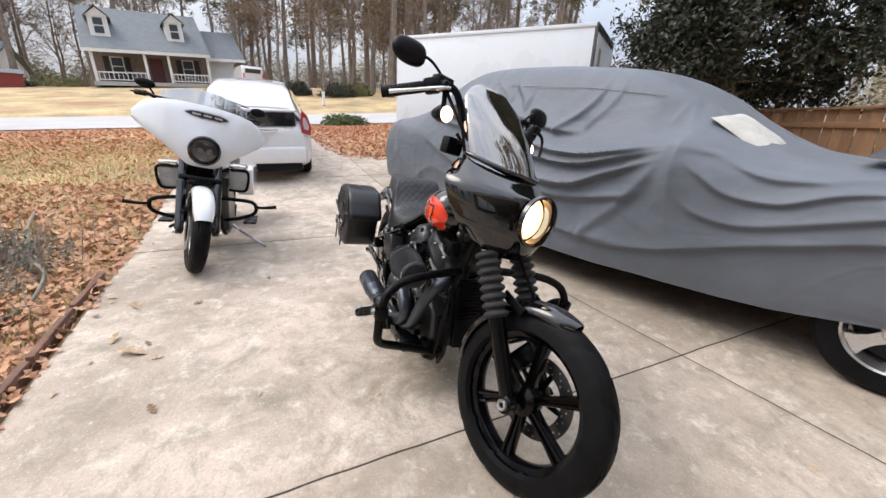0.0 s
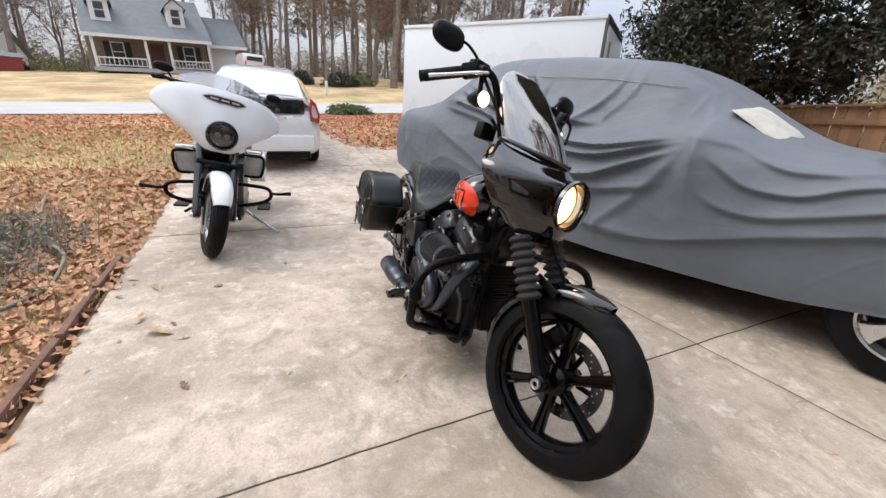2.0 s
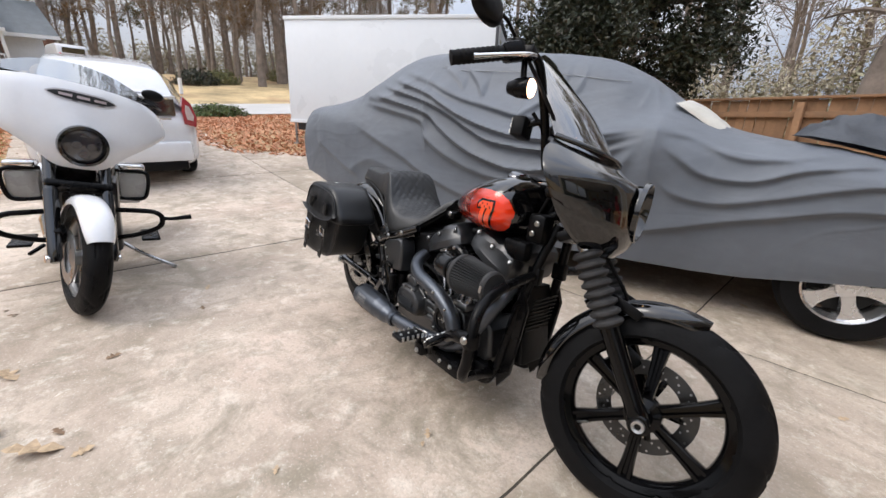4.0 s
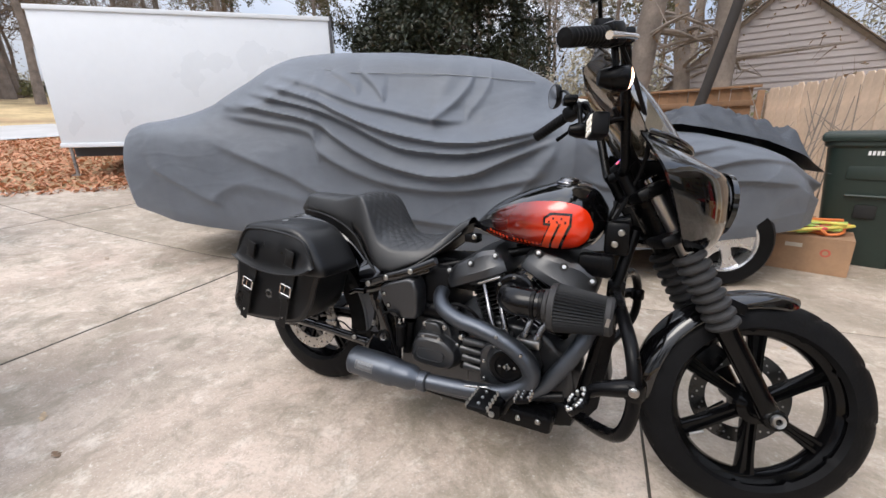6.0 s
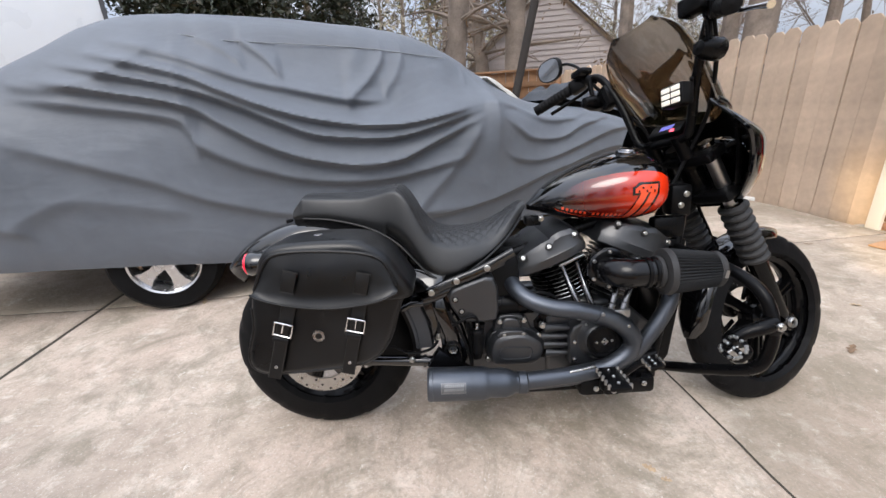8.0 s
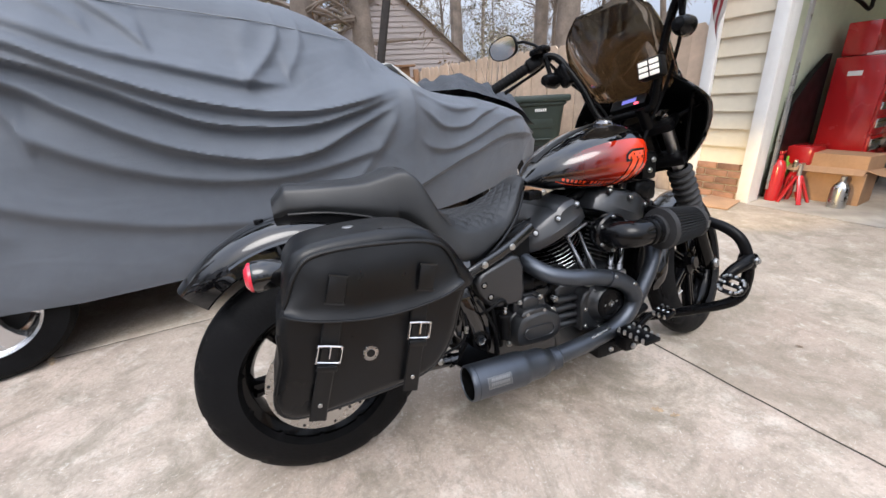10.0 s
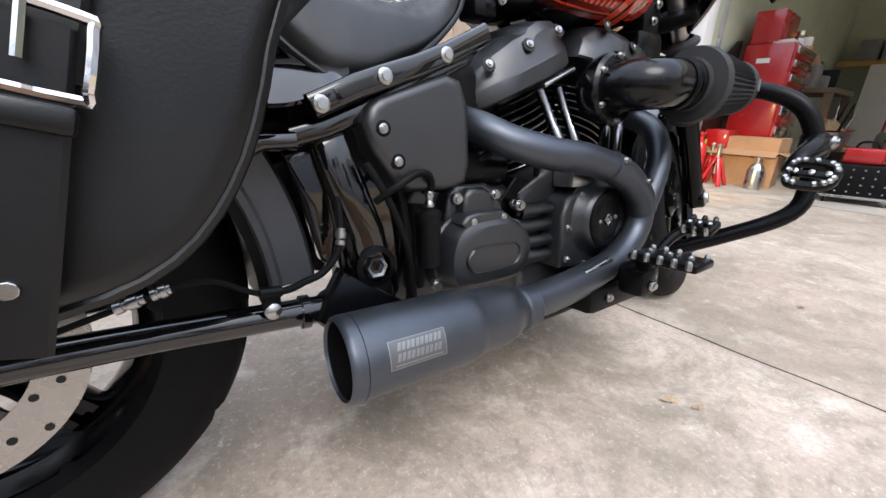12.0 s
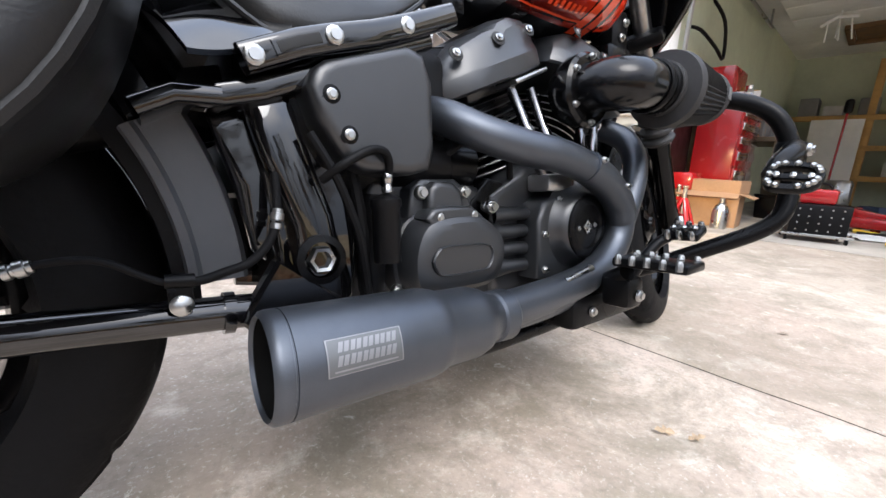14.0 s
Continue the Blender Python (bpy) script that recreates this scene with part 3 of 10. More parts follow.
# ridges of the cloth on the car's side: places along and up, depth, spread above, spread below
RIDGES = [
    ([(-1.15, 1.55), (-0.73, 1.43), (-0.45, 1.325), (-0.23, 1.265), (0.12, 1.185), (0.40, 1.175)], 0.055, 0.065, 0.028),
    ([(-1.3, 1.50), (-0.76, 1.355), (-0.55, 1.265), (-0.35, 1.175), (-0.14, 1.10), (0.1, 1.05), (0.35, 1.03), (0.61, 1.05), (1.02, 1.135)], 0.082, 0.065, 0.026),
    ([(-1.4, 1.44), (-0.78, 1.295), (-0.49, 1.185), (-0.28, 1.08), (-0.05, 0.99), (0.34, 0.96), (0.6, 0.995), (1.03, 1.11)], 0.080, 0.06, 0.024),
    ([(-1.5, 1.36), (-0.8, 1.215), (-0.56, 1.08), (-0.4, 0.98), (-0.19, 0.88), (0.11, 0.81), (0.38, 0.82), (0.57, 0.885), (1.03, 1.07)], 0.078, 0.07, 0.026),
    ([(-1.6, 1.28), (-0.83, 1.14), (-0.71, 0.99), (-0.45, 0.84), (-0.1, 0.73), (0.36, 0.71), (0.83, 0.80), (1.0, 0.93)], 0.05, 0.09, 0.03),
    ([(-0.66, 1.55), (-0.5, 1.46), (-0.40, 1.37)], 0.026, 0.035, 0.018),
    ([(-0.45, 1.55), (-0.31, 1.43), (-0.21, 1.31)], 0.040, 0.04, 0.018),
    ([(0.10, 1.17), (0.26, 1.29), (0.35, 1.39), (0.42, 1.50)], 0.038, 0.035, 0.03),
    ([(0.34, 1.20), (0.44, 1.31), (0.5, 1.41), (0.54, 1.50)], 0.022, 0.03, 0.03),
    ([(-1.7, 1.1), (-1.03, 0.84), (-0.72, 0.68), (-0.29, 0.54), (0.31, 0.45), (0.9, 0.46)], 0.036, 0.10, 0.035),
    ([(-2.25, 0.93), (-2.0, 0.80), (-1.75, 0.66), (-1.55, 0.58)], 0.018, 0.07, 0.035),
    ([(-1.75, 0.60), (-1.45, 0.74), (-1.2, 0.72), (-0.8, 0.60)], 0.018, 0.05, 0.05),
    ([(1.04, 1.12), (1.23, 1.08), (1.48, 0.98), (1.7, 0.985), (2.1, 1.03)], 0.028, 0.05, 0.022),
    ([(1.08, 1.05), (1.2, 0.96), (1.35, 0.865), (1.57, 0.855), (1.8, 0.93), (2.2, 0.97)], 0.034, 0.045, 0.02),
    ([(1.06, 0.88), (1.2, 0.75), (1.43, 0.71), (1.75, 0.79), (2.2, 0.88), (2.6, 0.82)], 0.032, 0.06, 0.022),
    ([(0.3, 0.40), (0.76, 0.43), (1.26, 0.54), (1.62, 0.65), (2.1, 0.74), (2.65, 0.70)], 0.036, 0.09, 0.024),
    ([(-1.6, 1.36), (-1.3, 1.30), (-1.0, 1.40), (-0.8, 1.52)], 0.024, 0.05, 0.03),
    ([(0.42, 0.42), (0.72, 0.70), (0.9, 0.92), (1.0, 1.06)], 0.03, 0.06, 0.045),
]


def ridge_table(n):
    """Heights, slopes and strengths of every ridge at n steps along the car."""
    out = []
    for pts, dep, wa, wb in [(p, d, a * 1.4, b) for p, d, a, b in RIDGES]:
        q, _ = spline([Vector((p[0], p[1], 0)) for p in pts], [0] * len(pts), 10)
        xs, zs = [p.x for p in q], [p.y for p in q]
        tab = []
        for i in range(n + 1):
            u = -2.66 + 5.38 * i / n
            t = (u - xs[0]) / (xs[-1] - xs[0])
            if t <= -0.02 or t >= 1.02:
                tab.append(None)
                continue
            z = float(np.interp(u, xs, zs))
            sl = (float(np.interp(u + 0.03, xs, zs)) - float(np.interp(u - 0.03, xs, zs))) / 0.06
            w = ease(0, 0.16, t) * ease(1.0, 0.84, t)
            tab.append((z, 1 / math.sqrt(1 + sl * sl), dep * w))
        out.append((tab, wa, wb))
    return out


def cover_mesh():
    """Cloth draped over a long saloon: sections along the body, with swags hung between its corners."""
    us = [-2.66, -2.61, -2.5, -2.1, -1.75, -1.16, -0.74, -0.08, 0.6, 0.9, 1.1, 1.4, 1.65, 2.0, 2.35, 2.6, 2.72]
    zt = [1.0, 1.16, 1.25, 1.285, 1.38, 1.70, 1.735, 1.70, 1.62, 1.48, 1.32, 1.14, 1.09, 1.04, 0.96, 0.84, 0.68]
    hem = [0.66, 0.61, 0.55, 0.44, 0.39, 0.325, 0.27, 0.24, 0.24, 0.25, 0.255, 0.26, 0.28, 0.33, 0.37, 0.4, 0.42]
    wid = [0.62, 0.72, 0.80, 0.86, 0.88, 0.88, 0.88, 0.88, 0.89, 0.89, 0.89, 0.88, 0.88, 0.86, 0.82, 0.74, 0.64]
    cab = [0, 0, 0, 0.05, 0.4, 0.95, 1, 1, 1, 0.85, 0.55, 0.2, 0, 0, 0, 0, 0]
    belt = [0.8, 0.9, 1.0, 1.08, 1.08, 1.06, 1.04, 1.02, 1.0, 0.99, 0.98, 0.96, 0.94, 0.9, 0.82, 0.72, 0.6]
    NU, NV = 460, 320
    ridges = ridge_table(NU)
    rows = []
    for i in range(NU + 1):
        u = -2.66 + 5.38 * i / NU
        z1, h, w, c, bz = (sum(lerp(us, a, u + k) for k in (-0.14, -0.09, -0.04, 0, 0.04, 0.09, 0.14)) / 7 if a is zt else lerp(us, a, u) for a in (zt, hem, wid, cab, belt))
        half = [(0, z1), (0.35, z1 - 0.012), (0.55 + 0.1 * (1 - c) * w, z1 - 0.03 - 0.03 * c), (w * (0.9 - 0.12 * c), z1 - 0.09 - 0.13 * c), (w * 0.97, min(bz, z1 - 0.16)), (w * 0.995, (bz + h) / 2 + 0.08), (w * 0.98, h + 0.12), (w * 0.955, h)]
        pts, _ = spline([Vector((p[0], p[1], 0)) for p in half], [0] * len(half), 12)
        acc = [0.0]
        for k in range(1, len(pts)):
            acc.append(acc[-1] + (pts[k] - pts[k - 1]).length)
        side = []
        for j in range(NV // 2 + 1):
            s = acc[-1] * (j / (NV // 2)) ** 0.75
            side.append((float(np.interp(s, acc, [p.x for p in pts])), float(np.interp(s, acc, [p.y for p in pts]))))
        row = [(-y, z) for y, z in side[::-1]] + side[1:]
        here = [(tab[i], wa, wb) for tab, wa, wb in ridges if tab[i]]
        wave = 0.03 * noise.noise(Vector((u * 1.7, 4, 3)))
        out = []
        for v, z in row:
            sg = -1 if v < 0 else 1
            a = abs(v) / max(w, 0.01)
            flat = ease(0.62, 0.9, a)
            d = 0.0
            if a > 0.3:
                # the wing mirror holds the cloth out
                d += 0.17 * math.exp(-(abs(u - 1.06) / (0.16 + 0.42 * max(0, 1.11 - z))) ** 1.2) * (math.exp(-((z - 1.11) / 0.10) ** 1.6) if z > 1.11 else math.exp(-((1.11 - z) / 0.40) ** 1.35))
                for (zr, cs, dep), wa, wb in here:
                    q = (z - zr - wave) * cs
                    if q > 0:
                        if q < 3.2 * wa:
                            d += dep * math.exp(-(q / wa))
                    elif q > -2.6 * wb:
                        d += dep * math.exp(-(-q / wb) ** 2)
                # creases that fan over the roof edge
                if c > 0.5 and z > 1.22:
                    rw = (u * 1.0 + (1.7 - z) * 0.55 * math.sin(u * 2.1)) * 7 + 1.5 * noise.noise(Vector((u * 2, z * 2, 7)))
                    d += 0.021 * max(0, math.sin(rw)) ** 4 * ease(1.25, 1.42, z) * (1 - ease(1.62, 1.72, z))
                # short puckers at the foot of the windscreen pillar
                for uc, lean, dp in ((0.93, 0.25, 0.010), (1.0, -0.35, 0.014), (1.07, -0.6, 0.010)):
                    d += dp * math.exp(-((u - uc - lean * (z - 1.3)) / 0.017) ** 2) * ease(1.2, 1.26, z) * ease(1.42, 1.36, z)
            d += 0.012 * noise.noise(Vector((u * 2.3, v * 2.3, z * 2.3))) + 0.003 * noise.noise(Vector((u * 8, v * 8, z * 8)))
            cn = abs(noise.noise(Vector((u * 1.9 + z * 1.2, z * 6.5 - u * 1.3 + 2.0 * noise.noise(Vector((u, z, 9))), 5 + 0.5 * sg))))
            d += 0.003 * max(0, 1 - cn * 7) * (0.4 + 0.6 * ease(-0.2, 0.3, noise.noise(Vector((u * 1.1, v * 1.1, 11)))))
            cn = abs(noise.noise(Vector((u * 4.5 - v * 2.0, v * 3.0 + z * 4.0, 15))))
            d += 0.0012 * max(0, 1 - cn * 6)
            if z < 0.75 and sg < 0:
                d += 0.003 * math.sin(z * 9 + u * 2.0 + 2 * noise.noise(Vector((u * 0.8, z, 1)))) * ease(0.75, 0.5, z)
            zz = z + 0.35 * d * (1 - flat)
            endp = ease(-2.42, -2.66, u)
            out.append((u + 0.10 * endp * (z - 1.1) * -0.4, v + sg * d * max(flat, 0.25), zz))
        rows.append(out)
    # closed ends that hang down
    def close(row, du):
        res = []
        for k, s in enumerate((0.25, 0.6, 0.85)):
            res.append([(p[0] + du * math.sqrt(s), p[1] * (1 - 0.35 * s), p[2] * (1 - 0.25 * s) + 0.12 * s + 0.012 * math.sin(p[1] * 14)) for p in row])
        return res
    a, b = close(rows[0], -0.07), close(rows[-1], 0.07)
    hemrow = [(p[0] + 0.02, p[1] * 0.9, 0.48) for p in a[-1]]
    hemb = [(p[0], p[1] * 0.9, 0.36) for p in b[-1]]
    return MB().grid([hemrow] + a[::-1] + rows + b + [hemb])


car_cover = thing("covered_car", "long saloon car under a grey draped cloth cover", "covered car", CAR)
part("cover", cover_mesh(), COVER, car_cover, "loose grey cloth car cover hanging in long folds", sharp=70)
SEAM = mat("pale_cover_piping", (0.22, 0.23, 0.245), 0.8)
part("seam", MB().tube([(-1.05, -0.62, 1.585), (-0.775, -0.664, 1.571), (-0.502, -0.699, 1.526), (0.018, -0.686, 1.496), (0.315, -0.69, 1.471), (0.60, -0.675, 1.436), (0.82, -0.655, 1.41)], 0.003, 6, 8), SEAM, car_cover)
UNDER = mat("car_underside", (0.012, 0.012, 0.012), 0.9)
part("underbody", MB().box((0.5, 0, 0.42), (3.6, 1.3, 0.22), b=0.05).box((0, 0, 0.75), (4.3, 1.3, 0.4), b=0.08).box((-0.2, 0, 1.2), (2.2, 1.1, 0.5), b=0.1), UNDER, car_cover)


def alloy_wheel(parent, c, r, w, side, rim_mat, spokes=5, name="wheel"):
    """A road wheel seen from its outer side, +1 or -1 along y."""
    c = Vector(c)
    ax = (0, side, 0)
    R = r
    tyre = MB().lathe([(R * 0.62, -w / 2), (R * 0.9, -w / 2), (R * 0.985, -w * 0.36), (R, -w * 0.1), (R, w * 0.1), (R * 0.985, w * 0.36), (R * 0.9, w / 2), (R * 0.64, w / 2 - 0.004), (R * 0.6, w * 0.3)], c, ax, 40)
    wh = part(name, tyre, RUBBER, parent, "black road tyre on a silver wheel")
    rm = MB().lathe([(R * 0.55, -w * 0.3), (R * 0.55, w * 0.2), (R * 0.6, w * 0.44), (R * 0.645, w * 0.47), (R * 0.65, w * 0.4)], c, ax, 40)
    a = Vector(ax)
    for k in range(spokes):
        th = 2 * math.pi * k / spokes
        d = Vector((math.cos(th), 0, math.sin(th)))
        tg = Vector((-math.sin(th), 0, math.cos(th)))
        rm.grid([[c + d * R * q + tg * wd * R + a * w * hh for wd, hh in ((-s, 0.2), (-s * 0.8, 0.36), (s * 0.8, 0.36), (s, 0.2))] for q, s in ((0.12, 0.12), (0.3, 0.11), (0.45, 0.15), (0.58, 0.24))])
    rm.disc(c + a * w * 0.3, ax, R * 0.17, w * 0.1, 20)
    part("rim", rm, rim_mat, wh)
    part("brake_disc", MB().disc(c - a * w * 0.05, ax, R * 0.5, 0.02, 30), DARK, wh)
    return wh


SILVER = mat("silver_alloy", (0.62, 0.62, 0.63), 0.25, 0.9, var=0.06)
for u in (-1.08, 2.12):
    alloy_wheel(car_cover, (u, -0.70, 0.315), 0.315, 0.22, -1, SILVER)
    alloy_wheel(car_cover, (u, 0.70, 0.315), 0.315, 0.22, 1, SILVER)

# pillow weighting the cover, and a dark jacket on the bonnet
CREAM = mat("cream_pillow_cloth", (0.47, 0.455, 0.41), 0.9, var=0.12, scale=5, bump=0.25, bscale=40)


def pillow_mesh(L, W, H):
    rows = []
    n = 26
    for i in range(n + 1):
        a = 2 * i / n - 1
        row = []
        for j in range(n + 1):
            b = 2 * j / n - 1
            e = max(0, (1 - abs(a) ** 3.2) * (1 - abs(b) ** 3.2)) ** 0.55
            wr = 0.05 * noise.noise(Vector((a * 3.0, b * 3.0, 2)))
            row.append((a * L / 2 * (1 - 0.06 * (1 - b * b) * abs(a) ** 4), b * W / 2 * (1 - 0.06 * (1 - a * a) * abs(b) ** 4), H * (e * (0.9 + wr * 4))))
        rows.append(row)
    bot = [[(p[0], p[1], -0.35 * p[2]) for p in r] for r in rows]
    return MB().grid(rows).grid(bot)


PX, PY = Vector((0.33, 0.0, -0.225)).normalized(), Vector((0.0, 0.43, 0.06))
PZ = PX.cross(PY).normalized()
PY = PZ.cross(PX)
PM = Matrix((PX, PY, PZ)).transposed().to_4x4()
solo("pillow", pillow_mesh(0.40, 0.42, 0.045), CREAM, "cream cloth pillow lying on the covered windscreen", "pillow", CAR @ Matrix.Translation(Vector((1.27, -0.485, 1.165)) + PZ * 0.024) @ PM)
JACKET = mat("black_jacket_cloth", (0.040, 0.045, 0.054), 0.6, var=0.3, scale=7, bump=0.3, bscale=45)
rows = []
for i in range(41):
    a = i / 40
    row = []
    for j in range(25):
        b = j / 24
        u = 1.80 + 0.98 * a
        v = -0.62 + 0.95 * b
        zb = lerp([1.5, 2.0, 2.35, 2.6, 2.75], [1.14, 1.05, 0.965, 0.86, 0.74], u)
        e = min(1, min(a, 1 - a) * 7) * min(1, min(b, 1 - b) * 6)
        h = 0.03 + (0.085 + 0.10 * noise.noise(Vector((a * 4, b * 4, 1))) + 0.09 * abs(noise.noise(Vector((a * 9, b * 7, 4))))) * e
        row.append((u + 0.05 * noise.noise(Vector((b * 4, 1, 1))), v + 0.06 * noise.noise(Vector((a * 5, 2, 2))), zb + h + 0.02 - 0.03 * (1 - e)))
    rows.append(row)
solo("jacket", MB().grid(rows), JACKET, "crumpled black jacket thrown over the covered bonnet", "jacket", CAR, sharp=60)

# ---------------------------------------------------------------- box trailer
TRW = mat("white_trailer_skin", (0.72, 0.745, 0.77), 0.3, var=0.03, scale=1.2, rvar=0.06)
TRG = mat("grey_trailer_trim", (0.05, 0.05, 0.055), 0.5)
tc0, tc1 = Vector((-3.8, 4.35, 0.98)), Vector((-6.95, 1.56, 0.98))
tl = (tc1 - tc0).length
TR = Matrix.Translation(tc0) @ pose(0, 0, 0, 0, 0, math.degrees(math.atan2(tc1.y - tc0.y, tc1.x - tc0.x))) @ pose(0, 0, 0, 0, -0.5, 0)
trailer = thing("box_trailer", "white enclosed box trailer parked on the grass", "trailer", TR)
part("body", MB().box((tl / 2, -1.0, 1.0), (tl, 2.0, 1.96), b=0.015), TRW, trailer)
for z in (1.955, 0.03):
    part("side_rail", MB().box((tl / 2, 0.004, z), (tl + 0.02, 0.03, 0.065), b=0.004), TRW, trailer)
part("end_frame", MB().box((-0.012, -0.02, 1.0), (0.05, 0.07, 1.96), b=0.004).box((-0.012, -1.98, 1.0), (0.05, 0.07, 1.96), b=0.004).box((-0.012, -1.0, 1.95), (0.06, 2.0, 0.09), b=0.004), TRG, trailer)
part("ramp_door", MB().box((-0.02, -1.0, 0.94), (0.05, 1.82, 1.8), b=0.006), TRW, trailer, "white rear ramp door")
for k in range(5):
    part("marker_lamp", MB().box((-0.05, -0.35 - 0.32 * k, 1.95), (0.03, 0.1, 0.035), b=0.004), TRG, trailer)
part("sticker", MB().box((-0.048, -0.42, 1.48), (0.004, 0.22, 0.3)), mat("sticker_yellow", (0.5, 0.47, 0.2), 0.5, base2=(0.2, 0.2, 0.18), scale=6), trailer)
part("latch", MB().box((-0.06, -0.42, 1.2), (0.03, 0.3, 0.05), b=0.004), TRG, trailer)
part("handle", MB().box((0.25, 0.02, 1.02), (0.1, 0.03, 0.03), b=0.004), STEEL, trailer)
part("chassis", MB().box((tl / 2, -1.0, -0.08), (tl * 0.98, 1.6, 0.14)), TRG, trailer)
for x in (tl * 0.42, tl * 0.62):
    alloy_wheel(trailer, (x, -0.16, -0.2), 0.34, 0.2, 1, SILVER)
part("jack", MB().tube([(tl - 0.08, -0.06, 0.0), (tl - 0.08, -0.06, -0.42)], 0.025, 8).box((tl - 0.08, -0.06, -0.43), (0.12, 0.12, 0.02)), STEEL, trailer)

# ---------------------------------------------------------------- black motorcycle
BIKE = pose(0, -0.07, 0) @ pose(0, 0, 0, 0, 0, 2) @ pose(0, 0, 0, -6, 0, 0)
AXU = Vector((-0.5, 0, 0.866)).normalized()
HEAD = Vector((1.82, 0, 0))
STEER = Matrix.Translation(HEAD) @ Matrix.Rotation(radians(19), 4, AXU) @ Matrix.Translation(-HEAD)
bike = thing("motorcycle", "black cruiser motorcycle with orange tank panels, leaning on its stand", "motorcycle", BIKE)
bike["kind"] = "thing"


def bp(name, mb, m, label="", parent=None, sharp=38):
    return part(name, mb, m, parent or bike, label, sharp)


def fp(name, mb, m, label="", sharp=38):
    """A part that turns with the handlebar."""
    ob = part(name, mb, m, bike, label, sharp)
    ob.matrix_local = STEER
    return ob


def hexbolt(mb, p, axis, r=0.009, h=0.008):
    p, a = Vector(p), Vector(axis).normalized()
    mb.lathe([(0.0001, h), (r * 0.55, h), (r * 0.55, h * 0.6), (r * 0.8, h * 0.6), (r * 0.95, h * 0.45), (r, 0)], p, a, 10)


def bolts(parent, pts, axis=(0, -1, 0), r=0.009, h=0.008):
    for p in pts:
        mb = MB()
        hexbolt(mb, p, axis, r, h)
        part("bolt", mb, BOLT, parent)


# wheels
def tyre_mesh(c, R, w, rim, tread):
    c = Vector(c)
    prof = []
    n = 26
    for i in range(n + 1):
        a = -1 + 2 * i / n
        prof.append((R - (R - rim) * (1 - math.sqrt(max(0, 1 - abs(a) ** 2.6))) * 0.92 if abs(a) < 0.999 else rim + 0.006, a * w / 2))
    prof = [(rim - 0.004, -w * 0.36)] + prof + [(rim - 0.004, w * 0.36)]
    N = 132
    rows = []
    for r, h in prof:
        row = []
        for j in range(N):
            th = 2 * math.pi * j / N
            d = 0.0
            hh = h / (w / 2)
            if tread and 0.06 < abs(hh) < 0.90:
                s = 1 if hh > 0 else -1
                k = (j + (0 if s > 0 else 6)) % 12
                lo = 2.0 + 4.5 * abs(hh)
                if lo < k < lo + 1.3 or (abs(abs(hh) - 0.42) < 0.05 and k < 5):
                    d = -0.007
            row.append(c + Vector(((r + d) * math.cos(th), h, (r + d) * math.sin(th))))
        rows.append(row)
    return MB().grid(rows, wrap=True)


def rim_mesh(c, rim, w):
    return MB().lathe([(rim - 0.002, -w * 0.40), (rim + 0.008, -w * 0.36), (rim - 0.004, -w * 0.33), (rim - 0.022, -w * 0.26), (rim - 0.03, -w * 0.1), (rim - 0.03, w * 0.1), (rim - 0.022, w * 0.26), (rim - 0.004, w * 0.33), (rim + 0.008, w * 0.36), (rim - 0.002, w * 0.40)], c, (0, 1, 0), 72)


FA0, FA = Vector((1.645, 0, 0.303)), Vector((1.655, 0.038, 0.308))
fw = fp("front_wheel", tyre_mesh(FA, 0.315, 0.112, 0.232, True), RUBBER, "front tyre with cut tread")
part("rim", rim_mesh(FA, 0.232, 0.09), RIMB, fw, "gloss black rim")
def beam_spoke(c, th, rows, parent):
    """A cast spoke with a groove down its face."""
    d = Vector((math.cos(th), 0, math.sin(th)))
    t = Vector((-math.sin(th), 0, math.cos(th)))
    face = ((-1, 0.6), (-0.8, 1), (-0.38, 1), (-0.22, 0.45), (0.22, 0.45), (0.38, 1), (0.8, 1), (1, 0.6))
    ring = [(u, -h) for u, h in face] + [(u, h) for u, h in face[::-1]]
    part("spoke", MB().grid([[c + d * q + t * w * u + Vector((0, h * dp, 0)) for u, h in ring] for q, w, dp in rows], wrap=True, cap=True), RIMB, parent)


for k in range(6):
    beam_spoke(FA, math.pi * (k / 3 + 1 / 6), ((0.03, 0.017, 0.024), (0.08, 0.0165, 0.021), (0.15, 0.0185, 0.019), (0.21, 0.024, 0.019)), fw)
part("hub", MB().lathe([(0.0001, -0.05), (0.026, -0.05), (0.03, -0.04), (0.052, -0.03), (0.056, 0.0), (0.05, 0.03), (0.03, 0.045), (0.0001, 0.045)], FA, (0, 1, 0), 30), RIMB, fw)
dsk = MB().lathe([(0.1, 0), (0.1, 0.005), (0.146, 0.005), (0.146, 0), (0.1, 0)], FA + Vector((0, 0.052, 0)), (0, 1, 0), 60)
DISC = mat("dark_brake_steel", (0.07, 0.069, 0.068), 0.34, 0.9, var=0.2)
bd = part("brake_disc", dsk, DISC, fw, "dark drilled brake disc")
for k in range(5):
    th = 2 * math.pi * k / 5
    part("carrier_arm", MB().box(FA + Vector((math.cos(th) * 0.078, 0.055, math.sin(th) * 0.078)), (0.06, 0.006, 0.02), Matrix.Rotation(-th, 3, "Y"), 0.002), RIMB, bd)
# bright steel dots stand for lit concrete showing through the drilled holes
hole = MB().disc((0, 0, 0), (0, 1, 0), 0.0036, 0.001, 8).mesh("drill_hole")
hole.materials.append(STEEL)
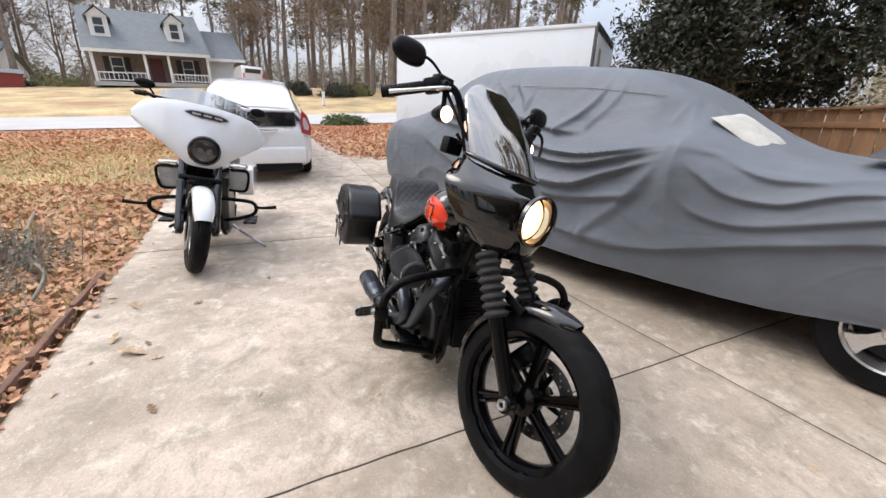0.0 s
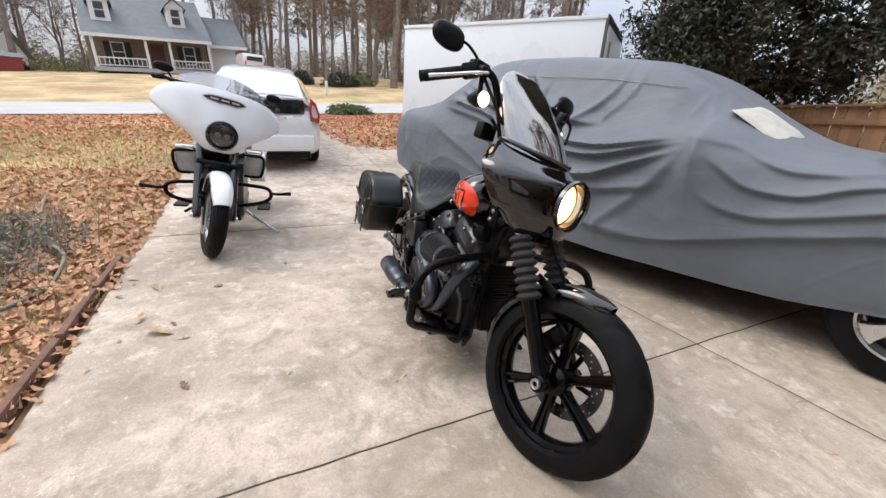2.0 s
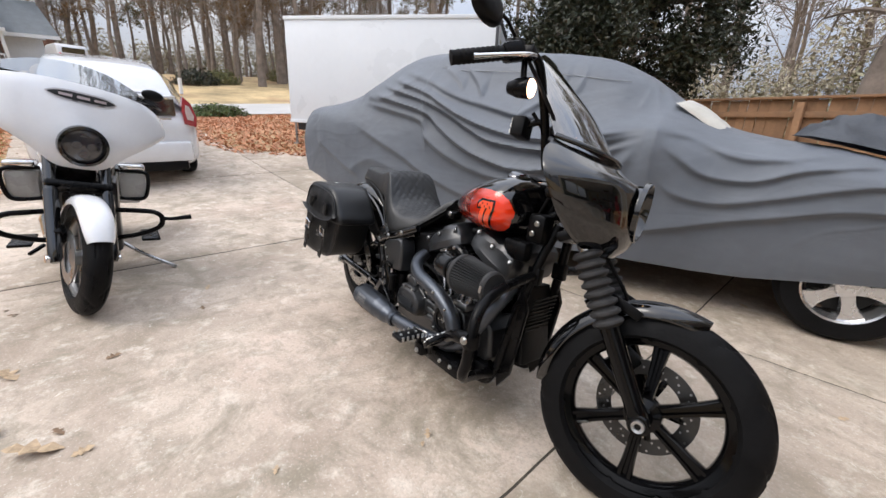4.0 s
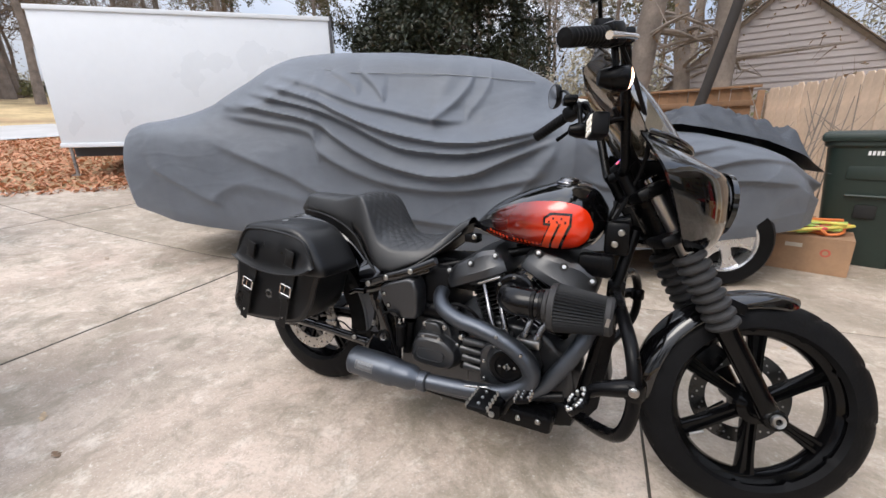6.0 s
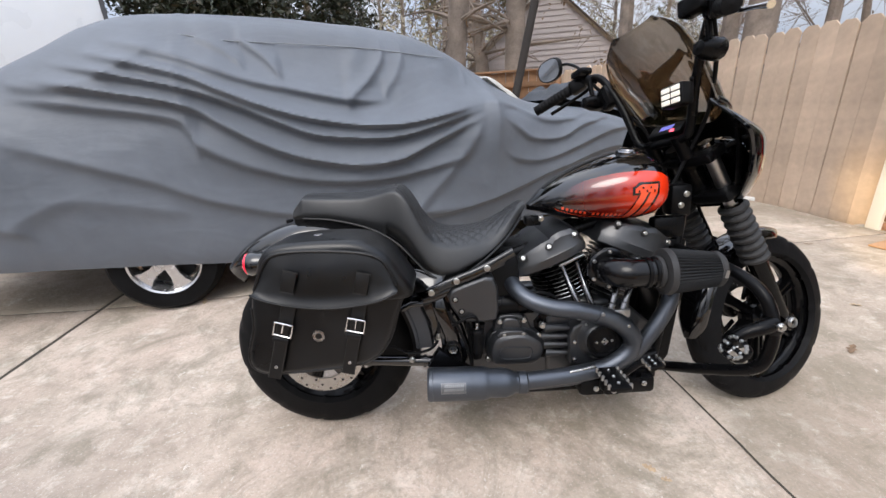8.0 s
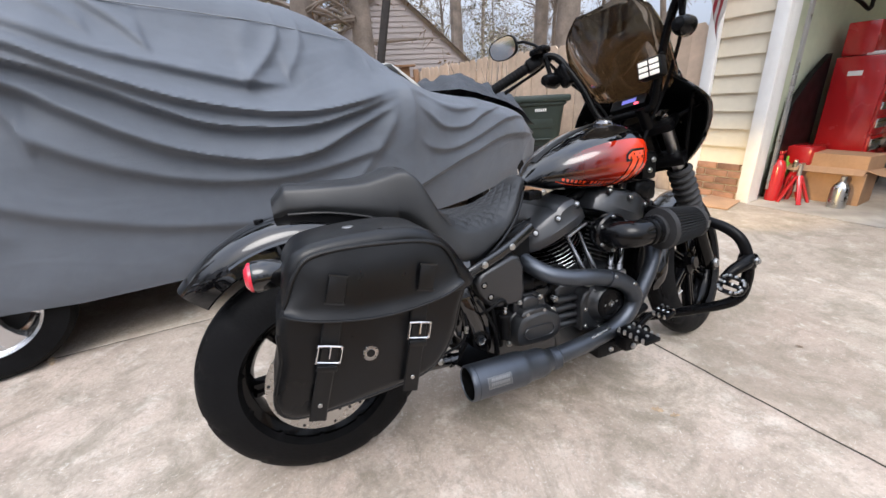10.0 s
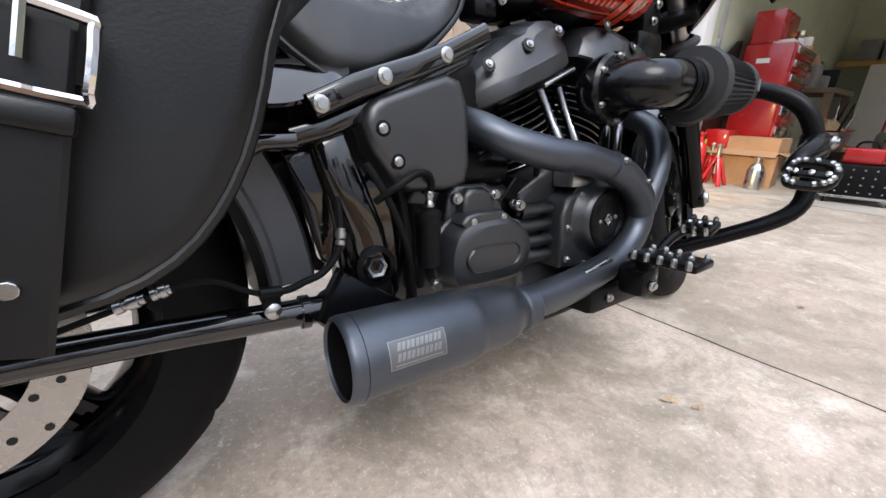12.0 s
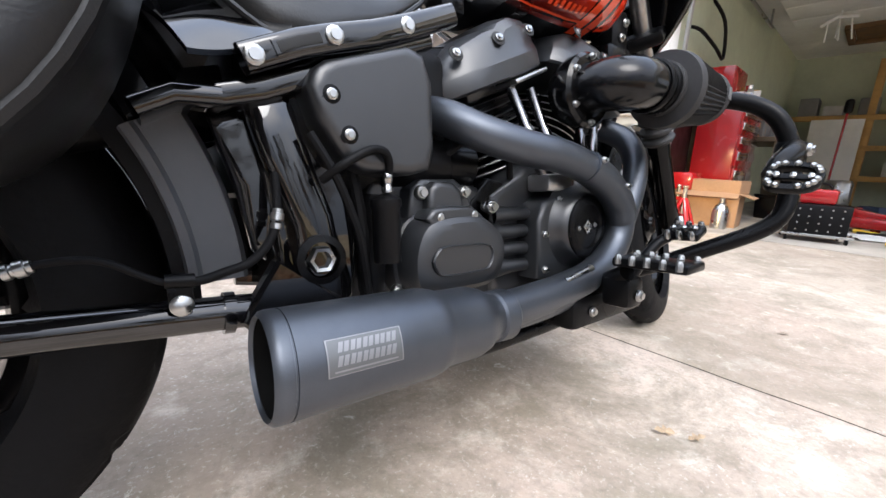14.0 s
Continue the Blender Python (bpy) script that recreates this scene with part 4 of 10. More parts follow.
for k in range(44):
    th = 2 * math.pi * k / 44
    q = (0.11, 0.123, 0.136)[k % 3]
    part("drill_hole", hole, None, bd).location = FA + Vector((q * math.cos(th), 0.0515, q * math.sin(th)))
part("axle_ring", MB().lathe([(0.009, 0.0), (0.009, 0.006), (0.0165, 0.008), (0.0185, 0.004), (0.0185, -0.002)], FA + Vector((0, -0.1255, 0)), (0, -1, 0), 24), STEEL, fw, "bright axle end ring")
for y in (-0.115, 0.095):
    mb = MB().disc(FA + Vector((0, y, 0)), (0, 1, 0), 0.021, 0.02, 24)
    part("axle_nut", mb, STEEL, fw)
part("valve", MB().tube([FA + Vector((-0.165, -0.02, -0.11)), FA + Vector((-0.135, -0.035, -0.09))], 0.004, 8), STEEL, fw)

# fork
DCHROME = mat("dark_chrome", (0.2, 0.2, 0.21), 0.12, 1.0, var=0.1)
for s in (-1, 1):
    leg = FA + Vector((0, 0.094 * s, 0.0))
    top = FA0 + Vector((0, 0.094 * s, 0.0)) + AXU * 0.72
    axf = (top - leg).normalized()
    lower = MB().tube([leg + axf * -0.025, leg + axf * 0.0, leg + axf * 0.06, leg + axf * 0.25, leg + axf * 0.285], [0.018, 0.03, 0.027, 0.029, 0.031], 20)
    lower.disc(leg + Vector((0, -0.03 if s < 0 else 0.0, 0)), (0, 1, 0), 0.03, 0.03, 20)
    fp("fork_slider", lower, RIMB, "gloss black fork slider")
    gp = []
    for k in range(8):
        a = 0.275 + 0.029 * k
        gp += [(0.031, a), (0.0435, a + 0.009), (0.0445, a + 0.0135), (0.0435, a + 0.018), (0.031, a + 0.027)]
    fp("fork_gaiter", MB().lathe(gp, leg, axf, 28), GAITER, "ribbed rubber fork gaiter")
    fp("fork_tube", MB().tube([leg + axf * 0.46, top], 0.0215, 20), STEEL if s < 0 else SATIN, "grey fork tube")
    fp("fork_cap", MB().disc(top, AXU, 0.024, 0.016, 20), DCHROME)
hd = FA0 + AXU * 0.55
hd2 = FA0 + AXU * 0.69
for c in (hd, hd2):
    fp("triple_clamp", MB().box(c + Vector((-0.02, 0, 0)), (0.085, 0.27, 0.035), Matrix.Rotation(radians(-30), 3, "Y"), 0.012), SATIN)
cal = MB().box(FA + Vector((-0.10, 0.075, 0.10)), (0.075, 0.06, 0.12), Matrix.Rotation(radians(35), 3, "Y"), 0.014)
fp("brake_caliper", cal, SATIN)
fp("brake_hose", MB().tube([FA + Vector((-0.08, 0.09, 0.15)), FA + Vector((-0.13, 0.06, 0.3)), FA + Vector((-0.22, 0.03, 0.42)), FA + Vector((-0.3, 0.0, 0.55)), FA + Vector((-0.5, -0.2, 0.8))], 0.006, 8, 6), RUBBER)


def arc_fender(cx, cz, R, hw, a0, a1, drop, n=40, taper=0.35, thick=0.004, cy=0.0, ye=0.8, re=0.72):
    """A mudguard round a wheel: a rounded section swept along an arc."""
    rows = []
    for i in range(n + 1):
        t = i / n
        a = radians(a0 + (a1 - a0) * t)
        e = 1 - taper * (abs(2 * t - 1) ** 6)
        sec = []
        m = 28
        for j in range(m + 1):
            f = radians(-84 + 168 * j / m)
            sn, cs = math.sin(f), math.cos(f)
            sec.append((hw * e * math.copysign(abs(sn) ** ye, sn), R - drop * (1 - cs ** re)))
        sec = [(y, r) for y, r in sec] + [(y * 0.96, r - thick) for y, r in sec[::-1]]
        rows.append([(cx + r * math.cos(a), cy + y, cz + r * math.sin(a)) for y, r in sec])
    return MB().grid(rows, wrap=True, cap=True)


fp("front_fender", arc_fender(FA.x, FA.z, 0.337, 0.063, 73, 186, 0.05, cy=FA.y, taper=0.6), GLOSS, "short gloss black front mudguard")
for s in (-1, 1):
    fp("fender_bracket", MB().box(FA + Vector((-0.12, 0.074 * s, 0.30)), (0.1, 0.006, 0.03), Matrix.Rotation(radians(20), 3, "Y"), 0.002), SATIN)


# fairing and windscreen
def shell(levels, n=36, power=0.85, thick=0.006, nz=5):
    zs = [l[0] for l in levels]
    rows = []
    steps = (len(levels) - 1) * nz
    for i in range(steps + 1):
        z = np.interp(i / nz, range(len(levels)), zs)
        xn, xr, w = (smooth_lerp(zs, [l[k] for l in levels], z) for k in (1, 2, 3))
        row = []
        for j in range(n + 1):
            th = -math.pi / 2 + math.pi * j / n
            row.append((xr + (xn - xr) * max(math.cos(th), 0) ** power, w * math.sin(th), z))
        rows.append(row)
    inner = [[(x - thick * (1.2 if abs(y) < 0.1 else 0.5), y * (1 - thick / 0.2), z) for x, y, z in r] for r in rows]
    mb = MB().grid(rows).grid(inner)
    mb.grid([rows[0], inner[0]]).grid([rows[-1], inner[-1]])
    mb.grid([[r[0] for r in rows], [r[0] for r in inner]]).grid([[r[-1] for r in rows], [r[-1] for r in inner]])
    return mb


def dip(mb):
    """Lets the upper rim of the fairing and the foot of the screen fall towards the nose."""
    for p in mb.v:
        p.z -= 0.2 * max(0.0, p.x - 1.23) * (ease(0.93, 1.05, p.z) if p.z < 1.05 else ease(1.2, 1.05, p.z))
    return mb


shell_mb = shell([(0.735, 1.455, 1.40, 0.085), (0.765, 1.49, 1.36, 0.14), (0.82, 1.508, 1.322, 0.2), (0.88, 1.51, 1.292, 0.234), (0.93, 1.503, 1.268, 0.249), (0.958, 1.492, 1.256, 0.244), (0.99, 1.465, 1.242, 0.222), (1.022, 1.428, 1.234, 0.192), (1.052, 1.39, 1.225, 0.158)], n=72, nz=10, power=1.3)
dip(shell_mb)
# round opening for the lamp
shell_mb.f = [f for f in shell_mb.f if not (sum(shell_mb.v[i].x for i in f) / len(f) > 1.40 and math.hypot(sum(shell_mb.v[i].y for i in f) / len(f), sum(shell_mb.v[i].z for i in f) / len(f) - 0.888) < 0.083)]
fairing = fp("fairing", shell_mb, GLOSS, "gloss black quarter fairing")
liner = shell([(0.742, 1.443, 1.40, 0.076), (0.77, 1.477, 1.36, 0.13), (0.82, 1.496, 1.322, 0.19), (0.88, 1.498, 1.292, 0.224), (0.93, 1.491, 1.268, 0.238), (0.958, 1.48, 1.256, 0.233), (0.99, 1.453, 1.242, 0.211), (1.022, 1.416, 1.234, 0.181), (1.046, 1.385, 1.225, 0.152)], n=48, nz=6, thick=0.002, power=1.3)
dip(liner)
liner.f = [f for f in liner.f if not (sum(liner.v[i].x for i in f) / len(f) > 1.39 and math.hypot(sum(liner.v[i].y for i in f) / len(f), sum(liner.v[i].z for i in f) / len(f) - 0.888) < 0.085)]
part("fairing_liner", liner, PLASTIC, fairing, "matt black inside of the fairing")
TINT = bpy.data.materials.new("smoked_acrylic")
TINT.use_nodes = True
nt = TINT.node_tree
for nn in list(nt.nodes):
    if nn.type == "BSDF_PRINCIPLED":
        nt.nodes.remove(nn)
tr, gl, mx, fr = (nt.nodes.new(k) for k in ("ShaderNodeBsdfTransparent", "ShaderNodeBsdfGlossy", "ShaderNodeMixShader", "ShaderNodeLayerWeight"))
tr.inputs[0].default_value = (0.36, 0.305, 0.235, 1)
gl.inputs["Roughness"].default_value = 0.02
gl.inputs[0].default_value = (0.9, 0.9, 0.9, 1)
fr.inputs[0].default_value = 0.5
pw, fz = nt.nodes.new("ShaderNodeMath"), nt.nodes.new("ShaderNodeMath")
pw.operation, fz.operation = "POWER", "MULTIPLY_ADD"
pw.inputs[1].default_value = 3.0
fz.inputs[1].default_value, fz.inputs[2].default_value = 0.74, 0.24
nt.links.new(fr.outputs["Facing"], pw.inputs[0])
nt.links.new(pw.outputs[0], fz.inputs[0])
nt.links.new(fz.outputs[0], mx.inputs[0])
nt.links.new(tr.outputs[0], mx.inputs[1])
nt.links.new(gl.outputs[0], mx.inputs[2])
nt.links.new(mx.outputs[0], nt.nodes["Material Output"].inputs[0])
fp("windscreen", dip(shell([(1.035, 1.408, 1.25, 0.168), (1.09, 1.355, 1.22, 0.172), (1.15, 1.295, 1.187, 0.174), (1.21, 1.232, 1.155, 0.168), (1.26, 1.178, 1.13, 0.152), (1.297, 1.138, 1.112, 0.115), (1.315, 1.118, 1.104, 0.07)], nz=6, thick=0.004, power=1.05)), TINT, "dark smoked windscreen")
fp("windscreen_trim", MB().tube([(1.235 + 0.168 * max(math.cos(t), 0) ** 1.1, 0.166 * math.sin(t), 1.05 - 0.034 * max(math.cos(t), 0) ** 1.1) for t in [-1.5 + 3.0 * k / 24 for k in range(25)]], 0.010, 10), GLOSS)
LAMP = glow("headlight_glow", (1.0, 0.84, 0.6), 9.0)
WARM = glow("warm_reflector_glow", (1.0, 0.62, 0.28), 1.6)
HLC, HLA = Vector((1.455, 0, 0.888)), Vector((0.98, 0, -0.04)).normalized()
hl = fp("headlight", MB().lathe([(0.0001, -0.03), (0.074, -0.03), (0.076, 0.0), (0.08, 0.04), (0.086, 0.056), (0.091, 0.054), (0.092, 0.04)], HLC, HLA, 48), GLOSS, "lit round headlight")
part("reflector", MB().lathe([(0.072, 0.006), (0.062, -0.004), (0.05, -0.012)], HLC, HLA, 40), WARM, hl, "warm lit reflector bowl")
part("lens", MB().lathe([(0.05, -0.011), (0.04, 0.0), (0.02, 0.006), (0.0001, 0.008)], HLC, HLA, 40), LAMP, hl, "bright headlight lens")
# low beam: added plate, glowing like the lens, cuts light above the dipped line
beam = new("headlight_beam", bpy.data.lights.new("headlight_beam", "SPOT"))
beam.data.energy, beam.data.color, beam.data.spot_size, beam.data.spot_blend, beam.data.shadow_soft_size = 260, (1.0, 0.70, 0.30), radians(40), 0.4, 0.0006
BP = HLC + HLA * 0.022
beam.matrix_world = BIKE @ STEER @ look(BP, BP + Vector((2.0, 0.2, -0.12)))
SH = (BIKE @ STEER).inverted()
sh_o, sh_f, sh_r = BIKE @ STEER @ BP, Vector((0.914, 0.407, 0)), Vector((-0.407, 0.914, 0))
part("shutter", MB().add([SH @ (sh_o + sh_f * f + sh_r * r + Vector((0, 0, z))) for f in (0.0076, 0.0084) for r in (-0.016, 0.016) for z in (-0.0009, 0.011)], [(0, 1, 3, 2), (4, 6, 7, 5), (0, 4, 5, 1), (2, 3, 7, 6), (0, 2, 6, 4), (1, 5, 7, 3)]), LAMP, hl)
AMBER = glow("signal_glow", (1.0, 0.52, 0.32), 5.0)
HOT = glow("bulb_glow", (1.0, 0.8, 0.62), 7.0)
for s in (-1, 1):
    c = Vector((1.145, 0.236 * s, 1.155))
    sg = fp("turn_signal", MB().lathe([(0.0001, -0.055), (0.018, -0.05), (0.028, -0.02), (0.03, 0.015), (0.028, 0.02)], c, (1, 0, 0), 24), SATIN, "lit front turn signal")
    part("lens", MB().lathe([(0.028, 0.016), (0.024, 0.024), (0.018, 0.027)], c, (1, 0, 0), 24), AMBER, sg, "amber signal lens")
    part("bulb", MB().lathe([(0.018, 0.027), (0.012, 0.03), (0.0001, 0.031)], c, (1, 0, 0), 20), HOT, sg, "bright lit bulb")
    part("stalk", MB().tube([c + Vector((-0.01, 0, 0.02)), c + Vector((-0.02, 0.005 * s, 0.085))], 0.009, 10), SATIN, sg)
# mounts behind the fairing
for s in (-1, 1):
    fp("fairing_mount", MB().tube([(1.36, 0.13 * s, 0.8), (1.33, 0.16 * s, 0.9), (1.27, 0.2 * s, 0.98)], 0.008, 8, 4).tube([(1.33, 0.12 * s, 0.92), (1.36, 0.2 * s, 0.95)], 0.008, 8), SATIN)

# handlebar group
def mirror_shell(c, m, side, prof):
    """A rounded mirror housing: rings of a soft four-cornered outline, drawn in at its lower outer corner."""
    rings = []
    for dx, k in prof:
        ring = []
        for i in range(36):
            a = 2 * math.pi * i / 36
            y, z = (math.copysign(abs(q) ** 0.72, q) for q in (math.cos(a), math.sin(a)))
            y, z = 0.064 * y, 0.043 * z
            z += 0.009 * max(0, y / 0.064) * (1 if z < 0 else 0)
            ring.append(c + m @ Vector((dx, side * y * k, z * k)))
        rings.append(ring)
    return MB().grid(rings, wrap=True)


bar = MB()
half = [(1.212, 0.0, 0.957), (1.212, 0.075, 0.957), (1.208, 0.106, 0.985), (1.191, 0.14, 1.09), (1.173, 0.18, 1.178), (1.157, 0.218, 1.238), (1.128, 0.258, 1.246), (1.07, 0.325, 1.214), (0.99, 0.405, 1.17)]
bar.tube([(x, -y, z) for x, y, z in half[::-1]] + half[1:], 0.0135, 12, 4)
fp("handlebar", bar, SATIN, "black mid-rise handlebar")
for s in (-1, 1):
    fp("riser", MB().tube([(1.25, 0.055 * s, 0.90), (1.235, 0.055 * s, 0.925), (1.212, 0.055 * s, 0.968)], [0.022, 0.02, 0.024], 14), SATIN)
    a, b = Vector((1.088, 0.307 * s, 1.2235)), Vector((0.99, 0.405 * s, 1.17))
    d = (b - a)
    gmb = MB()
    prof = [(0.0001, 0), (0.02, 0.0)]
    for k in range(9):
        t = 0.008 + k * 0.014
        prof += [(0.0185, t), (0.0205, t + 0.004), (0.0205, t + 0.009), (0.0185, t + 0.013)]
    prof += [(0.02, d.length), (0.0001, d.length + 0.004)]
    gmb.lathe(prof, a, d, 18)
    fp("grip", gmb, RUBBER, "black rubber handlebar grip")
    fp("switch_housing", MB().box(a - d.normalized() * 0.03, (0.048, 0.06, 0.052), d.to_track_quat("Y", "Z").to_matrix(), 0.012), SATIN)
    fp("lever_perch", MB().box(Vector((1.135, 0.258 * s, 1.243)), (0.06, 0.045, 0.034), None, 0.01), SATIN)
    fp("lever", MB().tube([(1.158, 0.25 * s, 1.24), (1.16, 0.30 * s, 1.222), (1.125, 0.36 * s, 1.196), (1.075, 0.425 * s, 1.165)], [0.009, 0.007, 0.006, 0.0085], 10, 5), CHROME if s < 0 else SATIN, "polished hand lever" if s < 0 else "black hand lever")
    fp("reservoir" if s < 0 else "clutch_box", MB().box(Vector((1.09, 0.236 * s, 1.262)), (0.05, 0.07, 0.046 if s < 0 else 0.024), None, 0.008), SATIN)
    if s > 0:
        fp("control_box", MB().box((1.165, 0.195, 1.16), (0.04, 0.05, 0.085), Matrix.Rotation(radians(-24), 3, "X"), 0.01), SATIN)
    mc = Vector((1.05, 0.372 * s, 1.32))
    fm = Matrix.Rotation(radians(8 * s), 3, "Z") @ Matrix.Rotation(radians(-9), 3, "Y")
    mir = fp("mirror", mirror_shell(mc, fm, s, ((-0.012, 0.90), (-0.013, 0.97), (-0.008, 1.0), (0.004, 0.97), (0.013, 0.82), (0.018, 0.5), (0.019, 0.02))), PLASTIC, "black rounded mirror")
    part("mirror_glass", mirror_shell(mc, fm, s, ((-0.0125, 0.91), (-0.0128, 0.5), (-0.0128, 0.02))), CHROME, mir)
    part("stem", MB().tube([(1.09, 0.236 * s, 1.27), (1.085, 0.255 * s, 1.292), (1.072, 0.295 * s, 1.318), (1.062, 0.325 * s, 1.322)], 0.0055, 8, 4), SATIN, mir)
    fp("control_cable", MB().tube([(1.14, 0.245 * s, 1.23), (1.2, 0.2 * s, 1.14), (1.26, 0.12 * s, 1.02), (1.24, 0.06 * s, 0.9), (1.2, 0.03 * s, 0.8)], 0.006, 8, 6), RUBBER)
gauge = fp("gauge", MB().box((1.228, -0.008, 0.992), (0.03, 0.13, 0.05), Matrix.Rotation(radians(42), 3, "Y"), 0.008), PLASTIC, "slim instrument display")
part("screen", MB().box((1.2168, -0.013, 1.0023), (0.002, 0.05, 0.018), Matrix.Rotation(radians(42), 3, "Y")), glow("display_glow", (0.22, 0.22, 0.7), 0.25), gauge)
part("warning_lamp", MB().box((1.2045, -0.043, 0.9885), (0.004, 0.014, 0.007), Matrix.Rotation(radians(42), 3, "Y")), glow("warning_glow", (1.0, 0.1, 0.15), 2.0), gauge)
POD = glow("pod_glow", (0.9, 0.86, 0.76), 0.2)
pod = fp("light_pod", MB().box((1.122, -0.142, 1.064), (0.045, 0.076, 0.062), None, 0.008), PLASTIC, "small square six-cell lamp clamped to the handlebar")
for j in (-1, 1):
    for k in (-1, 0, 1):
        part("cell", MB().box((1.0985, -0.142 + 0.0165 * j, 1.064 + 0.0172 * k), (0.004, 0.029, 0.0135), None, 0.003), POD, pod)
fp("pod_bracket", MB().tube([(1.14, -0.142, 1.075), (1.165, -0.142, 1.085), (1.19, -0.14, 1.088)], 0.010, 10, 3), SATIN)

# frame
fr_ = MB()
for s in (-1, 1):
    fr_.tube([(1.285, 0.035 * s, 0.80), (1.255, 0.07 * s, 0.66), (1.215, 0.095 * s, 0.45), (1.17, 0.11 * s, 0.22), (1.10, 0.115 * s, 0.165), (0.85, 0.12 * s, 0.155), (0.56, 0.12 * s, 0.165), (0.5, 0.12 * s, 0.22)], 0.0165, 12, 5)
    fr_.tube([(1.27, 0.03 * s, 0.83), (1.05, 0.045 * s, 0.74), (0.8, 0.06 * s, 0.66), (0.6, 0.1 * s, 0.6), (0.48, 0.13 * s, 0.5), (0.47, 0.13 * s, 0.3)], 0.017, 12, 5)
bp("frame", fr_, SATIN, "black tubular steel frame")
bp("steering_head", MB().tube([HEAD + AXU * 0.9, HEAD + AXU * 1.09], 0.042, 24), SATIN)
rad = bp("oil_cooler", MB().box((1.225, 0, 0.42), (0.035, 0.15, 0.28), Matrix.Rotation(radians(-9), 3, "Y"), 0.006), PLASTIC)
for k in range(16):
    part("fin", MB().box((1.246 - (0.42 - (0.3 + 0.0155 * k)) * 0.16, 0, 0.3 + 0.0155 * k), (0.006, 0.13, 0.004)), SATIN, rad)
for y0, y1 in ((-0.105, -0.088), (0.088, 0.105)):
    bp("chin_guard", MB().slab([(1.19, 0.17), (1.235, 0.24), (1.265, 0.5), (1.24, 0.56), (1.205, 0.5), (1.165, 0.25)], y0, y1, "y", 0.003), SATIN)
def bar(path, hh, hd):
    """A rounded rectangular bar swept along a path in the upright plane of the bike."""
    q = [Vector(p) for p in path]
    rings = []
    for i, p in enumerate(q):
        d = q[min(i + 1, len(q) - 1)] - q[max(i - 1, 0)]
        u = Vector((-d.z, 0, d.x)).normalized()
        ring = []
        for k in range(20):
            a = 2 * math.pi * k / 20
            c, s = math.cos(a), math.sin(a)
            ring.append(p + u * math.copysign(abs(c) ** 0.55, c) * hh + Vector((0, math.copysign(abs(s) ** 0.55, s) * hd, 0)))
        rings.append(ring)
    return MB().grid(rings, wrap=True, cap=True)


for s in (-1, 1):
    bp("rear_frame_bar", bar([(0.436, 0.13 * s, 0.548), (0.444, 0.15 * s, 0.536), (0.449, 0.161 * s, 0.515), (0.455, 0.165 * s, 0.488), (0.468, 0.166 * s, 0.445), (0.484, 0.166 * s, 0.40), (0.493, 0.166 * s, 0.34), (0.492, 0.166 * s, 0.28)], 0.024, 0.02), GLOSS, "gloss black frame downtube")
    bp("seat_rail", bar([(0.40, 0.168 * s, 0.522), (0.44, 0.17 * s, 0.532), (0.49, 0.17 * s, 0.552), (0.56, 0.168 * s, 0.588), (0.66, 0.15 * s, 0.63)], 0.013, 0.016), GLOSS)
    rows = []
    for i in range(13):
        f = i / 12
        lo = Vector((0.378 + 0.092 * f, 0.192 * s, 0.556 + 0.036 * f * f))
        hi = Vector((0.345 + 0.145 * f, 0.125 * s, 0.612 + 0.02 * math.sin(math.pi * f)))
        sec = [lo.lerp(hi, g / 8) + Vector((0, s, 0.9)).normalized() * 0.007 * math.sin(math.pi * g / 8) for g in range(9)]
        rows.append(sec + [p + Vector((0, -0.004 * s, -0.004)) for p in sec[::-1]])
    bp("fender_skirt", MB().grid(rows, wrap=True, cap=True), GLOSS, "gloss black lower flank of the mudguard")
    bp("guard_bracket", bar([(0.335, 0.165 * s, 0.502), (0.365, 0.166 * s, 0.517), (0.402, 0.166 * s, 0.518)], 0.011, 0.03), GLOSS)
for y0, y1 in ((-0.16, -0.13), (0.13, 0.16)):
    bp("rear_frame_leg", MB().slab([(0.425, 0.545), (0.48, 0.565), (0.515, 0.48), (0.545, 0.38), (0.535, 0.30), (0.505, 0.265), (0.45, 0.275), (0.45, 0.36), (0.44, 0.45)], y0, y1, "y", 0.006), GLOSS)
piv = bp("pivot_nut", MB().lathe([(0.0105, 0.0), (0.0105, 0.008), (0.0145, 0.0095), (0.0165, 0.006), (0.0165, 0.0)], (0.487, -0.184, 0.355), (0, -1, 0), 6), BOLT)
part("collar", MB().lathe([(0.02, 0), (0.028, 0.002), (0.028, 0.006), (0.02, 0.008)], (0.487, -0.184, 0.355), (0, -1, 0), 28), SATIN, piv)
strut = bp("fender_strut", bar([(0.421, -0.19, 0.5535), (0.44, -0.192, 0.5615), (0.475, -0.193, 0.577), (0.51, -0.193, 0.589), (0.56, -0.19, 0.605), (0.61, -0.185, 0.625), (0.69, -0.17, 0.662)], 0.0145, 0.012), GLOSS, "gloss black seat strut")
part("slot", bar([(0.452, -0.2052, 0.5665), (0.472, -0.2056, 0.5755), (0.494, -0.2056, 0.5835)], 0.0055, 0.0015), DARK, strut)
part("slot_rim", bar([(0.448, -0.2044, 0.5648), (0.472, -0.205, 0.5755), (0.498, -0.205, 0.585)], 0.0085, 0.0015), GLOSS, strut)
bolts(strut, [(0.43, -0.202, 0.556), (0.509, -0.204, 0.589), (0.604, -0.196, 0.622)], r=0.0105, h=0.007)

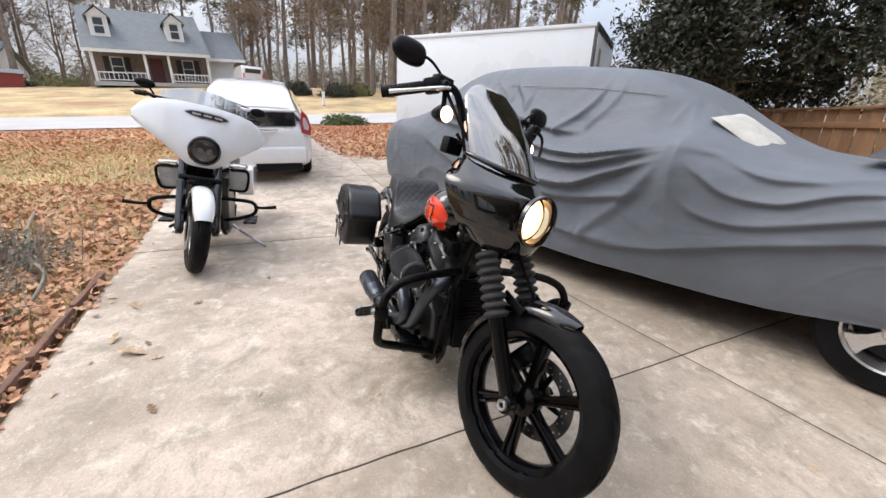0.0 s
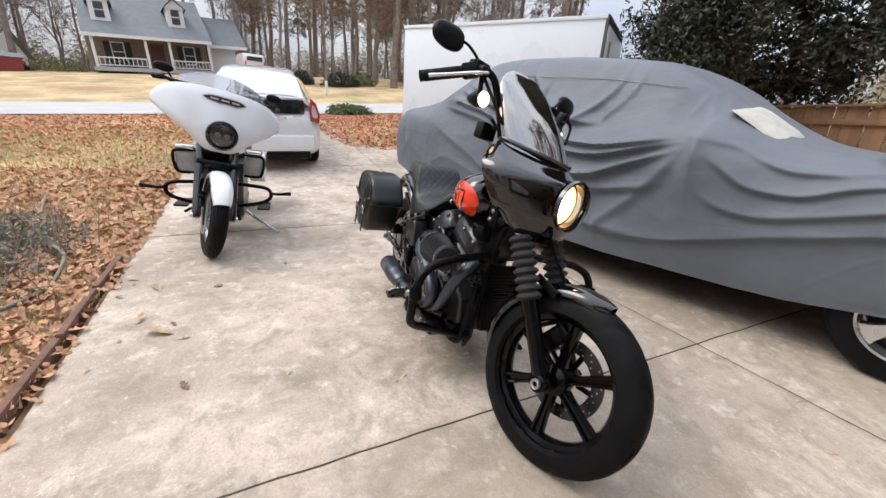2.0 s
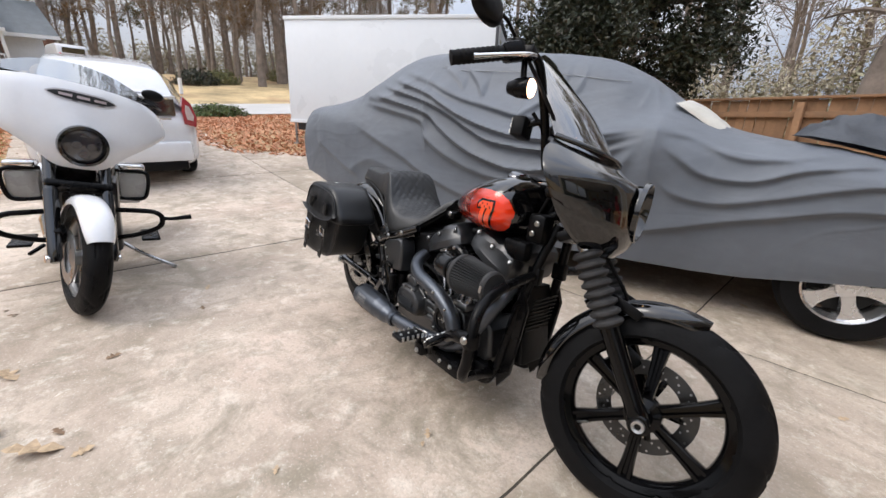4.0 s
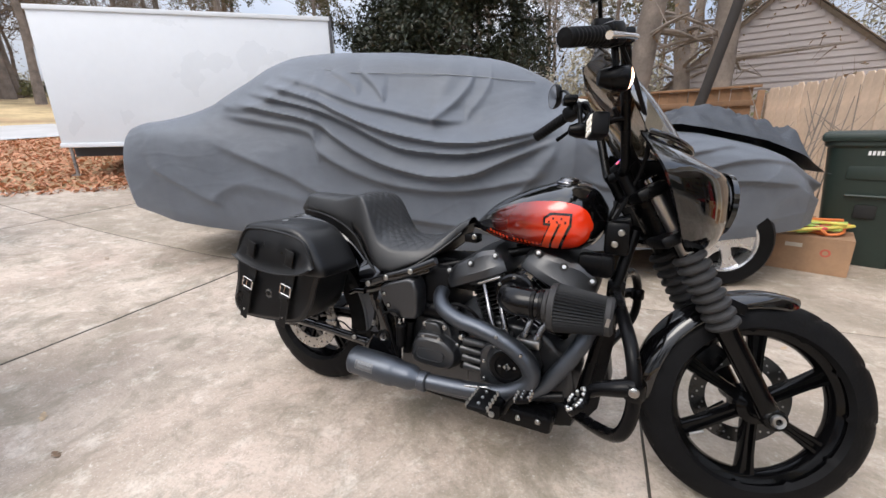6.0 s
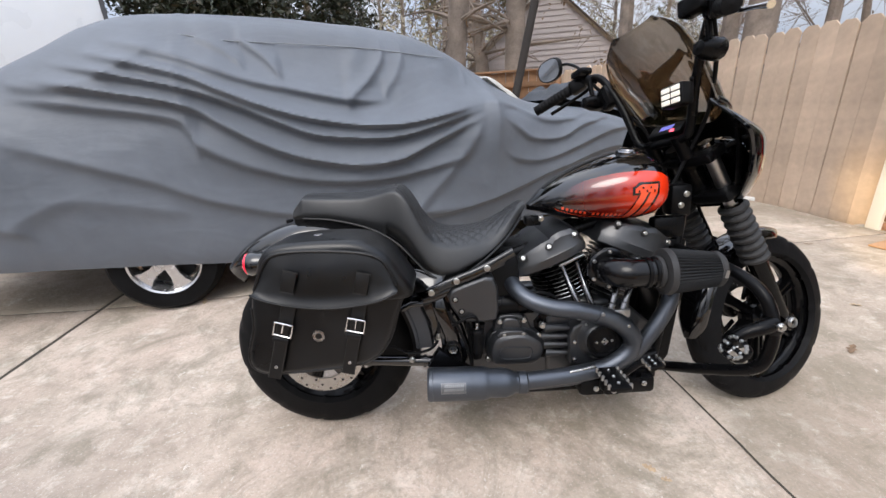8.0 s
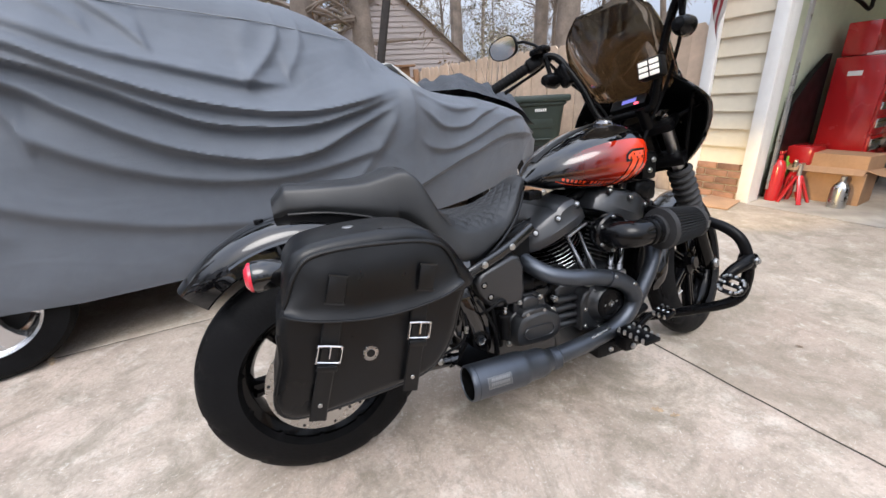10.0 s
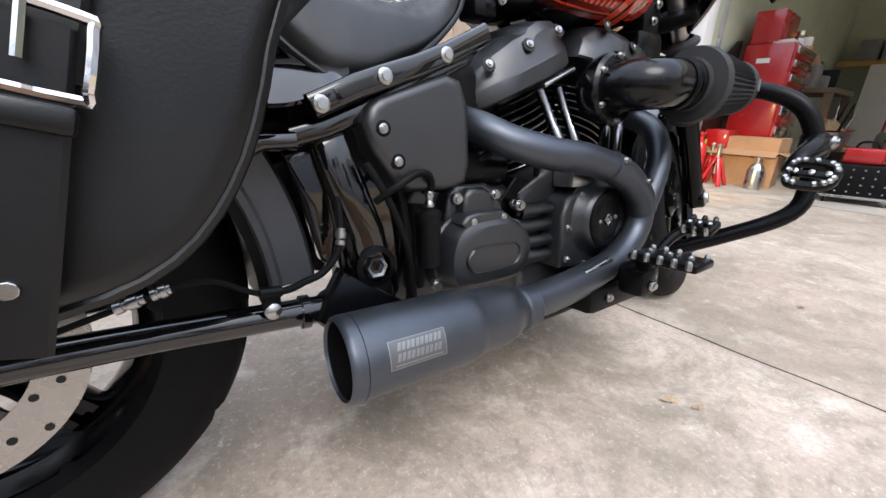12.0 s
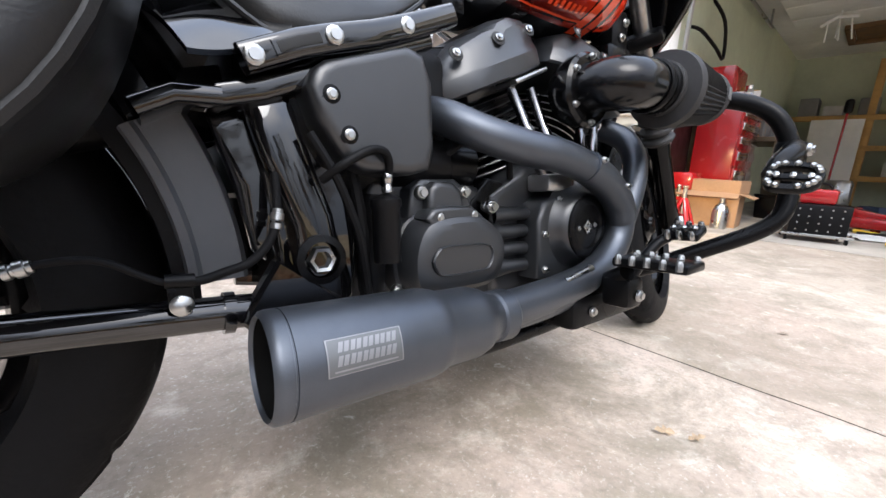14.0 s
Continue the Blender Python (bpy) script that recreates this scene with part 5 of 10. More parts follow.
# engine
PUSH = mat("dull_chrome", (0.2, 0.2, 0.207), 0.2, 1.0, var=0.1)
bp("crankcase", MB().slab([(0.80, 0.2), (1.10, 0.2), (1.165, 0.28), (1.15, 0.38), (1.05, 0.47), (0.9, 0.48), (0.8, 0.42)], -0.135, 0.135, "y", 0.015), WRINKLE, "black crankcase")
bp("gearbox", MB().slab([(0.52, 0.2), (0.82, 0.2), (0.82, 0.42), (0.72, 0.46), (0.58, 0.45), (0.53, 0.36)], -0.125, 0.135, "y", 0.015), WRINKLE)
bp("primary_cover", MB().slab([(0.55, 0.25), (0.62, 0.2), (1.06, 0.2), (1.13, 0.28), (1.12, 0.38), (1.04, 0.44), (0.66, 0.44), (0.56, 0.38)], 0.13, 0.21, "y", 0.025), WRINKLE)
for base, d, nm in ((Vector((0.925, 0, 0.43)), Vector((-0.39, 0, 0.92)).normalized(), "rear"), (Vector((1.015, 0, 0.43)), Vector((0.39, 0, 0.92)).normalized(), "front")):
    cyl = bp("cylinder", MB().tube([base, base + d * 0.2], 0.062, 24), SATIN, "finned black cylinder")
    for k in range(12):
        c = base + d * (0.012 + 0.0148 * k)
        rr = 0.098 + 0.004 * math.sin(k * 0.3)
        part("fin", MB().lathe([(0.06, 0.0), (rr, 0.0006), (rr + 0.001, 0.0025), (rr, 0.0044), (0.06, 0.005)], c, d, 32), SATIN, cyl)
        part("fin_edge", MB().lathe([(rr + 0.0008, 0.0012), (rr + 0.0022, 0.0025), (rr + 0.0008, 0.0038)], c, d, 32), FINMETAL, cyl, "bright machined fin edge")
    xax = Vector((d.z, 0, -d.x))
    mm = Matrix((xax, Vector((0, 1, 0)), d)).transposed()
    bp("cylinder_head", MB().box(base + d * 0.205, (0.15, 0.2, 0.045), mm, 0.012), WRINKLE)
def rocker(base, d, flip, lift):
    """A rocker box: an upright rim, a leaning flank with sunk bolts and a stepped crown, along the cylinder's axis."""
    u = Vector((d.z, 0, -d.x)) * flip
    rows = []
    for q, yw, top in ((-0.142, 0.10, 0.236), (-0.136, 0.118, 0.252), (-0.118, 0.133, 0.266), (-0.08, 0.145, 0.278), (-0.035, 0.151, 0.286), (-0.006, 0.152, 0.287), (0.004, 0.152, 0.294), (0.03, 0.151, 0.297), (0.07, 0.142, 0.288), (0.088, 0.130, 0.268), (0.096, 0.112, 0.242), (0.10, 0.10, 0.23)):
        t = top + lift
        half = [(yw * 0.97, 0.2), (yw, 0.204), (yw, 0.229), (yw * 0.985, 0.2325), (yw * 0.95, t - 0.022), (yw * 0.87, t - 0.008), (yw * 0.6, t), (yw * 0.2, t + 0.002)]
        rows.append([base + u * q + d * h + Vector((0, -y, 0)) for y, h in half] + [base + u * q + d * h + Vector((0, y, 0)) for y, h in half[::-1]])
    rk = bp("rocker_cover", MB().grid(rows, wrap=True, cap=True), WRINKLE, "powder-black rocker cover", sharp=30)
    part("rim_bar", MB().box(base + u * 0.028 + d * 0.193 + Vector((0, -0.132, 0)), (0.085, 0.05, 0.008), Matrix((u, Vector((0, 1, 0)), d)).transposed(), 0.003), STEEL, rk, "bright gasket edge")
    for q, y, h in ((-0.105, -0.138, 0.262), (-0.018, -0.147, 0.263), (0.07, -0.136, 0.262)):
        p = base + u * q + d * (h + lift) + Vector((0, y, 0))
        n = (d * 0.45 + Vector((0, -1, 0))).normalized()
        part("bolt_well", MB().lathe([(0.0001, 0.0012), (0.0115, 0.0012), (0.0125, 0.0)], p - n * 0.001, n, 18), DARK, rk)
        mb = MB()
        hexbolt(mb, p, n, 0.0075, 0.006)
        part("bolt", mb, BOLT, rk)
    return rk


rocker(Vector((0.925, 0, 0.43)), Vector((-0.39, 0, 0.92)).normalized(), 1, 0.0)
rocker(Vector((1.015, 0, 0.43)), Vector((0.39, 0, 0.92)).normalized(), 1, 0.012)
for a, b in (((0.905, -0.165, 0.45), (0.85, -0.13, 0.60)), ((0.945, -0.165, 0.45), (0.90, -0.13, 0.605)), ((1.0, -0.165, 0.45), (1.05, -0.13, 0.60)), ((1.04, -0.165, 0.45), (1.1, -0.13, 0.6))):
    a, b = Vector(a), Vector(b)
    bp("pushrod_tube", MB().tube([a, a + (b - a) * 0.12, a + (b - a) * 0.14, a + (b - a) * 0.55, a + (b - a) * 0.57, b], [0.014, 0.014, 0.011, 0.011, 0.0085, 0.0085], 14), PUSH, "chrome pushrod tube")
for x in (0.925, 1.02):
    bp("lifter_block", MB().box((x, -0.16, 0.44), (0.075, 0.05, 0.03), None, 0.006), STEEL)
TMC = (0.966, 0.361)
cam_cover = bp("cam_cover", MB().slab([(0.866, 0.275), (0.864, 0.375), (0.878, 0.404), (0.915, 0.422), (1.0, 0.434), (1.046, 0.41), (1.062, 0.36), (1.045, 0.29), (0.96, 0.262)], -0.183, -0.12, "y", 0.008), WRINKLE, "powder-black cam cover")
part("timer_boss", MB().lathe([(0.085, -0.004), (0.078, 0.0), (0.064, 0.018), (0.060, 0.026), (0.056, 0.028)], (TMC[0], -0.181, TMC[1]), (0, -1, 0), 48), WRINKLE, cam_cover)
part("timer_cover", MB().lathe([(0.057, 0.026), (0.0555, 0.031), (0.051, 0.033), (0.0395, 0.033), (0.037, 0.028), (0.0001, 0.028)], (TMC[0], -0.181, TMC[1]), (0, -1, 0), 48), SATIN, cam_cover)
part("emblem", MB().lathe([(0.010, 0.0), (0.013, 0.002), (0.010, 0.003), (0.0085, 0.001)], (TMC[0], -0.209, TMC[1]), (0, -1, 0), 4).box((TMC[0], -0.211, TMC[1]), (0.022, 0.002, 0.006), None, 0.0005), BOLT, cam_cover, "small plain maker's badge")
bolts(cam_cover, [(TMC[0] - 0.024, -0.209, TMC[1] - 0.002), (TMC[0] + 0.024, -0.209, TMC[1] + 0.002)], r=0.0045, h=0.003)
bolts(cam_cover, [(0.88, -0.183, 0.352), (0.882, -0.183, 0.29), (0.917, -0.183, 0.41), (0.99, -0.183, 0.424), (0.94, -0.183, 0.272)], r=0.007)
GBC = (0.692, 0.336)
gb_out = rounded2([(0.604, 0.292), (0.596, 0.33), (0.603, 0.366), (0.622, 0.392), (0.66, 0.402), (0.72, 0.402), (0.756, 0.388), (0.784, 0.362), (0.79, 0.329), (0.776, 0.296), (0.744, 0.279), (0.676, 0.279), (0.63, 0.281)], 4)
gbx = bp("gearbox_cover", MB().dome(gb_out, GBC, [(1.0, -0.11), (1.0, -0.150), (0.985, -0.155), (0.95, -0.158), (0.93, -0.164), (0.90, -0.179), (0.83, -0.191), (0.72, -0.196), (0.6, -0.197)]), WRINKLE, "powder-black gearbox side cover", sharp=26)
part("top_plate", MB().slab([(0.622, 0.385), (0.63, 0.432), (0.648, 0.446), (0.71, 0.446), (0.736, 0.428), (0.75, 0.385)], -0.153, -0.11, "y", 0.008), WRINKLE, gbx)
part("top_lug", MB().slab([(0.647, 0.39), (0.650, 0.432), (0.662, 0.442), (0.694, 0.441), (0.708, 0.43), (0.718, 0.39)], -0.170, -0.14, "y", 0.009), WRINKLE, gbx)
part("bolt_block", MB().slab([(0.630, 0.392), (0.640, 0.403), (0.664, 0.408), (0.712, 0.406), (0.732, 0.392), (0.728, 0.378), (0.664, 0.374), (0.640, 0.378)], -0.190, -0.15, "y", 0.007), WRINKLE, gbx)
pan = rounded2([(0.632, 0.336), (0.640, 0.349), (0.656, 0.354), (0.722, 0.352), (0.738, 0.345), (0.741, 0.332), (0.733, 0.318), (0.715, 0.314), (0.655, 0.314), (0.638, 0.321)], 2)
part("raised_panel", MB().dome(pan, (0.688, 0.334), [(1.03, -0.190), (1.02, -0.2005), (0.985, -0.2025), (0.955, -0.2010), (0.945, -0.1995), (0.5, -0.1995)]), WRINKLE, gbx, sharp=26)
bolts(gbx, [(0.644, -0.154, 0.427), (0.722, -0.154, 0.427), (0.602, -0.152, 0.294), (0.784, -0.137, 0.402), (0.77, -0.153, 0.37)], r=0.0105, h=0.012)
bolts(gbx, [(0.653, -0.189, 0.393), (0.714, -0.189, 0.394)], r=0.0062, h=0.003)
bolts(gbx, [(0.622, -0.176, 0.333), (0.773, -0.168, 0.334), (0.676, -0.158, 0.286), (0.742, -0.158, 0.285)], r=0.0075, h=0.008)
for k, (z, L) in enumerate(((0.298, 0.075), (0.328, 0.09), (0.358, 0.09), (0.388, 0.08))):
    bp("case_rib", MB().lathe([(0.0001, 0.0), (0.009, 0.0), (0.0115, 0.004), (0.012, L * 0.55), (0.015, L * 0.8), (0.017, L)], (0.872, -0.15, z), (-1, 0.12, 0), 16), WRINKLE)
bp("case_wall", MB().slab([(0.77, 0.27), (0.89, 0.27), (0.89, 0.43), (0.80, 0.45), (0.76, 0.41)], -0.128, -0.1, "y", 0.006), SATIN)
bolts(bike, [(0.784, -0.148, 0.402)], r=0.012, h=0.014)
bp("oil_line", MB().tube([(0.70, -0.14, 0.48), (0.76, -0.16, 0.52), (0.82, -0.15, 0.50), (0.85, -0.13, 0.45)], 0.006, 8, 6), RUBBER)
bp("starter_motor", MB().tube([(0.60, -0.11, 0.47), (0.76, -0.11, 0.47)], 0.038, 18), SATIN)
bp("oil_filler", MB().tube([(0.565, -0.15, 0.30), (0.572, -0.15, 0.40), (0.575, -0.15, 0.425)], [0.017, 0.02, 0.022], 16), PLASTIC)
hose = MB().tube([(0.478, -0.2, 0.49), (0.501, -0.205, 0.448), (0.519, -0.203, 0.405), (0.53, -0.2, 0.37), (0.545, -0.185, 0.29)], 0.005, 8, 6).tube([(0.53, -0.175, 0.48), (0.545, -0.175, 0.38), (0.545, -0.17, 0.28)], 0.007, 8, 4)
bp("wiring_hose", hose, RUBBER)
vh = bp("vent_hose", MB().tube([(0.49, -0.195, 0.442), (0.505, -0.212, 0.456), (0.525, -0.216, 0.468), (0.543, -0.216, 0.475), (0.558, -0.214, 0.472), (0.566, -0.208, 0.46), (0.566, -0.203, 0.445)], 0.005, 10, 6), RUBBER, "thin grey rubber vent hose")
part("hose_fitting", MB().lathe([(0.0055, 0), (0.0065, 0.002), (0.0065, 0.008), (0.0052, 0.01), (0.0052, 0.014), (0.0068, 0.016), (0.0068, 0.022), (0.004, 0.024)], (0.566, -0.203, 0.45), (-0.05, 0.02, -1), 12), BOLT, vh)
part("sensor_body", MB().lathe([(0.0001, 0.003), (0.012, 0.0), (0.019, -0.004), (0.0195, -0.012), (0.017, -0.016), (0.0165, -0.08), (0.0001, -0.082)], (0.566, -0.196, 0.424), (0, 0, 1), 18), PLASTIC, vh)

# side cover under the seat
sc = bp("side_cover", MB().slab([(0.478, 0.538), (0.487, 0.556), (0.50, 0.566), (0.60, 0.598), (0.622, 0.592), (0.635, 0.56), (0.636, 0.48), (0.628, 0.455), (0.60, 0.448), (0.535, 0.45), (0.512, 0.464), (0.488, 0.505)], -0.206, -0.13, "y", 0.012), WRINKLE, "satin black side cover")
for p in ((0.502, -0.2055, 0.530), (0.520, -0.2055, 0.490)):
    part("bolt_dish", MB().lathe([(0.0001, 0.0008), (0.009, 0.0008), (0.0115, 0.0)], p, (0, -1, 0), 20), SATIN, sc)
bolts(sc, [(0.502, -0.206, 0.530), (0.520, -0.206, 0.490)], r=0.0065, h=0.004)
bp("electrics_box", MB().box((0.57, 0, 0.53), (0.3, 0.25, 0.21), None, 0.02).box((0.70, 0, 0.60), (0.24, 0.14, 0.12), None, 0.02), PLASTIC)

# exhaust
SOOT = mat("soot", (0.004, 0.004, 0.004), 0.9, spec=0.05)
pipe = MB().tube([(0.69, -0.10, 0.548), (0.70, -0.15, 0.532), (0.735, -0.19, 0.508), (0.80, -0.215, 0.489), (0.87, -0.223, 0.479), (0.955, -0.225, 0.455), (1.018, -0.225, 0.42), (1.048, -0.224, 0.374), (1.033, -0.224, 0.325), (0.965, -0.228, 0.283), (0.85, -0.238, 0.268), (0.70, -0.253, 0.266)], 0.0265, 20, 6)
ex = bp("exhaust", pipe, CERAMIC, "matt dark grey two-into-one exhaust")
part("front_pipe", MB().tube([(1.185, -0.1, 0.56), (1.195, -0.15, 0.53), (1.175, -0.185, 0.47), (1.125, -0.195, 0.385), (1.06, -0.195, 0.30), (0.96, -0.205, 0.258), (0.85, -0.225, 0.250), (0.70, -0.25, 0.260)], 0.0245, 20, 6), CERAMIC, ex)
MA, MZ = Vector((0.405, -0.256, 0.276)), Vector((0.70, -0.255, 0.264))
md = (MZ - MA).normalized()
part("muffler", MB().lathe([(0.0445, 0.0), (0.0465, -0.004), (0.0505, 0.0), (0.0512, 0.004), (0.0512, 0.012), (0.05, 0.0125), (0.05, 0.014), (0.0512, 0.0145), (0.0512, 0.165), (0.048, 0.18), (0.0445, 0.187), (0.0445, 0.235), (0.04, 0.252), (0.033, 0.265), (0.031, 0.275), (0.034, 0.278), (0.034, 0.30), (0.03, 0.305)], MA, md, 48), CERAMIC, ex, "matt grey muffler canister")
part("muffler_core", MB().lathe([(0.0448, 0.0005), (0.043, 0.004), (0.042, 0.15), (0.0001, 0.152)], MA, md, 36), SOOT, ex, "sooty inside of the muffler")
part("heat_shield", MB().tube([(0.93, -0.2265, 0.465), (0.985, -0.2275, 0.441), (1.03, -0.2275, 0.405), (1.048, -0.227, 0.37)], 0.0282, 20, 5), CERAMIC, ex)
bolts(ex, [(0.94, -0.252, 0.474), (1.018, -0.252, 0.432)], r=0.006)
clampm = MB().tube([(0.845, -0.252, 0.287), (0.855, -0.254, 0.29), (0.90, -0.252, 0.297), (0.915, -0.25, 0.299), (0.925, -0.248, 0.296)], [0.0055, 0.0035, 0.0035, 0.0055, 0.004], 10)
part("pipe_clamp", clampm, BOLT, ex)
plate_mat = mat("etched_plate", (0.13, 0.135, 0.14), 0.4, 0.6, var=0.1)
# badge plate wrapped on the can
rows = []
yax = Vector((0, -1, 0))
zax = md.cross(Vector((0, 1, 0))).normalized()
if zax.z < 0:
    zax = -zax


def on_can(s, a, r=0.0518):
    return MA + md * s + r * (math.cos(a) * yax + math.sin(a) * zax)


def can_patch(s0, s1, a0, a1, r, n=10):
    return MB().grid([[on_can(s0 + (s1 - s0) * i / 4, a0 + (a1 - a0) * j / n, r) for j in range(n + 1)] for i in range(5)])


badge = part("badge_plate", can_patch(0.038, 0.112, -0.03, 0.6, 0.0516), plate_mat, ex, "etched maker's plate")
EDGE = mat("etched_silver", (0.24, 0.245, 0.255), 0.42, 0.7)
bars = MB()
for (s0, s1, a0, a1) in ((0.038, 0.112, 0.585, 0.6), (0.038, 0.112, -0.03, -0.015), (0.038, 0.0392, -0.03, 0.6), (0.1108, 0.112, -0.03, 0.6), (0.044, 0.106, 0.03, 0.06)):
    bars.grid([[on_can(s0 + (s1 - s0) * i / 2, a0 + (a1 - a0) * j / 6, 0.0519) for j in range(7)] for i in range(3)])
for k in range(5):
    for a0 in (0.1, 0.33):
        for q0, q1 in ((0.0, 0.0042), (0.0056, 0.0098)):
            bars.grid([[on_can(0.0462 + 0.0118 * k + q + 0.014 * (0.17 * j / 5) + 0.006 * (a0 - 0.1), a0 + 0.03 + 0.17 * j / 5, 0.0519) for j in range(6)] for q in (q0, q1)])
part("etching", bars, EDGE, badge)

# intake and cone filter
INTAKE = mat("gloss_black_moulding", (0.003, 0.003, 0.0035), 0.16, spec=0.32, rvar=0.08, bump=0.03, bscale=60)
FDX = Vector((1.0, -0.02, 0.0))
back = bp("intake_plate", MB().lathe([(0.0001, -0.04), (0.05, -0.035), (0.062, -0.01), (0.064, 0.012), (0.058, 0.018), (0.046, 0.018), (0.044, 0.01), (0.0001, 0.01)], (0.975, -0.185, 0.598), (0, -1, 0), 36), INTAKE, "gloss black intake housing")
for q in (0.0, 0.022):
    part("clamp_band", MB().lathe([(0.0425, 0.0), (0.0455, 0.002), (0.0455, 0.011), (0.0425, 0.013)], (1.045 + q, -0.264, 0.602), FDX, 30), SATIN, back)
bolts(back, [(0.975 + 0.055 * math.cos(a), -0.203, 0.598 + 0.055 * math.sin(a)) for a in (0.5, 1.6, 2.6, 3.7, 4.7, 5.8)], r=0.006)
filt = bp("air_filter", MB().tube([(0.97, -0.17, 0.598), (0.971, -0.215, 0.599), (0.98, -0.243, 0.60), (1.004, -0.26, 0.601), (1.045, -0.264, 0.602), (1.085, -0.265, 0.602)], [0.042, 0.042, 0.043, 0.043, 0.041, 0.041], 28, 5), INTAKE, "gloss black intake elbow with cone filter")
FC, FD = Vector((1.085, -0.265, 0.602)), Vector((1.0, -0.05, 0.005)).normalized()
part("hose_clamp", MB().lathe([(0.043, 0.0), (0.047, 0.002), (0.047, 0.012), (0.043, 0.014)], FC - FD * 0.005, FD, 30), GAITER, filt)
N = 88
cone = []
for r, h in ((0.045, 0.01), (0.066, 0.014), (0.068, 0.03), (0.066, 0.032)):
    cone.append((r, h))
part("base_ring", MB().lathe(cone, FC, FD, 40), GAITER, filt)
xa = FD.cross(Vector((0, 0, 1))).normalized()
ya = FD.cross(xa)
rows = []
for k in range(8):
    h = 0.03 + 0.125 * k / 7
    r = 0.065 - 0.016 * k / 7
    rows.append([FC + FD * h + (r + (0.0022 if j % 2 else -0.0022)) * (math.cos(2 * math.pi * j / N) * xa + math.sin(2 * math.pi * j / N) * ya) for j in range(N)])
part("pleats", MB().grid(rows, wrap=True), FILTER, filt, sharp=20)
part("end_cap", MB().lathe([(0.049, 0.154), (0.0515, 0.157), (0.0515, 0.168), (0.046, 0.174), (0.02, 0.17), (0.0001, 0.17)], FC, FD, 40), GAITER, filt)
part("filter_label", MB().box(FC + FD * 0.162 + Vector((0, -0.0515, 0.0)), (0.009, 0.002, 0.022), Matrix.Rotation(radians(10), 3, "Y")), STEEL, filt)


# tank
TX = [0.765, 0.80, 0.85, 0.90, 0.95, 1.0, 1.05, 1.10, 1.14, 1.175, 1.195, 1.205]
TT = [0.775, 0.817, 0.856, 0.882, 0.904, 0.921, 0.935, 0.942, 0.936, 0.912, 0.88, 0.84]
TB = [0.765, 0.758, 0.742, 0.732, 0.726, 0.722, 0.72, 0.722, 0.73, 0.75, 0.775, 0.80]
TW = [0.018, 0.062, 0.104, 0.134, 0.157, 0.174, 0.184, 0.186, 0.176, 0.148, 0.105, 0.05]


def tank_at(x):
    return smooth_lerp(TX, TT, x), lerp(TX, TB, x), smooth_lerp(TX, TW, x)


def tank_half(x, z, grow=0.0):
    """Half width of the tank at a height."""
    t, b, w = tank_at(x)
    zc = b + (t - b) * 0.46
    h = (t - zc) if z > zc else (zc - b)
    q = min(abs(z - zc) / h, 0.999)
    return w * (1 - q ** 2.5) ** (1 / 2.3) + grow


rows = []
for i in range(61):
    x = TX[0] + (TX[-1] - TX[0]) * i / 60
    t, b, w = tank_at(x)
    zc = b + (t - b) * 0.46
    row = []
    for j in range(48):
        a = 2 * math.pi * j / 48
        ca, sa = math.cos(a), math.sin(a)
        y = w * math.copysign(abs(ca) ** 0.86, ca)
        z = zc + (t - zc if sa > 0 else zc - b) * math.copysign(abs(sa) ** 0.8, sa)
        row.append((x, y, z))
    rows.append(row)
tank = bp("fuel_tank", MB().grid(rows, wrap=True, cap=True), GLOSS, "gloss black teardrop fuel tank", sharp=60)
ORANGE = bpy.data.materials.new("orange_fade_paint")
ORANGE.use_nodes = True
nt = ORANGE.node_tree
bs = nt.nodes["Principled BSDF"]
tcx, sep, rmp = nt.nodes.new("ShaderNodeTexCoord"), nt.nodes.new("ShaderNodeSeparateXYZ"), nt.nodes.new("ShaderNodeMapRange")
crx = nt.nodes.new("ShaderNodeValToRGB")
nt.links.new(tcx.outputs["Object"], sep.inputs[0])
nt.links.new(sep.outputs["X"], rmp.inputs["Value"])
rmp.inputs["From Min"].default_value, rmp.inputs["From Max"].default_value = 0.86, 1.13
crx.color_ramp.elements[0].color, crx.color_ramp.elements[1].color = (0.004, 0.003, 0.003, 1), (0.80, 0.036, 0.006, 1)
el = crx.color_ramp.elements.new(0.45)
el.color = (0.16, 0.008, 0.003, 1)
nt.links.new(rmp.outputs[0], crx.inputs[0])
nt.links.new(crx.outputs[0], bs.inputs["Base Color"])
bs.inputs["Roughness"].default_value = 0.08
bs.inputs["Coat Weight"].default_value = 0.9
BRIGHT = mat("orange_stripe_paint", (0.8, 0.075, 0.02), 0.15, coat=1.0, var=0.04)
PX = [0.825, 0.85, 0.883, 0.92, 0.963, 1.0, 1.04, 1.08, 1.115, 1.14, 1.159, 1.17, 1.176]
PT = [0.785, 0.812, 0.842, 0.861, 0.873, 0.88, 0.884, 0.885, 0.881, 0.873, 0.86, 0.84, 0.822]
PB = [0.775, 0.762, 0.752, 0.745, 0.740, 0.737, 0.737, 0.739, 0.745, 0.754, 0.77, 0.79, 0.812]


def tank_patch(x0, x1, top, bot, grow, side, nx=24, nz=10, shear=0.0):
    rows = []
    for i in range(nx + 1):
        x = x0 + (x1 - x0) * i / nx
        a, b = top(x), bot(x)
        rows.append([(x + shear * (z - a), side * tank_half(x + shear * (z - a), z, grow), z) for z in [a + (b - a) * j / nz for j in range(nz + 1)]])
    return MB().grid(rows)


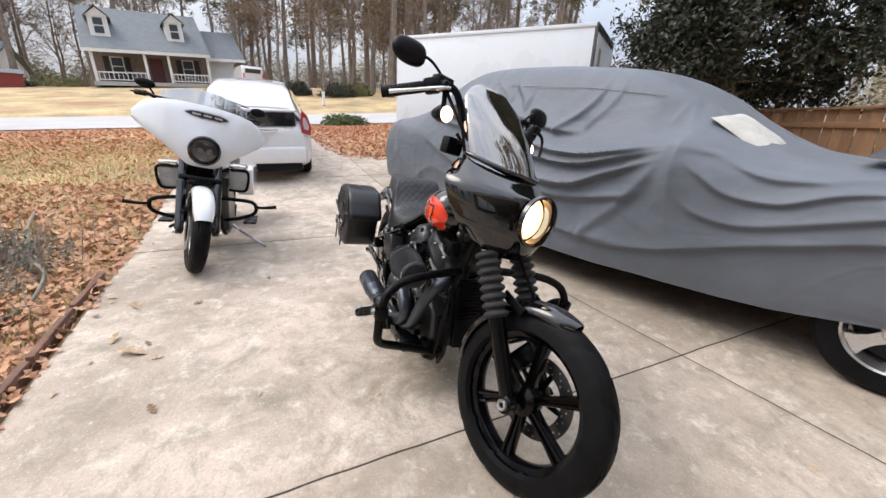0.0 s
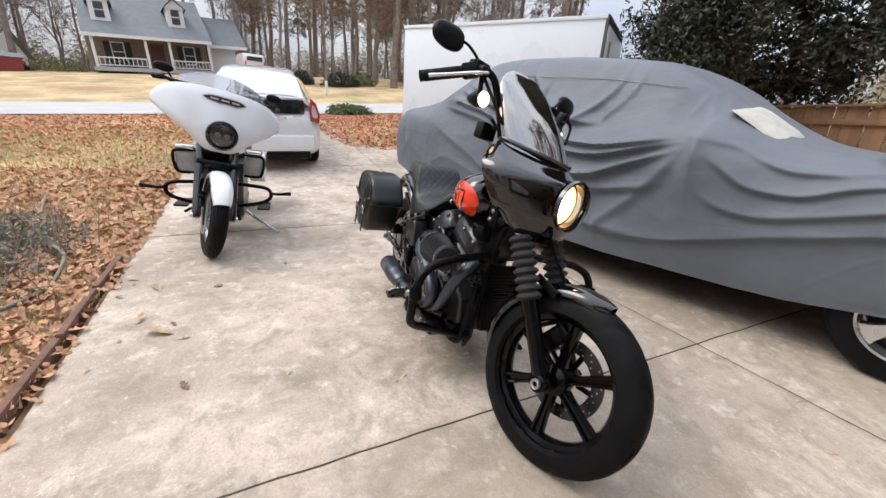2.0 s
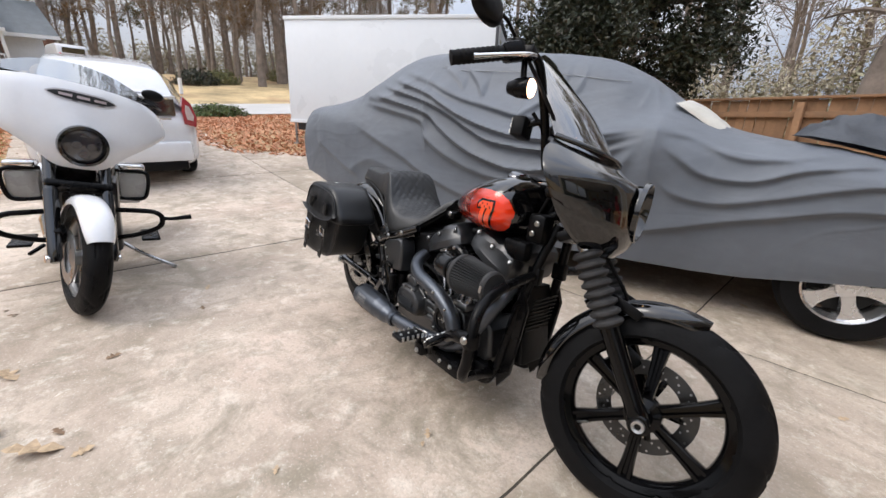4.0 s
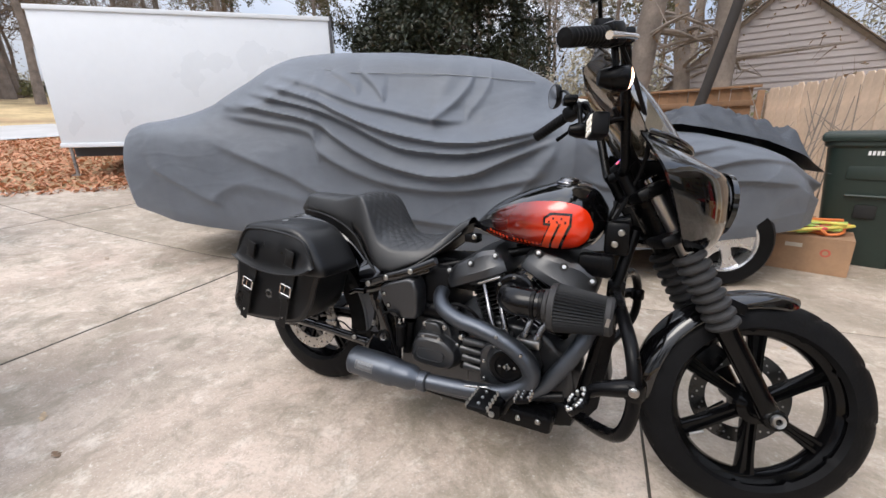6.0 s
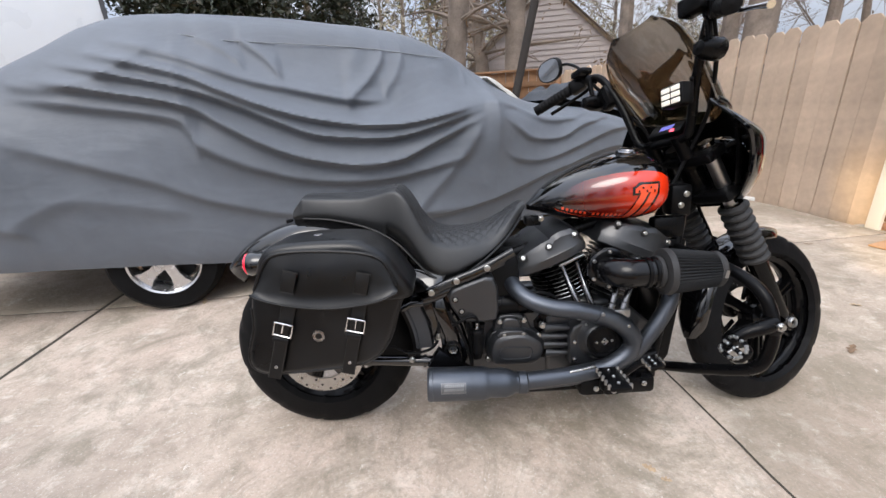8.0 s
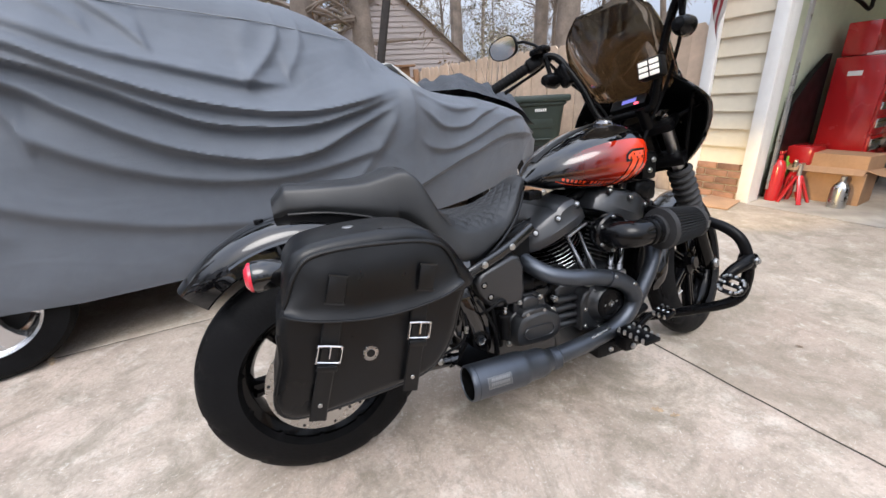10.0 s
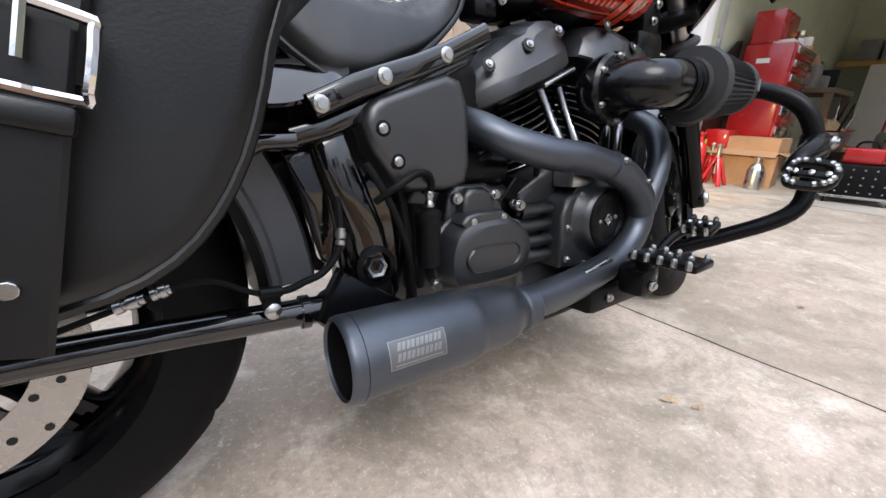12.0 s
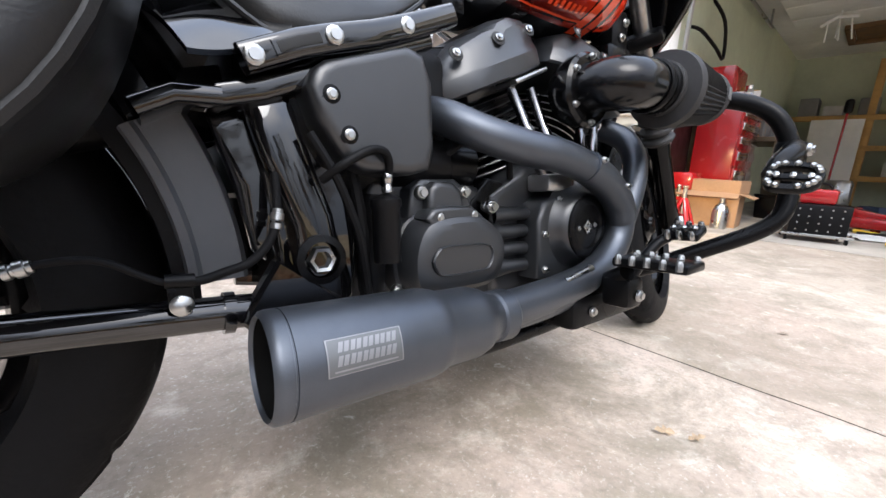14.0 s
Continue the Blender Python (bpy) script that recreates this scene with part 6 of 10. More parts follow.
for s in (-1, 1):
    pn = part("tank_panel", tank_patch(0.826, 1.1755, lambda x: lerp(PX, PT, x), lambda x: lerp(PX, PB, x), 0.0012, s, 40, 14), ORANGE, tank, "orange tank panel fading to black")
    k1 = tank_patch(1.042, 1.122, lambda x: min(0.838 + (x - 1.042) * 0.75, 0.853), lambda x: 0.815, 0.0022, s, 12, 6)
    k2 = tank_patch(1.060, 1.122, lambda x: 0.817, lambda x: 0.722, 0.0022, s, 8, 10, 0.42)
    k1.add(k2.v, k2.f)
    num = part("number_one", k1, GLOSS, pn, "black outlined racing numeral")
    o = tank_patch(1.049, 1.1155, lambda x: min(0.834 + (x - 1.049) * 0.7, 0.846), lambda x: 0.822, 0.0032, s, 10, 4)
    for xa_, xb_ in ((1.066, 1.087), (1.094, 1.1155)):
        q = tank_patch(xa_, xb_, lambda x: 0.823, lambda x: 0.724, 0.0032, s, 4, 10, 0.42)
        o.add(q.v, q.f)
    part("numeral_fill", o, BRIGHT, num)
    ck = MB()
    for i in range(5):
        q = tank_patch(1.057 + 0.0115 * i, 1.0615 + 0.0115 * i, lambda x: 0.840 if i % 2 else 0.830, lambda x: 0.834 if i % 2 else 0.823, 0.0042, s, 2, 2)
        ck.add(q.v, q.f)
    part("check_marks", ck, GLOSS, num)
    ln = tank_patch(0.84, 1.035, lambda x: lerp(PX, PB, x) + 0.0075, lambda x: lerp(PX, PB, x) + 0.0055, 0.0024, s, 20, 1)
    for i in range(14):
        if i == 6:
            continue
        x0 = 0.855 + 0.0125 * i
        q = tank_patch(x0, x0 + 0.007, lambda x: lerp(PX, PB, x) + 0.0225, lambda x: lerp(PX, PB, x) + 0.0135, 0.0024, s, 2, 2)
        ln.add(q.v, q.f)
    part("maker_lettering", ln, BRIGHT, pn)
part("filler_cap", MB().lathe([(0.036, -0.02), (0.037, 0.002), (0.034, 0.006), (0.030, 0.007), (0.028, 0.012), (0.022, 0.015), (0.0001, 0.016)], (1.085, -0.045, 0.936), (0.08, -0.12, 1), 32), DCHROME, tank, "dark chrome filler cap")
part("centre_strip", MB().grid([[(x, y, tank_at(x)[0] + 0.004 - abs(y) * 0.12) for y in (-0.02, -0.01, 0, 0.01, 0.02)] for x in [0.82 + 0.33 * k / 16 for k in range(17)]]), LEATHER, tank)
bp("tank_mount", MB().box((0.775, -0.05, 0.735), (0.05, 0.05, 0.03), None, 0.006), SATIN)
bolts(bike, [(0.795, -0.09, 0.745)], r=0.010)
bp("coil_cover", MB().box((1.24, -0.075, 0.78), (0.07, 0.06, 0.1), None, 0.014), SATIN)
bp("horn_cover", MB().box((1.19, -0.11, 0.70), (0.1, 0.05, 0.07), None, 0.015), SATIN)
bolts(bike, [(1.25, -0.107, 0.80), (1.235, -0.107, 0.765)], r=0.010)

# seat
SX = [-0.005, 0.03, 0.12, 0.22, 0.285, 0.325, 0.355, 0.385, 0.42, 0.46, 0.51, 0.60, 0.68, 0.735, 0.752]
ST = [0.825, 0.862, 0.858, 0.854, 0.866, 0.878, 0.870, 0.822, 0.766, 0.733, 0.722, 0.728, 0.757, 0.794, 0.80]
SB = [0.786, 0.785, 0.78, 0.756, 0.728, 0.704, 0.68, 0.64, 0.60, 0.574, 0.578, 0.628, 0.685, 0.745, 0.775]
SW = [0.07, 0.085, 0.10, 0.112, 0.124, 0.135, 0.148, 0.158, 0.17, 0.178, 0.178, 0.155, 0.115, 0.065, 0.035]
rows = []
arc = 0.0
prevp = None
NX = 190
for i in range(NX + 1):
    x = SX[0] + (SX[-1] - SX[0]) * i / NX
    t, b, w = sum(lerp(SX, ST, x + k * 0.009) for k in (-2, -1, 0, 1, 2)) / 5 if 0.05 < x < 0.7 else lerp(SX, ST, x), lerp(SX, SB, x), smooth_lerp(SX, SW, x)
    if prevp is not None:
        arc += math.hypot(x - prevp[0], t - prevp[1])
    prevp = (x, t)
    dish = 0.008 * ease(0.36, 0.46, x) * (1 - ease(0.62, 0.74, x))
    fall = 0.012 + 0.034 * ease(0.36, 0.45, x) * (1 - ease(0.62, 0.73, x))
    row = []
    M = 64
    for j in range(M + 1):
        q = -1 + 2 * j / M
        a = abs(q)
        if a < 0.6:
            y = w * 0.86 * (a / 0.6)
            z = t - dish * (1 - (a / 0.6) ** 2) - fall * (a / 0.6) ** 3
            if x > 0.322 and x < 0.715:
                g1 = ((arc + y * math.copysign(1, q)) / 0.04) % 1
                g2 = ((arc - y * math.copysign(1, q)) / 0.04) % 1
                g = min(min(g1, 1 - g1), min(g2, 1 - g2))
                z -= 0.006 * math.exp(-(g / 0.075) ** 2) * (1 - ease(0.50, 0.6, a))
        else:
            s = (a - 0.6) / 0.4
            y = w * (0.86 + 0.14 * math.sin(s * math.pi * 0.5) * 1.0)
            z = t - fall - (t - fall - b) * s ** 1.15
            y -= 0.02 * ease(0.7, 1.0, s) * (1 if x > 0.3 else 0.3)
        row.append((x, math.copysign(y, q), z))
    rows.append(row)
seat = bp("seat", MB().grid(rows), VINYL, "black two-up seat with diamond stitching", sharp=75)
part("seat_base", MB().grid([[(x, y * lerp(SX, SW, x) * 0.93, lerp(SX, SB, x) + 0.004) for y in (-1, 0, 1)] for x in SX]), PLASTIC, seat)
part("seat_pan", MB().grid([[(x, s * lerp(SX, SW, x), lerp(SX, SB, x) + h) for s, h in ((-0.93, 0.012), (-0.9, -0.04), (0.9, -0.04), (0.93, 0.012))] for x in SX[:7]], wrap=True, cap=True), PLASTIC, seat)
part("piping", MB().tube([(x, -lerp(SX, SW, x) * 0.99, smooth_lerp(SX, SB, x) + 0.006) for x in SX[1:-1]], 0.004, 8, 3), LEATHER, seat)

# rear end
RA = Vector((0.032, 0, 0.320))
rw = bp("rear_wheel", tyre_mesh(RA, 0.320, 0.15, 0.206, True), RUBBER, "wide rear tyre")
part("rim", rim_mesh(RA, 0.206, 0.13), RIMB, rw)
for k in range(6):
    beam_spoke(RA, math.pi * k / 3 + 0.1, ((0.03, 0.02, 0.024), (0.1, 0.019, 0.021), (0.186, 0.025, 0.02)), rw)
rd = MB().lathe([(0.098, 0), (0.098, 0.006), (0.146, 0.006), (0.146, 0), (0.098, 0)], RA + Vector((0, -0.09, 0)), (0, -1, 0), 72)
WORND = mat("worn_brake_steel", (0.42, 0.4, 0.37), 0.3, 0.9, var=0.12, scale=30)
rdp = part("brake_disc", rd, WORND, rw, "bright worn rear brake disc with drilled holes")
hole = MB().disc((0, 0, 0), (0, -1, 0), 0.0045, 0.0006, 10).mesh("drill_hole")
hole.materials.append(DARK)
for k in range(30):
    th = 2 * math.pi * k / 30
    q = (0.107, 0.122, 0.137)[k % 3]
    part("drill_hole", hole, None, rdp).location = RA + Vector((q * math.cos(th), -0.0963, q * math.sin(th)))
for k in range(5):
    th = 2 * math.pi * k / 5 + 0.3
    part("carrier_arm", MB().box(RA + Vector((math.cos(th) * 0.075, -0.092, math.sin(th) * 0.075)), (0.06, 0.006, 0.022), Matrix.Rotation(-th, 3, "Y"), 0.002), GLOSS, rdp)
part("hub", MB().lathe([(0.0001, -0.1), (0.05, -0.1), (0.06, -0.06), (0.06, 0.06), (0.05, 0.1), (0.0001, 0.1)], RA, (0, 1, 0), 28), GLOSS, rw)
for s in (-1, 1):
    sa = MB().tube([(0.47, 0.165 * s, 0.302), (0.40, 0.168 * s, 0.308), (0.2, 0.165 * s, 0.322), (-0.02, 0.16 * s, 0.33)], [0.018, 0.0175, 0.0175, 0.019], 18, 4)
    sa.tube([(0.388, 0.168 * s, 0.3088), (0.398, 0.168 * s, 0.308)], 0.0215, 18).tube([(0.40, 0.168 * s, 0.308), (0.43, 0.168 * s, 0.306)], 0.0145, 18).box((-0.03, 0.16 * s, 0.322), (0.09, 0.02, 0.055), None, 0.008)
    bp("swingarm", sa, GLOSS, "gloss black swingarm tube")
    bp("axle_bolt", MB().lathe([(0.0001, 0.02), (0.014, 0.02), (0.018, 0.012), (0.018, 0)], (-0.02, 0.172 * s, 0.322), (0, s, 0), 6), BOLT)
bp("swingarm_bracket", MB().slab([(0.40, 0.30), (0.44, 0.36), (0.52, 0.30), (0.56, 0.27), (0.5, 0.255), (0.43, 0.265)], -0.19, -0.165, "y", 0.005), GLOSS)
bolts(bike, [(0.535, -0.19, 0.278)], r=0.011)
line = MB().tube([(0.15, -0.19, 0.35), (0.20, -0.19, 0.362), (0.245, -0.192, 0.373), (0.268, -0.192, 0.378), (0.292, -0.192, 0.378), (0.309, -0.192, 0.372), (0.327, -0.192, 0.36), (0.346, -0.192, 0.351), (0.372, -0.192, 0.35), (0.391, -0.192, 0.355), (0.412, -0.192, 0.361), (0.428, -0.192, 0.374), (0.438, -0.191, 0.39), (0.443, -0.189, 0.405), (0.446, -0.18, 0.45)], [0.0032] * 8 + [0.0045] * 7, 10, 6)
bl = bp("brake_line", line, RUBBER, "thin black brake hose")
for a, b in (((0.4405, -0.190, 0.392), (0.4445, -0.188, 0.413)), ((0.245, -0.192, 0.373), (0.262, -0.192, 0.377)), ((0.215, -0.191, 0.366), (0.24, -0.192, 0.372))):
    a, b = Vector(a), Vector(b)
    L = (b - a).length
    part("fitting", MB().lathe([(0.0045, 0.0), (0.0062, 0.0008), (0.0062, L * 0.28), (0.005, L * 0.32), (0.005, L * 0.42), (0.0068, L * 0.46), (0.0068, L * 0.78), (0.0052, L * 0.82), (0.0052, L)], a, b - a, 12), BOLT, bl)
part("p_clip", MB().tube([(0.342, -0.192, 0.3525), (0.365, -0.192, 0.3505)], 0.0068, 12).box((0.353, -0.192, 0.338), (0.020, 0.003, 0.028), None, 0.001), SATIN, bl)
part("clip_screw", MB().lathe([(0.0001, 0.006), (0.006, 0.0055), (0.0095, 0.003), (0.0098, 0.0)], (0.353, -0.1935, 0.329), (0, -1, 0), 16), BOLT, bl)
bp("rear_caliper", MB().box((0.06, -0.135, 0.40), (0.13, 0.06, 0.07), Matrix.Rotation(radians(-15), 3, "Y"), 0.015), SATIN)
bolts(bike, [(0.02, -0.168, 0.385), (0.10, -0.168, 0.40)], r=0.010)
# inner guard between the tyre and the frame
HUG = mat("grey_guard_plastic", (0.06, 0.063, 0.07), 0.5, spec=0.7, bump=0.05, bscale=300)
rows = []
for i in range(21):
    a = radians(2 + 26 * i / 20)
    rows.append([(r * math.cos(a), y, 0.322 + r * math.sin(a)) for y, r in ((-0.122, 0.364), (-0.134, 0.366), (-0.136, 0.374), (-0.130, 0.379), (-0.130, 0.418), (-0.122, 0.424), (0.12, 0.424), (0.12, 0.364))])
inn = []
for i in range(25):
    a = radians(-6 + 80 * i / 24)
    inn.append([(0.02 + r * math.cos(a), y, 0.322 + r * math.sin(a)) for y, r in ((-0.118, 0.332), (-0.12, 0.356), (0.12, 0.356), (0.118, 0.332), (0.112, 0.344), (-0.112, 0.344))])
bp("inner_fender", MB().grid(inn, wrap=True, cap=True), PLASTIC, "matt black inner mudguard")
bp("tyre_guard", MB().grid(rows, wrap=True, cap=True), HUG, "dull grey plastic tyre guard")
bp("guard_plate", MB().slab([(0.394, 0.506), (0.424, 0.518), (0.441, 0.47), (0.453, 0.405), (0.438, 0.355), (0.428, 0.365), (0.414, 0.44)], -0.158, -0.12, "y", 0.012), GLOSS)
bp("shock", MB().tube([(0.25, -0.06, 0.5), (0.55, -0.06, 0.58)], 0.035, 16), SATIN)
rf = bp("rear_fender", arc_fender(0.045, 0.388, 0.394, 0.116, 16, 140, 0.125, 56, 0.3, ye=0.62, re=0.46), GLOSS, "gloss black rear mudguard")
for s in (-1, 1):
    rows = []
    for i in range(25):
        a = radians(20 + 100 * i / 24)
        rows.append([(0.045 + r * math.cos(a), s * y, 0.395 + r * math.sin(a)) for y, r in ((0.112, 0.30), (0.119, 0.305), (0.119, 0.335), (0.112, 0.34))])
    part("fender_rail", MB().grid(rows, wrap=True, cap=True), GLOSS, rf)
    c = Vector((-0.05, 0.29 * s, 0.705))
    sg = bp("rear_signal", MB().lathe([(0.0001, 0.06), (0.02, 0.055), (0.03, 0.03), (0.033, -0.005), (0.03, -0.012)], c, (1, 0, 0), 24), GLOSS, "rear turn signal with red lens")
    part("lens", MB().lathe([(0.031, -0.008), (0.03, -0.016), (0.02, -0.024), (0.0001, -0.026)], c, (1, 0, 0), 24), REDLENS, sg)
    part("stalk", MB().tube([c + Vector((0.03, 0, 0)), (0.0, 0.13 * s, 0.69)], 0.011, 12), GLOSS, sg)
bp("fender_bolt", MB().disc((-0.045, 0, 0.765), (0, 0, 1), 0.012, 0.014, 14), SATIN)

# saddlebag on the right
BAGL = mat("saddlebag_leather", (0.002, 0.0023, 0.003), 0.37, var=0.3, spec=0.42, scale=5, bump=0.05, bscale=420, rvar=0.12, stain=((0.006, 0.0072, 0.0098), 3.0, 0.62))


def rounded(poly, k=4):
    p = [Vector((a, b, 0)) for a, b in poly]
    q, _ = spline(p, [0] * len(p), k, True)
    return [(v.x, v.y) for v in q]


body_poly = rounded([(-0.012, 0.66), (-0.04, 0.55), (-0.066, 0.465), (-0.045, 0.424), (0.02, 0.414), (0.17, 0.42), (0.262, 0.436), (0.315, 0.486), (0.348, 0.57), (0.358, 0.66), (0.16, 0.70)], 4)
bag = bp("saddlebag", MB().slab(body_poly, -0.386, -0.215, "y", 0.018), BAGL, "black leather saddlebag with buckled straps")
lid_poly = rounded([(-0.012, 0.648), (-0.008, 0.70), (0.008, 0.742), (0.045, 0.768), (0.15, 0.776), (0.262, 0.768), (0.322, 0.735), (0.362, 0.68), (0.388, 0.615), (0.29, 0.606), (0.125, 0.612), (0.04, 0.63)], 4)
part("lid", MB().slab(lid_poly, -0.389, -0.2, "y", 0.024), BAGL, bag, "flap lid of the saddlebag")
LPX, LPZ = (-0.012, 0.0, 0.013, 0.036, 0.066, 0.13, 0.206, 0.275, 0.317, 0.34, 0.352), (0.662, 0.685, 0.712, 0.739, 0.75, 0.752, 0.747, 0.737, 0.718, 0.68, 0.645)
FEX, FEZ = (-0.016, -0.004, 0.026, 0.081, 0.156, 0.226, 0.302, 0.352), (0.655, 0.647, 0.634, 0.619, 0.608, 0.608, 0.618, 0.637)
rows = []
for i in range(41):
    x = -0.012 + 0.364 * i / 40
    a, b = lerp(LPX, LPZ, x), lerp(FEX, FEZ, x)
    rows.append([(x, -0.389 - 0.012 * t - 0.007 * math.sin(math.pi * min(t * 1.2, 1)) * math.sin(math.pi * i / 40) - 0.010 * t ** 5 + 0.0015 * noise.noise(Vector((x * 22, t * 3, 4))), a + (b - a) * t) for t in [k / 16 for k in range(17)]])
back = [[(x, y + 0.005, z) for x, y, z in r] for r in rows]
part("flap", MB().grid(rows).grid(back).grid([[r[-1] for r in rows], [r[-1] for r in back]]), BAGL, bag, "soft leather flap flaring at its lower edge", sharp=60)
part("lid_piping", MB().tube([(x, -0.391, z) for x, z in ((-0.012, 0.66), (0.0, 0.685), (0.013, 0.712), (0.036, 0.741), (0.066, 0.752), (0.13, 0.754), (0.206, 0.749), (0.275, 0.739), (0.317, 0.72), (0.34, 0.68), (0.35, 0.65))], 0.0045, 8, 5), LEATHER, bag)
part("flap_edge", MB().tube([(x, -0.4115, z) for x, z in ((-0.016, 0.655), (-0.004, 0.647), (0.026, 0.634), (0.081, 0.619), (0.156, 0.608), (0.226, 0.608), (0.302, 0.618), (0.35, 0.637))], 0.003, 8, 5), BAGL, bag, "rolled leather edge of the flap")
part("lower_piping", MB().tube([(x + (0.12 - x) * 0.02, -0.377, z + (0.55 - z) * 0.02) for x, z in body_poly[2:36]], 0.005, 8), BAGL, bag)
part("rivet", MB().disc((0.14, -0.30, 0.774), (0, 0, 1), 0.012, 0.004, 14), STEEL, bag)
for x, lean, ux, uz in ((0.066, 0.325, 0.086, 0.682), (0.250, 0.26, 0.267, 0.667)):
    tilt = Matrix.Rotation(math.atan(lean), 3, "Y")
    st = MB()
    for prof, hw in (((-0.394, 0.615), (-0.395, 0.57), (-0.397, 0.545)), 0.0185), (((-0.406, 0.566), (-0.405, 0.545), (-0.403, 0.50), (-0.403, 0.45), (-0.404, 0.418)), 0.0172):
        rings = []
        for y, z in prof:
            c = Vector((x + (z - 0.60) * lean, y, z))
            rings.append([c + tilt @ Vector((o * hw, h, 0)) for o, h in ((-1, 0.0), (-0.85, -0.0022), (0.85, -0.0022), (1, 0.0), (0.85, 0.0022), (-0.85, 0.0022))])
        st.grid(rings, wrap=True, cap=True)
    s_ = part("strap", st, LEATHER, bag, "black leather strap")
    up = part("upper_strap", MB().box((ux, -0.4105, uz), (0.034, 0.006, 0.054), tilt, 0.0025), LEATHER, bag)
    for dz in (0.028, -0.027):
        part("stitch_bar", MB().box(Vector((ux, -0.413, uz)) + tilt @ Vector((0, 0, dz)), (0.038, 0.003, 0.0035), tilt), VINYL, up)
    bc = Vector((x + (0.556 - 0.60) * lean, -0.409, 0.556))
    bf = MB().tube([bc + tilt @ Vector(p) for p in ((-0.0225, 0, -0.019), (-0.0225, 0, 0.012), (-0.019, 0, 0.0165), (0.019, 0, 0.0165), (0.0225, 0, 0.012), (0.0225, 0, -0.015), (0.0195, 0.003, -0.0195), (-0.0195, 0.003, -0.0195), (-0.0225, 0, -0.0185))], 0.0029, 8, 3)
    bf.tube([bc + tilt @ Vector((0, -0.003, 0.016)), bc + tilt @ Vector((0, -0.004, -0.008))], 0.0022, 6)
    part("buckle", bf, CHROME, s_, "chrome strap buckle")
    part("keeper", MB().box(bc + tilt @ Vector((0, -0.001, -0.03)), (0.04, 0.009, 0.013), tilt, 0.003), LEATHER, s_)
    part("tip_rivet", MB().disc(Vector((x + (0.45 - 0.60) * lean, -0.405, 0.45)), (0, -1, 0), 0.0045, 0.003, 10), STEEL, s_)
star = []
for k in range(56):
    r_ = 0.0168 if k % 4 in (1, 2) else 0.0125
    star.append((0.134 + r_ * math.cos(2 * math.pi * k / 56 + 0.1 * (k % 4)), 0.523 + r_ * math.sin(2 * math.pi * k / 56 + 0.1 * (k % 4))))
cm = MB().slab(star, -0.3895, -0.385, "y")
part("medallion_centre", MB().disc((0.134, -0.3892, 0.523), (0, -1, 0), 0.0085, 0.0015, 20), LEATHER, bag)
part("medallion", cm, STEEL, bag, "round chrome medallion")

# crash bar, pegs and pedals
def spiky_peg(name, c, m, label, n=5, L=0.10, W=0.055):
    """A serrated foot platform: two toothed rails and cross teeth."""
    c = Vector(c)
    p = bp(name, MB().box(c, (W, L, 0.014), m, 0.004), SATIN, label)
    tm = MB()
    for i in range(n):
        for a in (-0.5, 0.5):
            q = c + m @ Vector((a * W, -L / 2 + L * (i + 0.5) / n, 0.008))
            tm.lathe([(0.005, -0.010), (0.005, 0.001), (0.0032, 0.0045), (0.0001, 0.0045)], q, m @ Vector((0, 0, 1)), 8)
    for i in range(3):
        q = c + m @ Vector((0, -L * 0.3 + L * 0.3 * i, 0.008))
        tm.lathe([(0.005, -0.004), (0.005, 0.003), (0.0001, 0.006)], q, m @ Vector((0, 0, 1)), 8)
    part("tooth", tm, BOLT, p, "worn bright grip teeth")
    return p


def platform_peg(c, m, s):
    """A wide hollow foot platform with a rounded outer end and a row of teeth round its rim."""
    c = Vector(c)
    W, L = 0.062, 0.076

    def loop(k, z):
        pts = []
        for i in range(44):
            a = 2 * math.pi * i / 44
            x, y = (math.copysign(abs(q) ** 0.5, q) for q in (math.cos(a), math.sin(a)))
            if y > 0:
                x *= 1 - 0.25 * y * y
            pts.append(c + m @ Vector((x * (W / 2 - k), s * y * (L / 2 - k), z)))
        return pts
    p = bp("highway_peg", MB().grid([loop(0.012, -0.007), loop(0.001, -0.007), loop(0.0, -0.005), loop(0.0, 0.005), loop(0.001, 0.007), loop(0.011, 0.007), loop(0.012, 0.005), loop(0.012, -0.007)], wrap=True), SATIN, "wide highway foot peg with a row of grip teeth")
    part("cross_bar", MB().box(c, (0.012, L * 0.8, 0.010), m, 0.003), SATIN, p)
    tm = MB()
    up = m @ Vector((0, 0, 1))
    rim = loop(0.006, 0.006)
    for i in range(0, 44, 3):
        tm.lathe([(0.0052, -0.003), (0.0052, 0.003), (0.003, 0.006), (0.0001, 0.006)], rim[i], up, 8)
    for k in (-0.3, 0.0, 0.3):
        tm.lathe([(0.0048, -0.003), (0.0048, 0.003), (0.0001, 0.005)], c + m @ Vector((0, k * L, 0.006)), up, 8)
    part("tooth", tm, BOLT, p, "worn bright grip teeth")
    return p


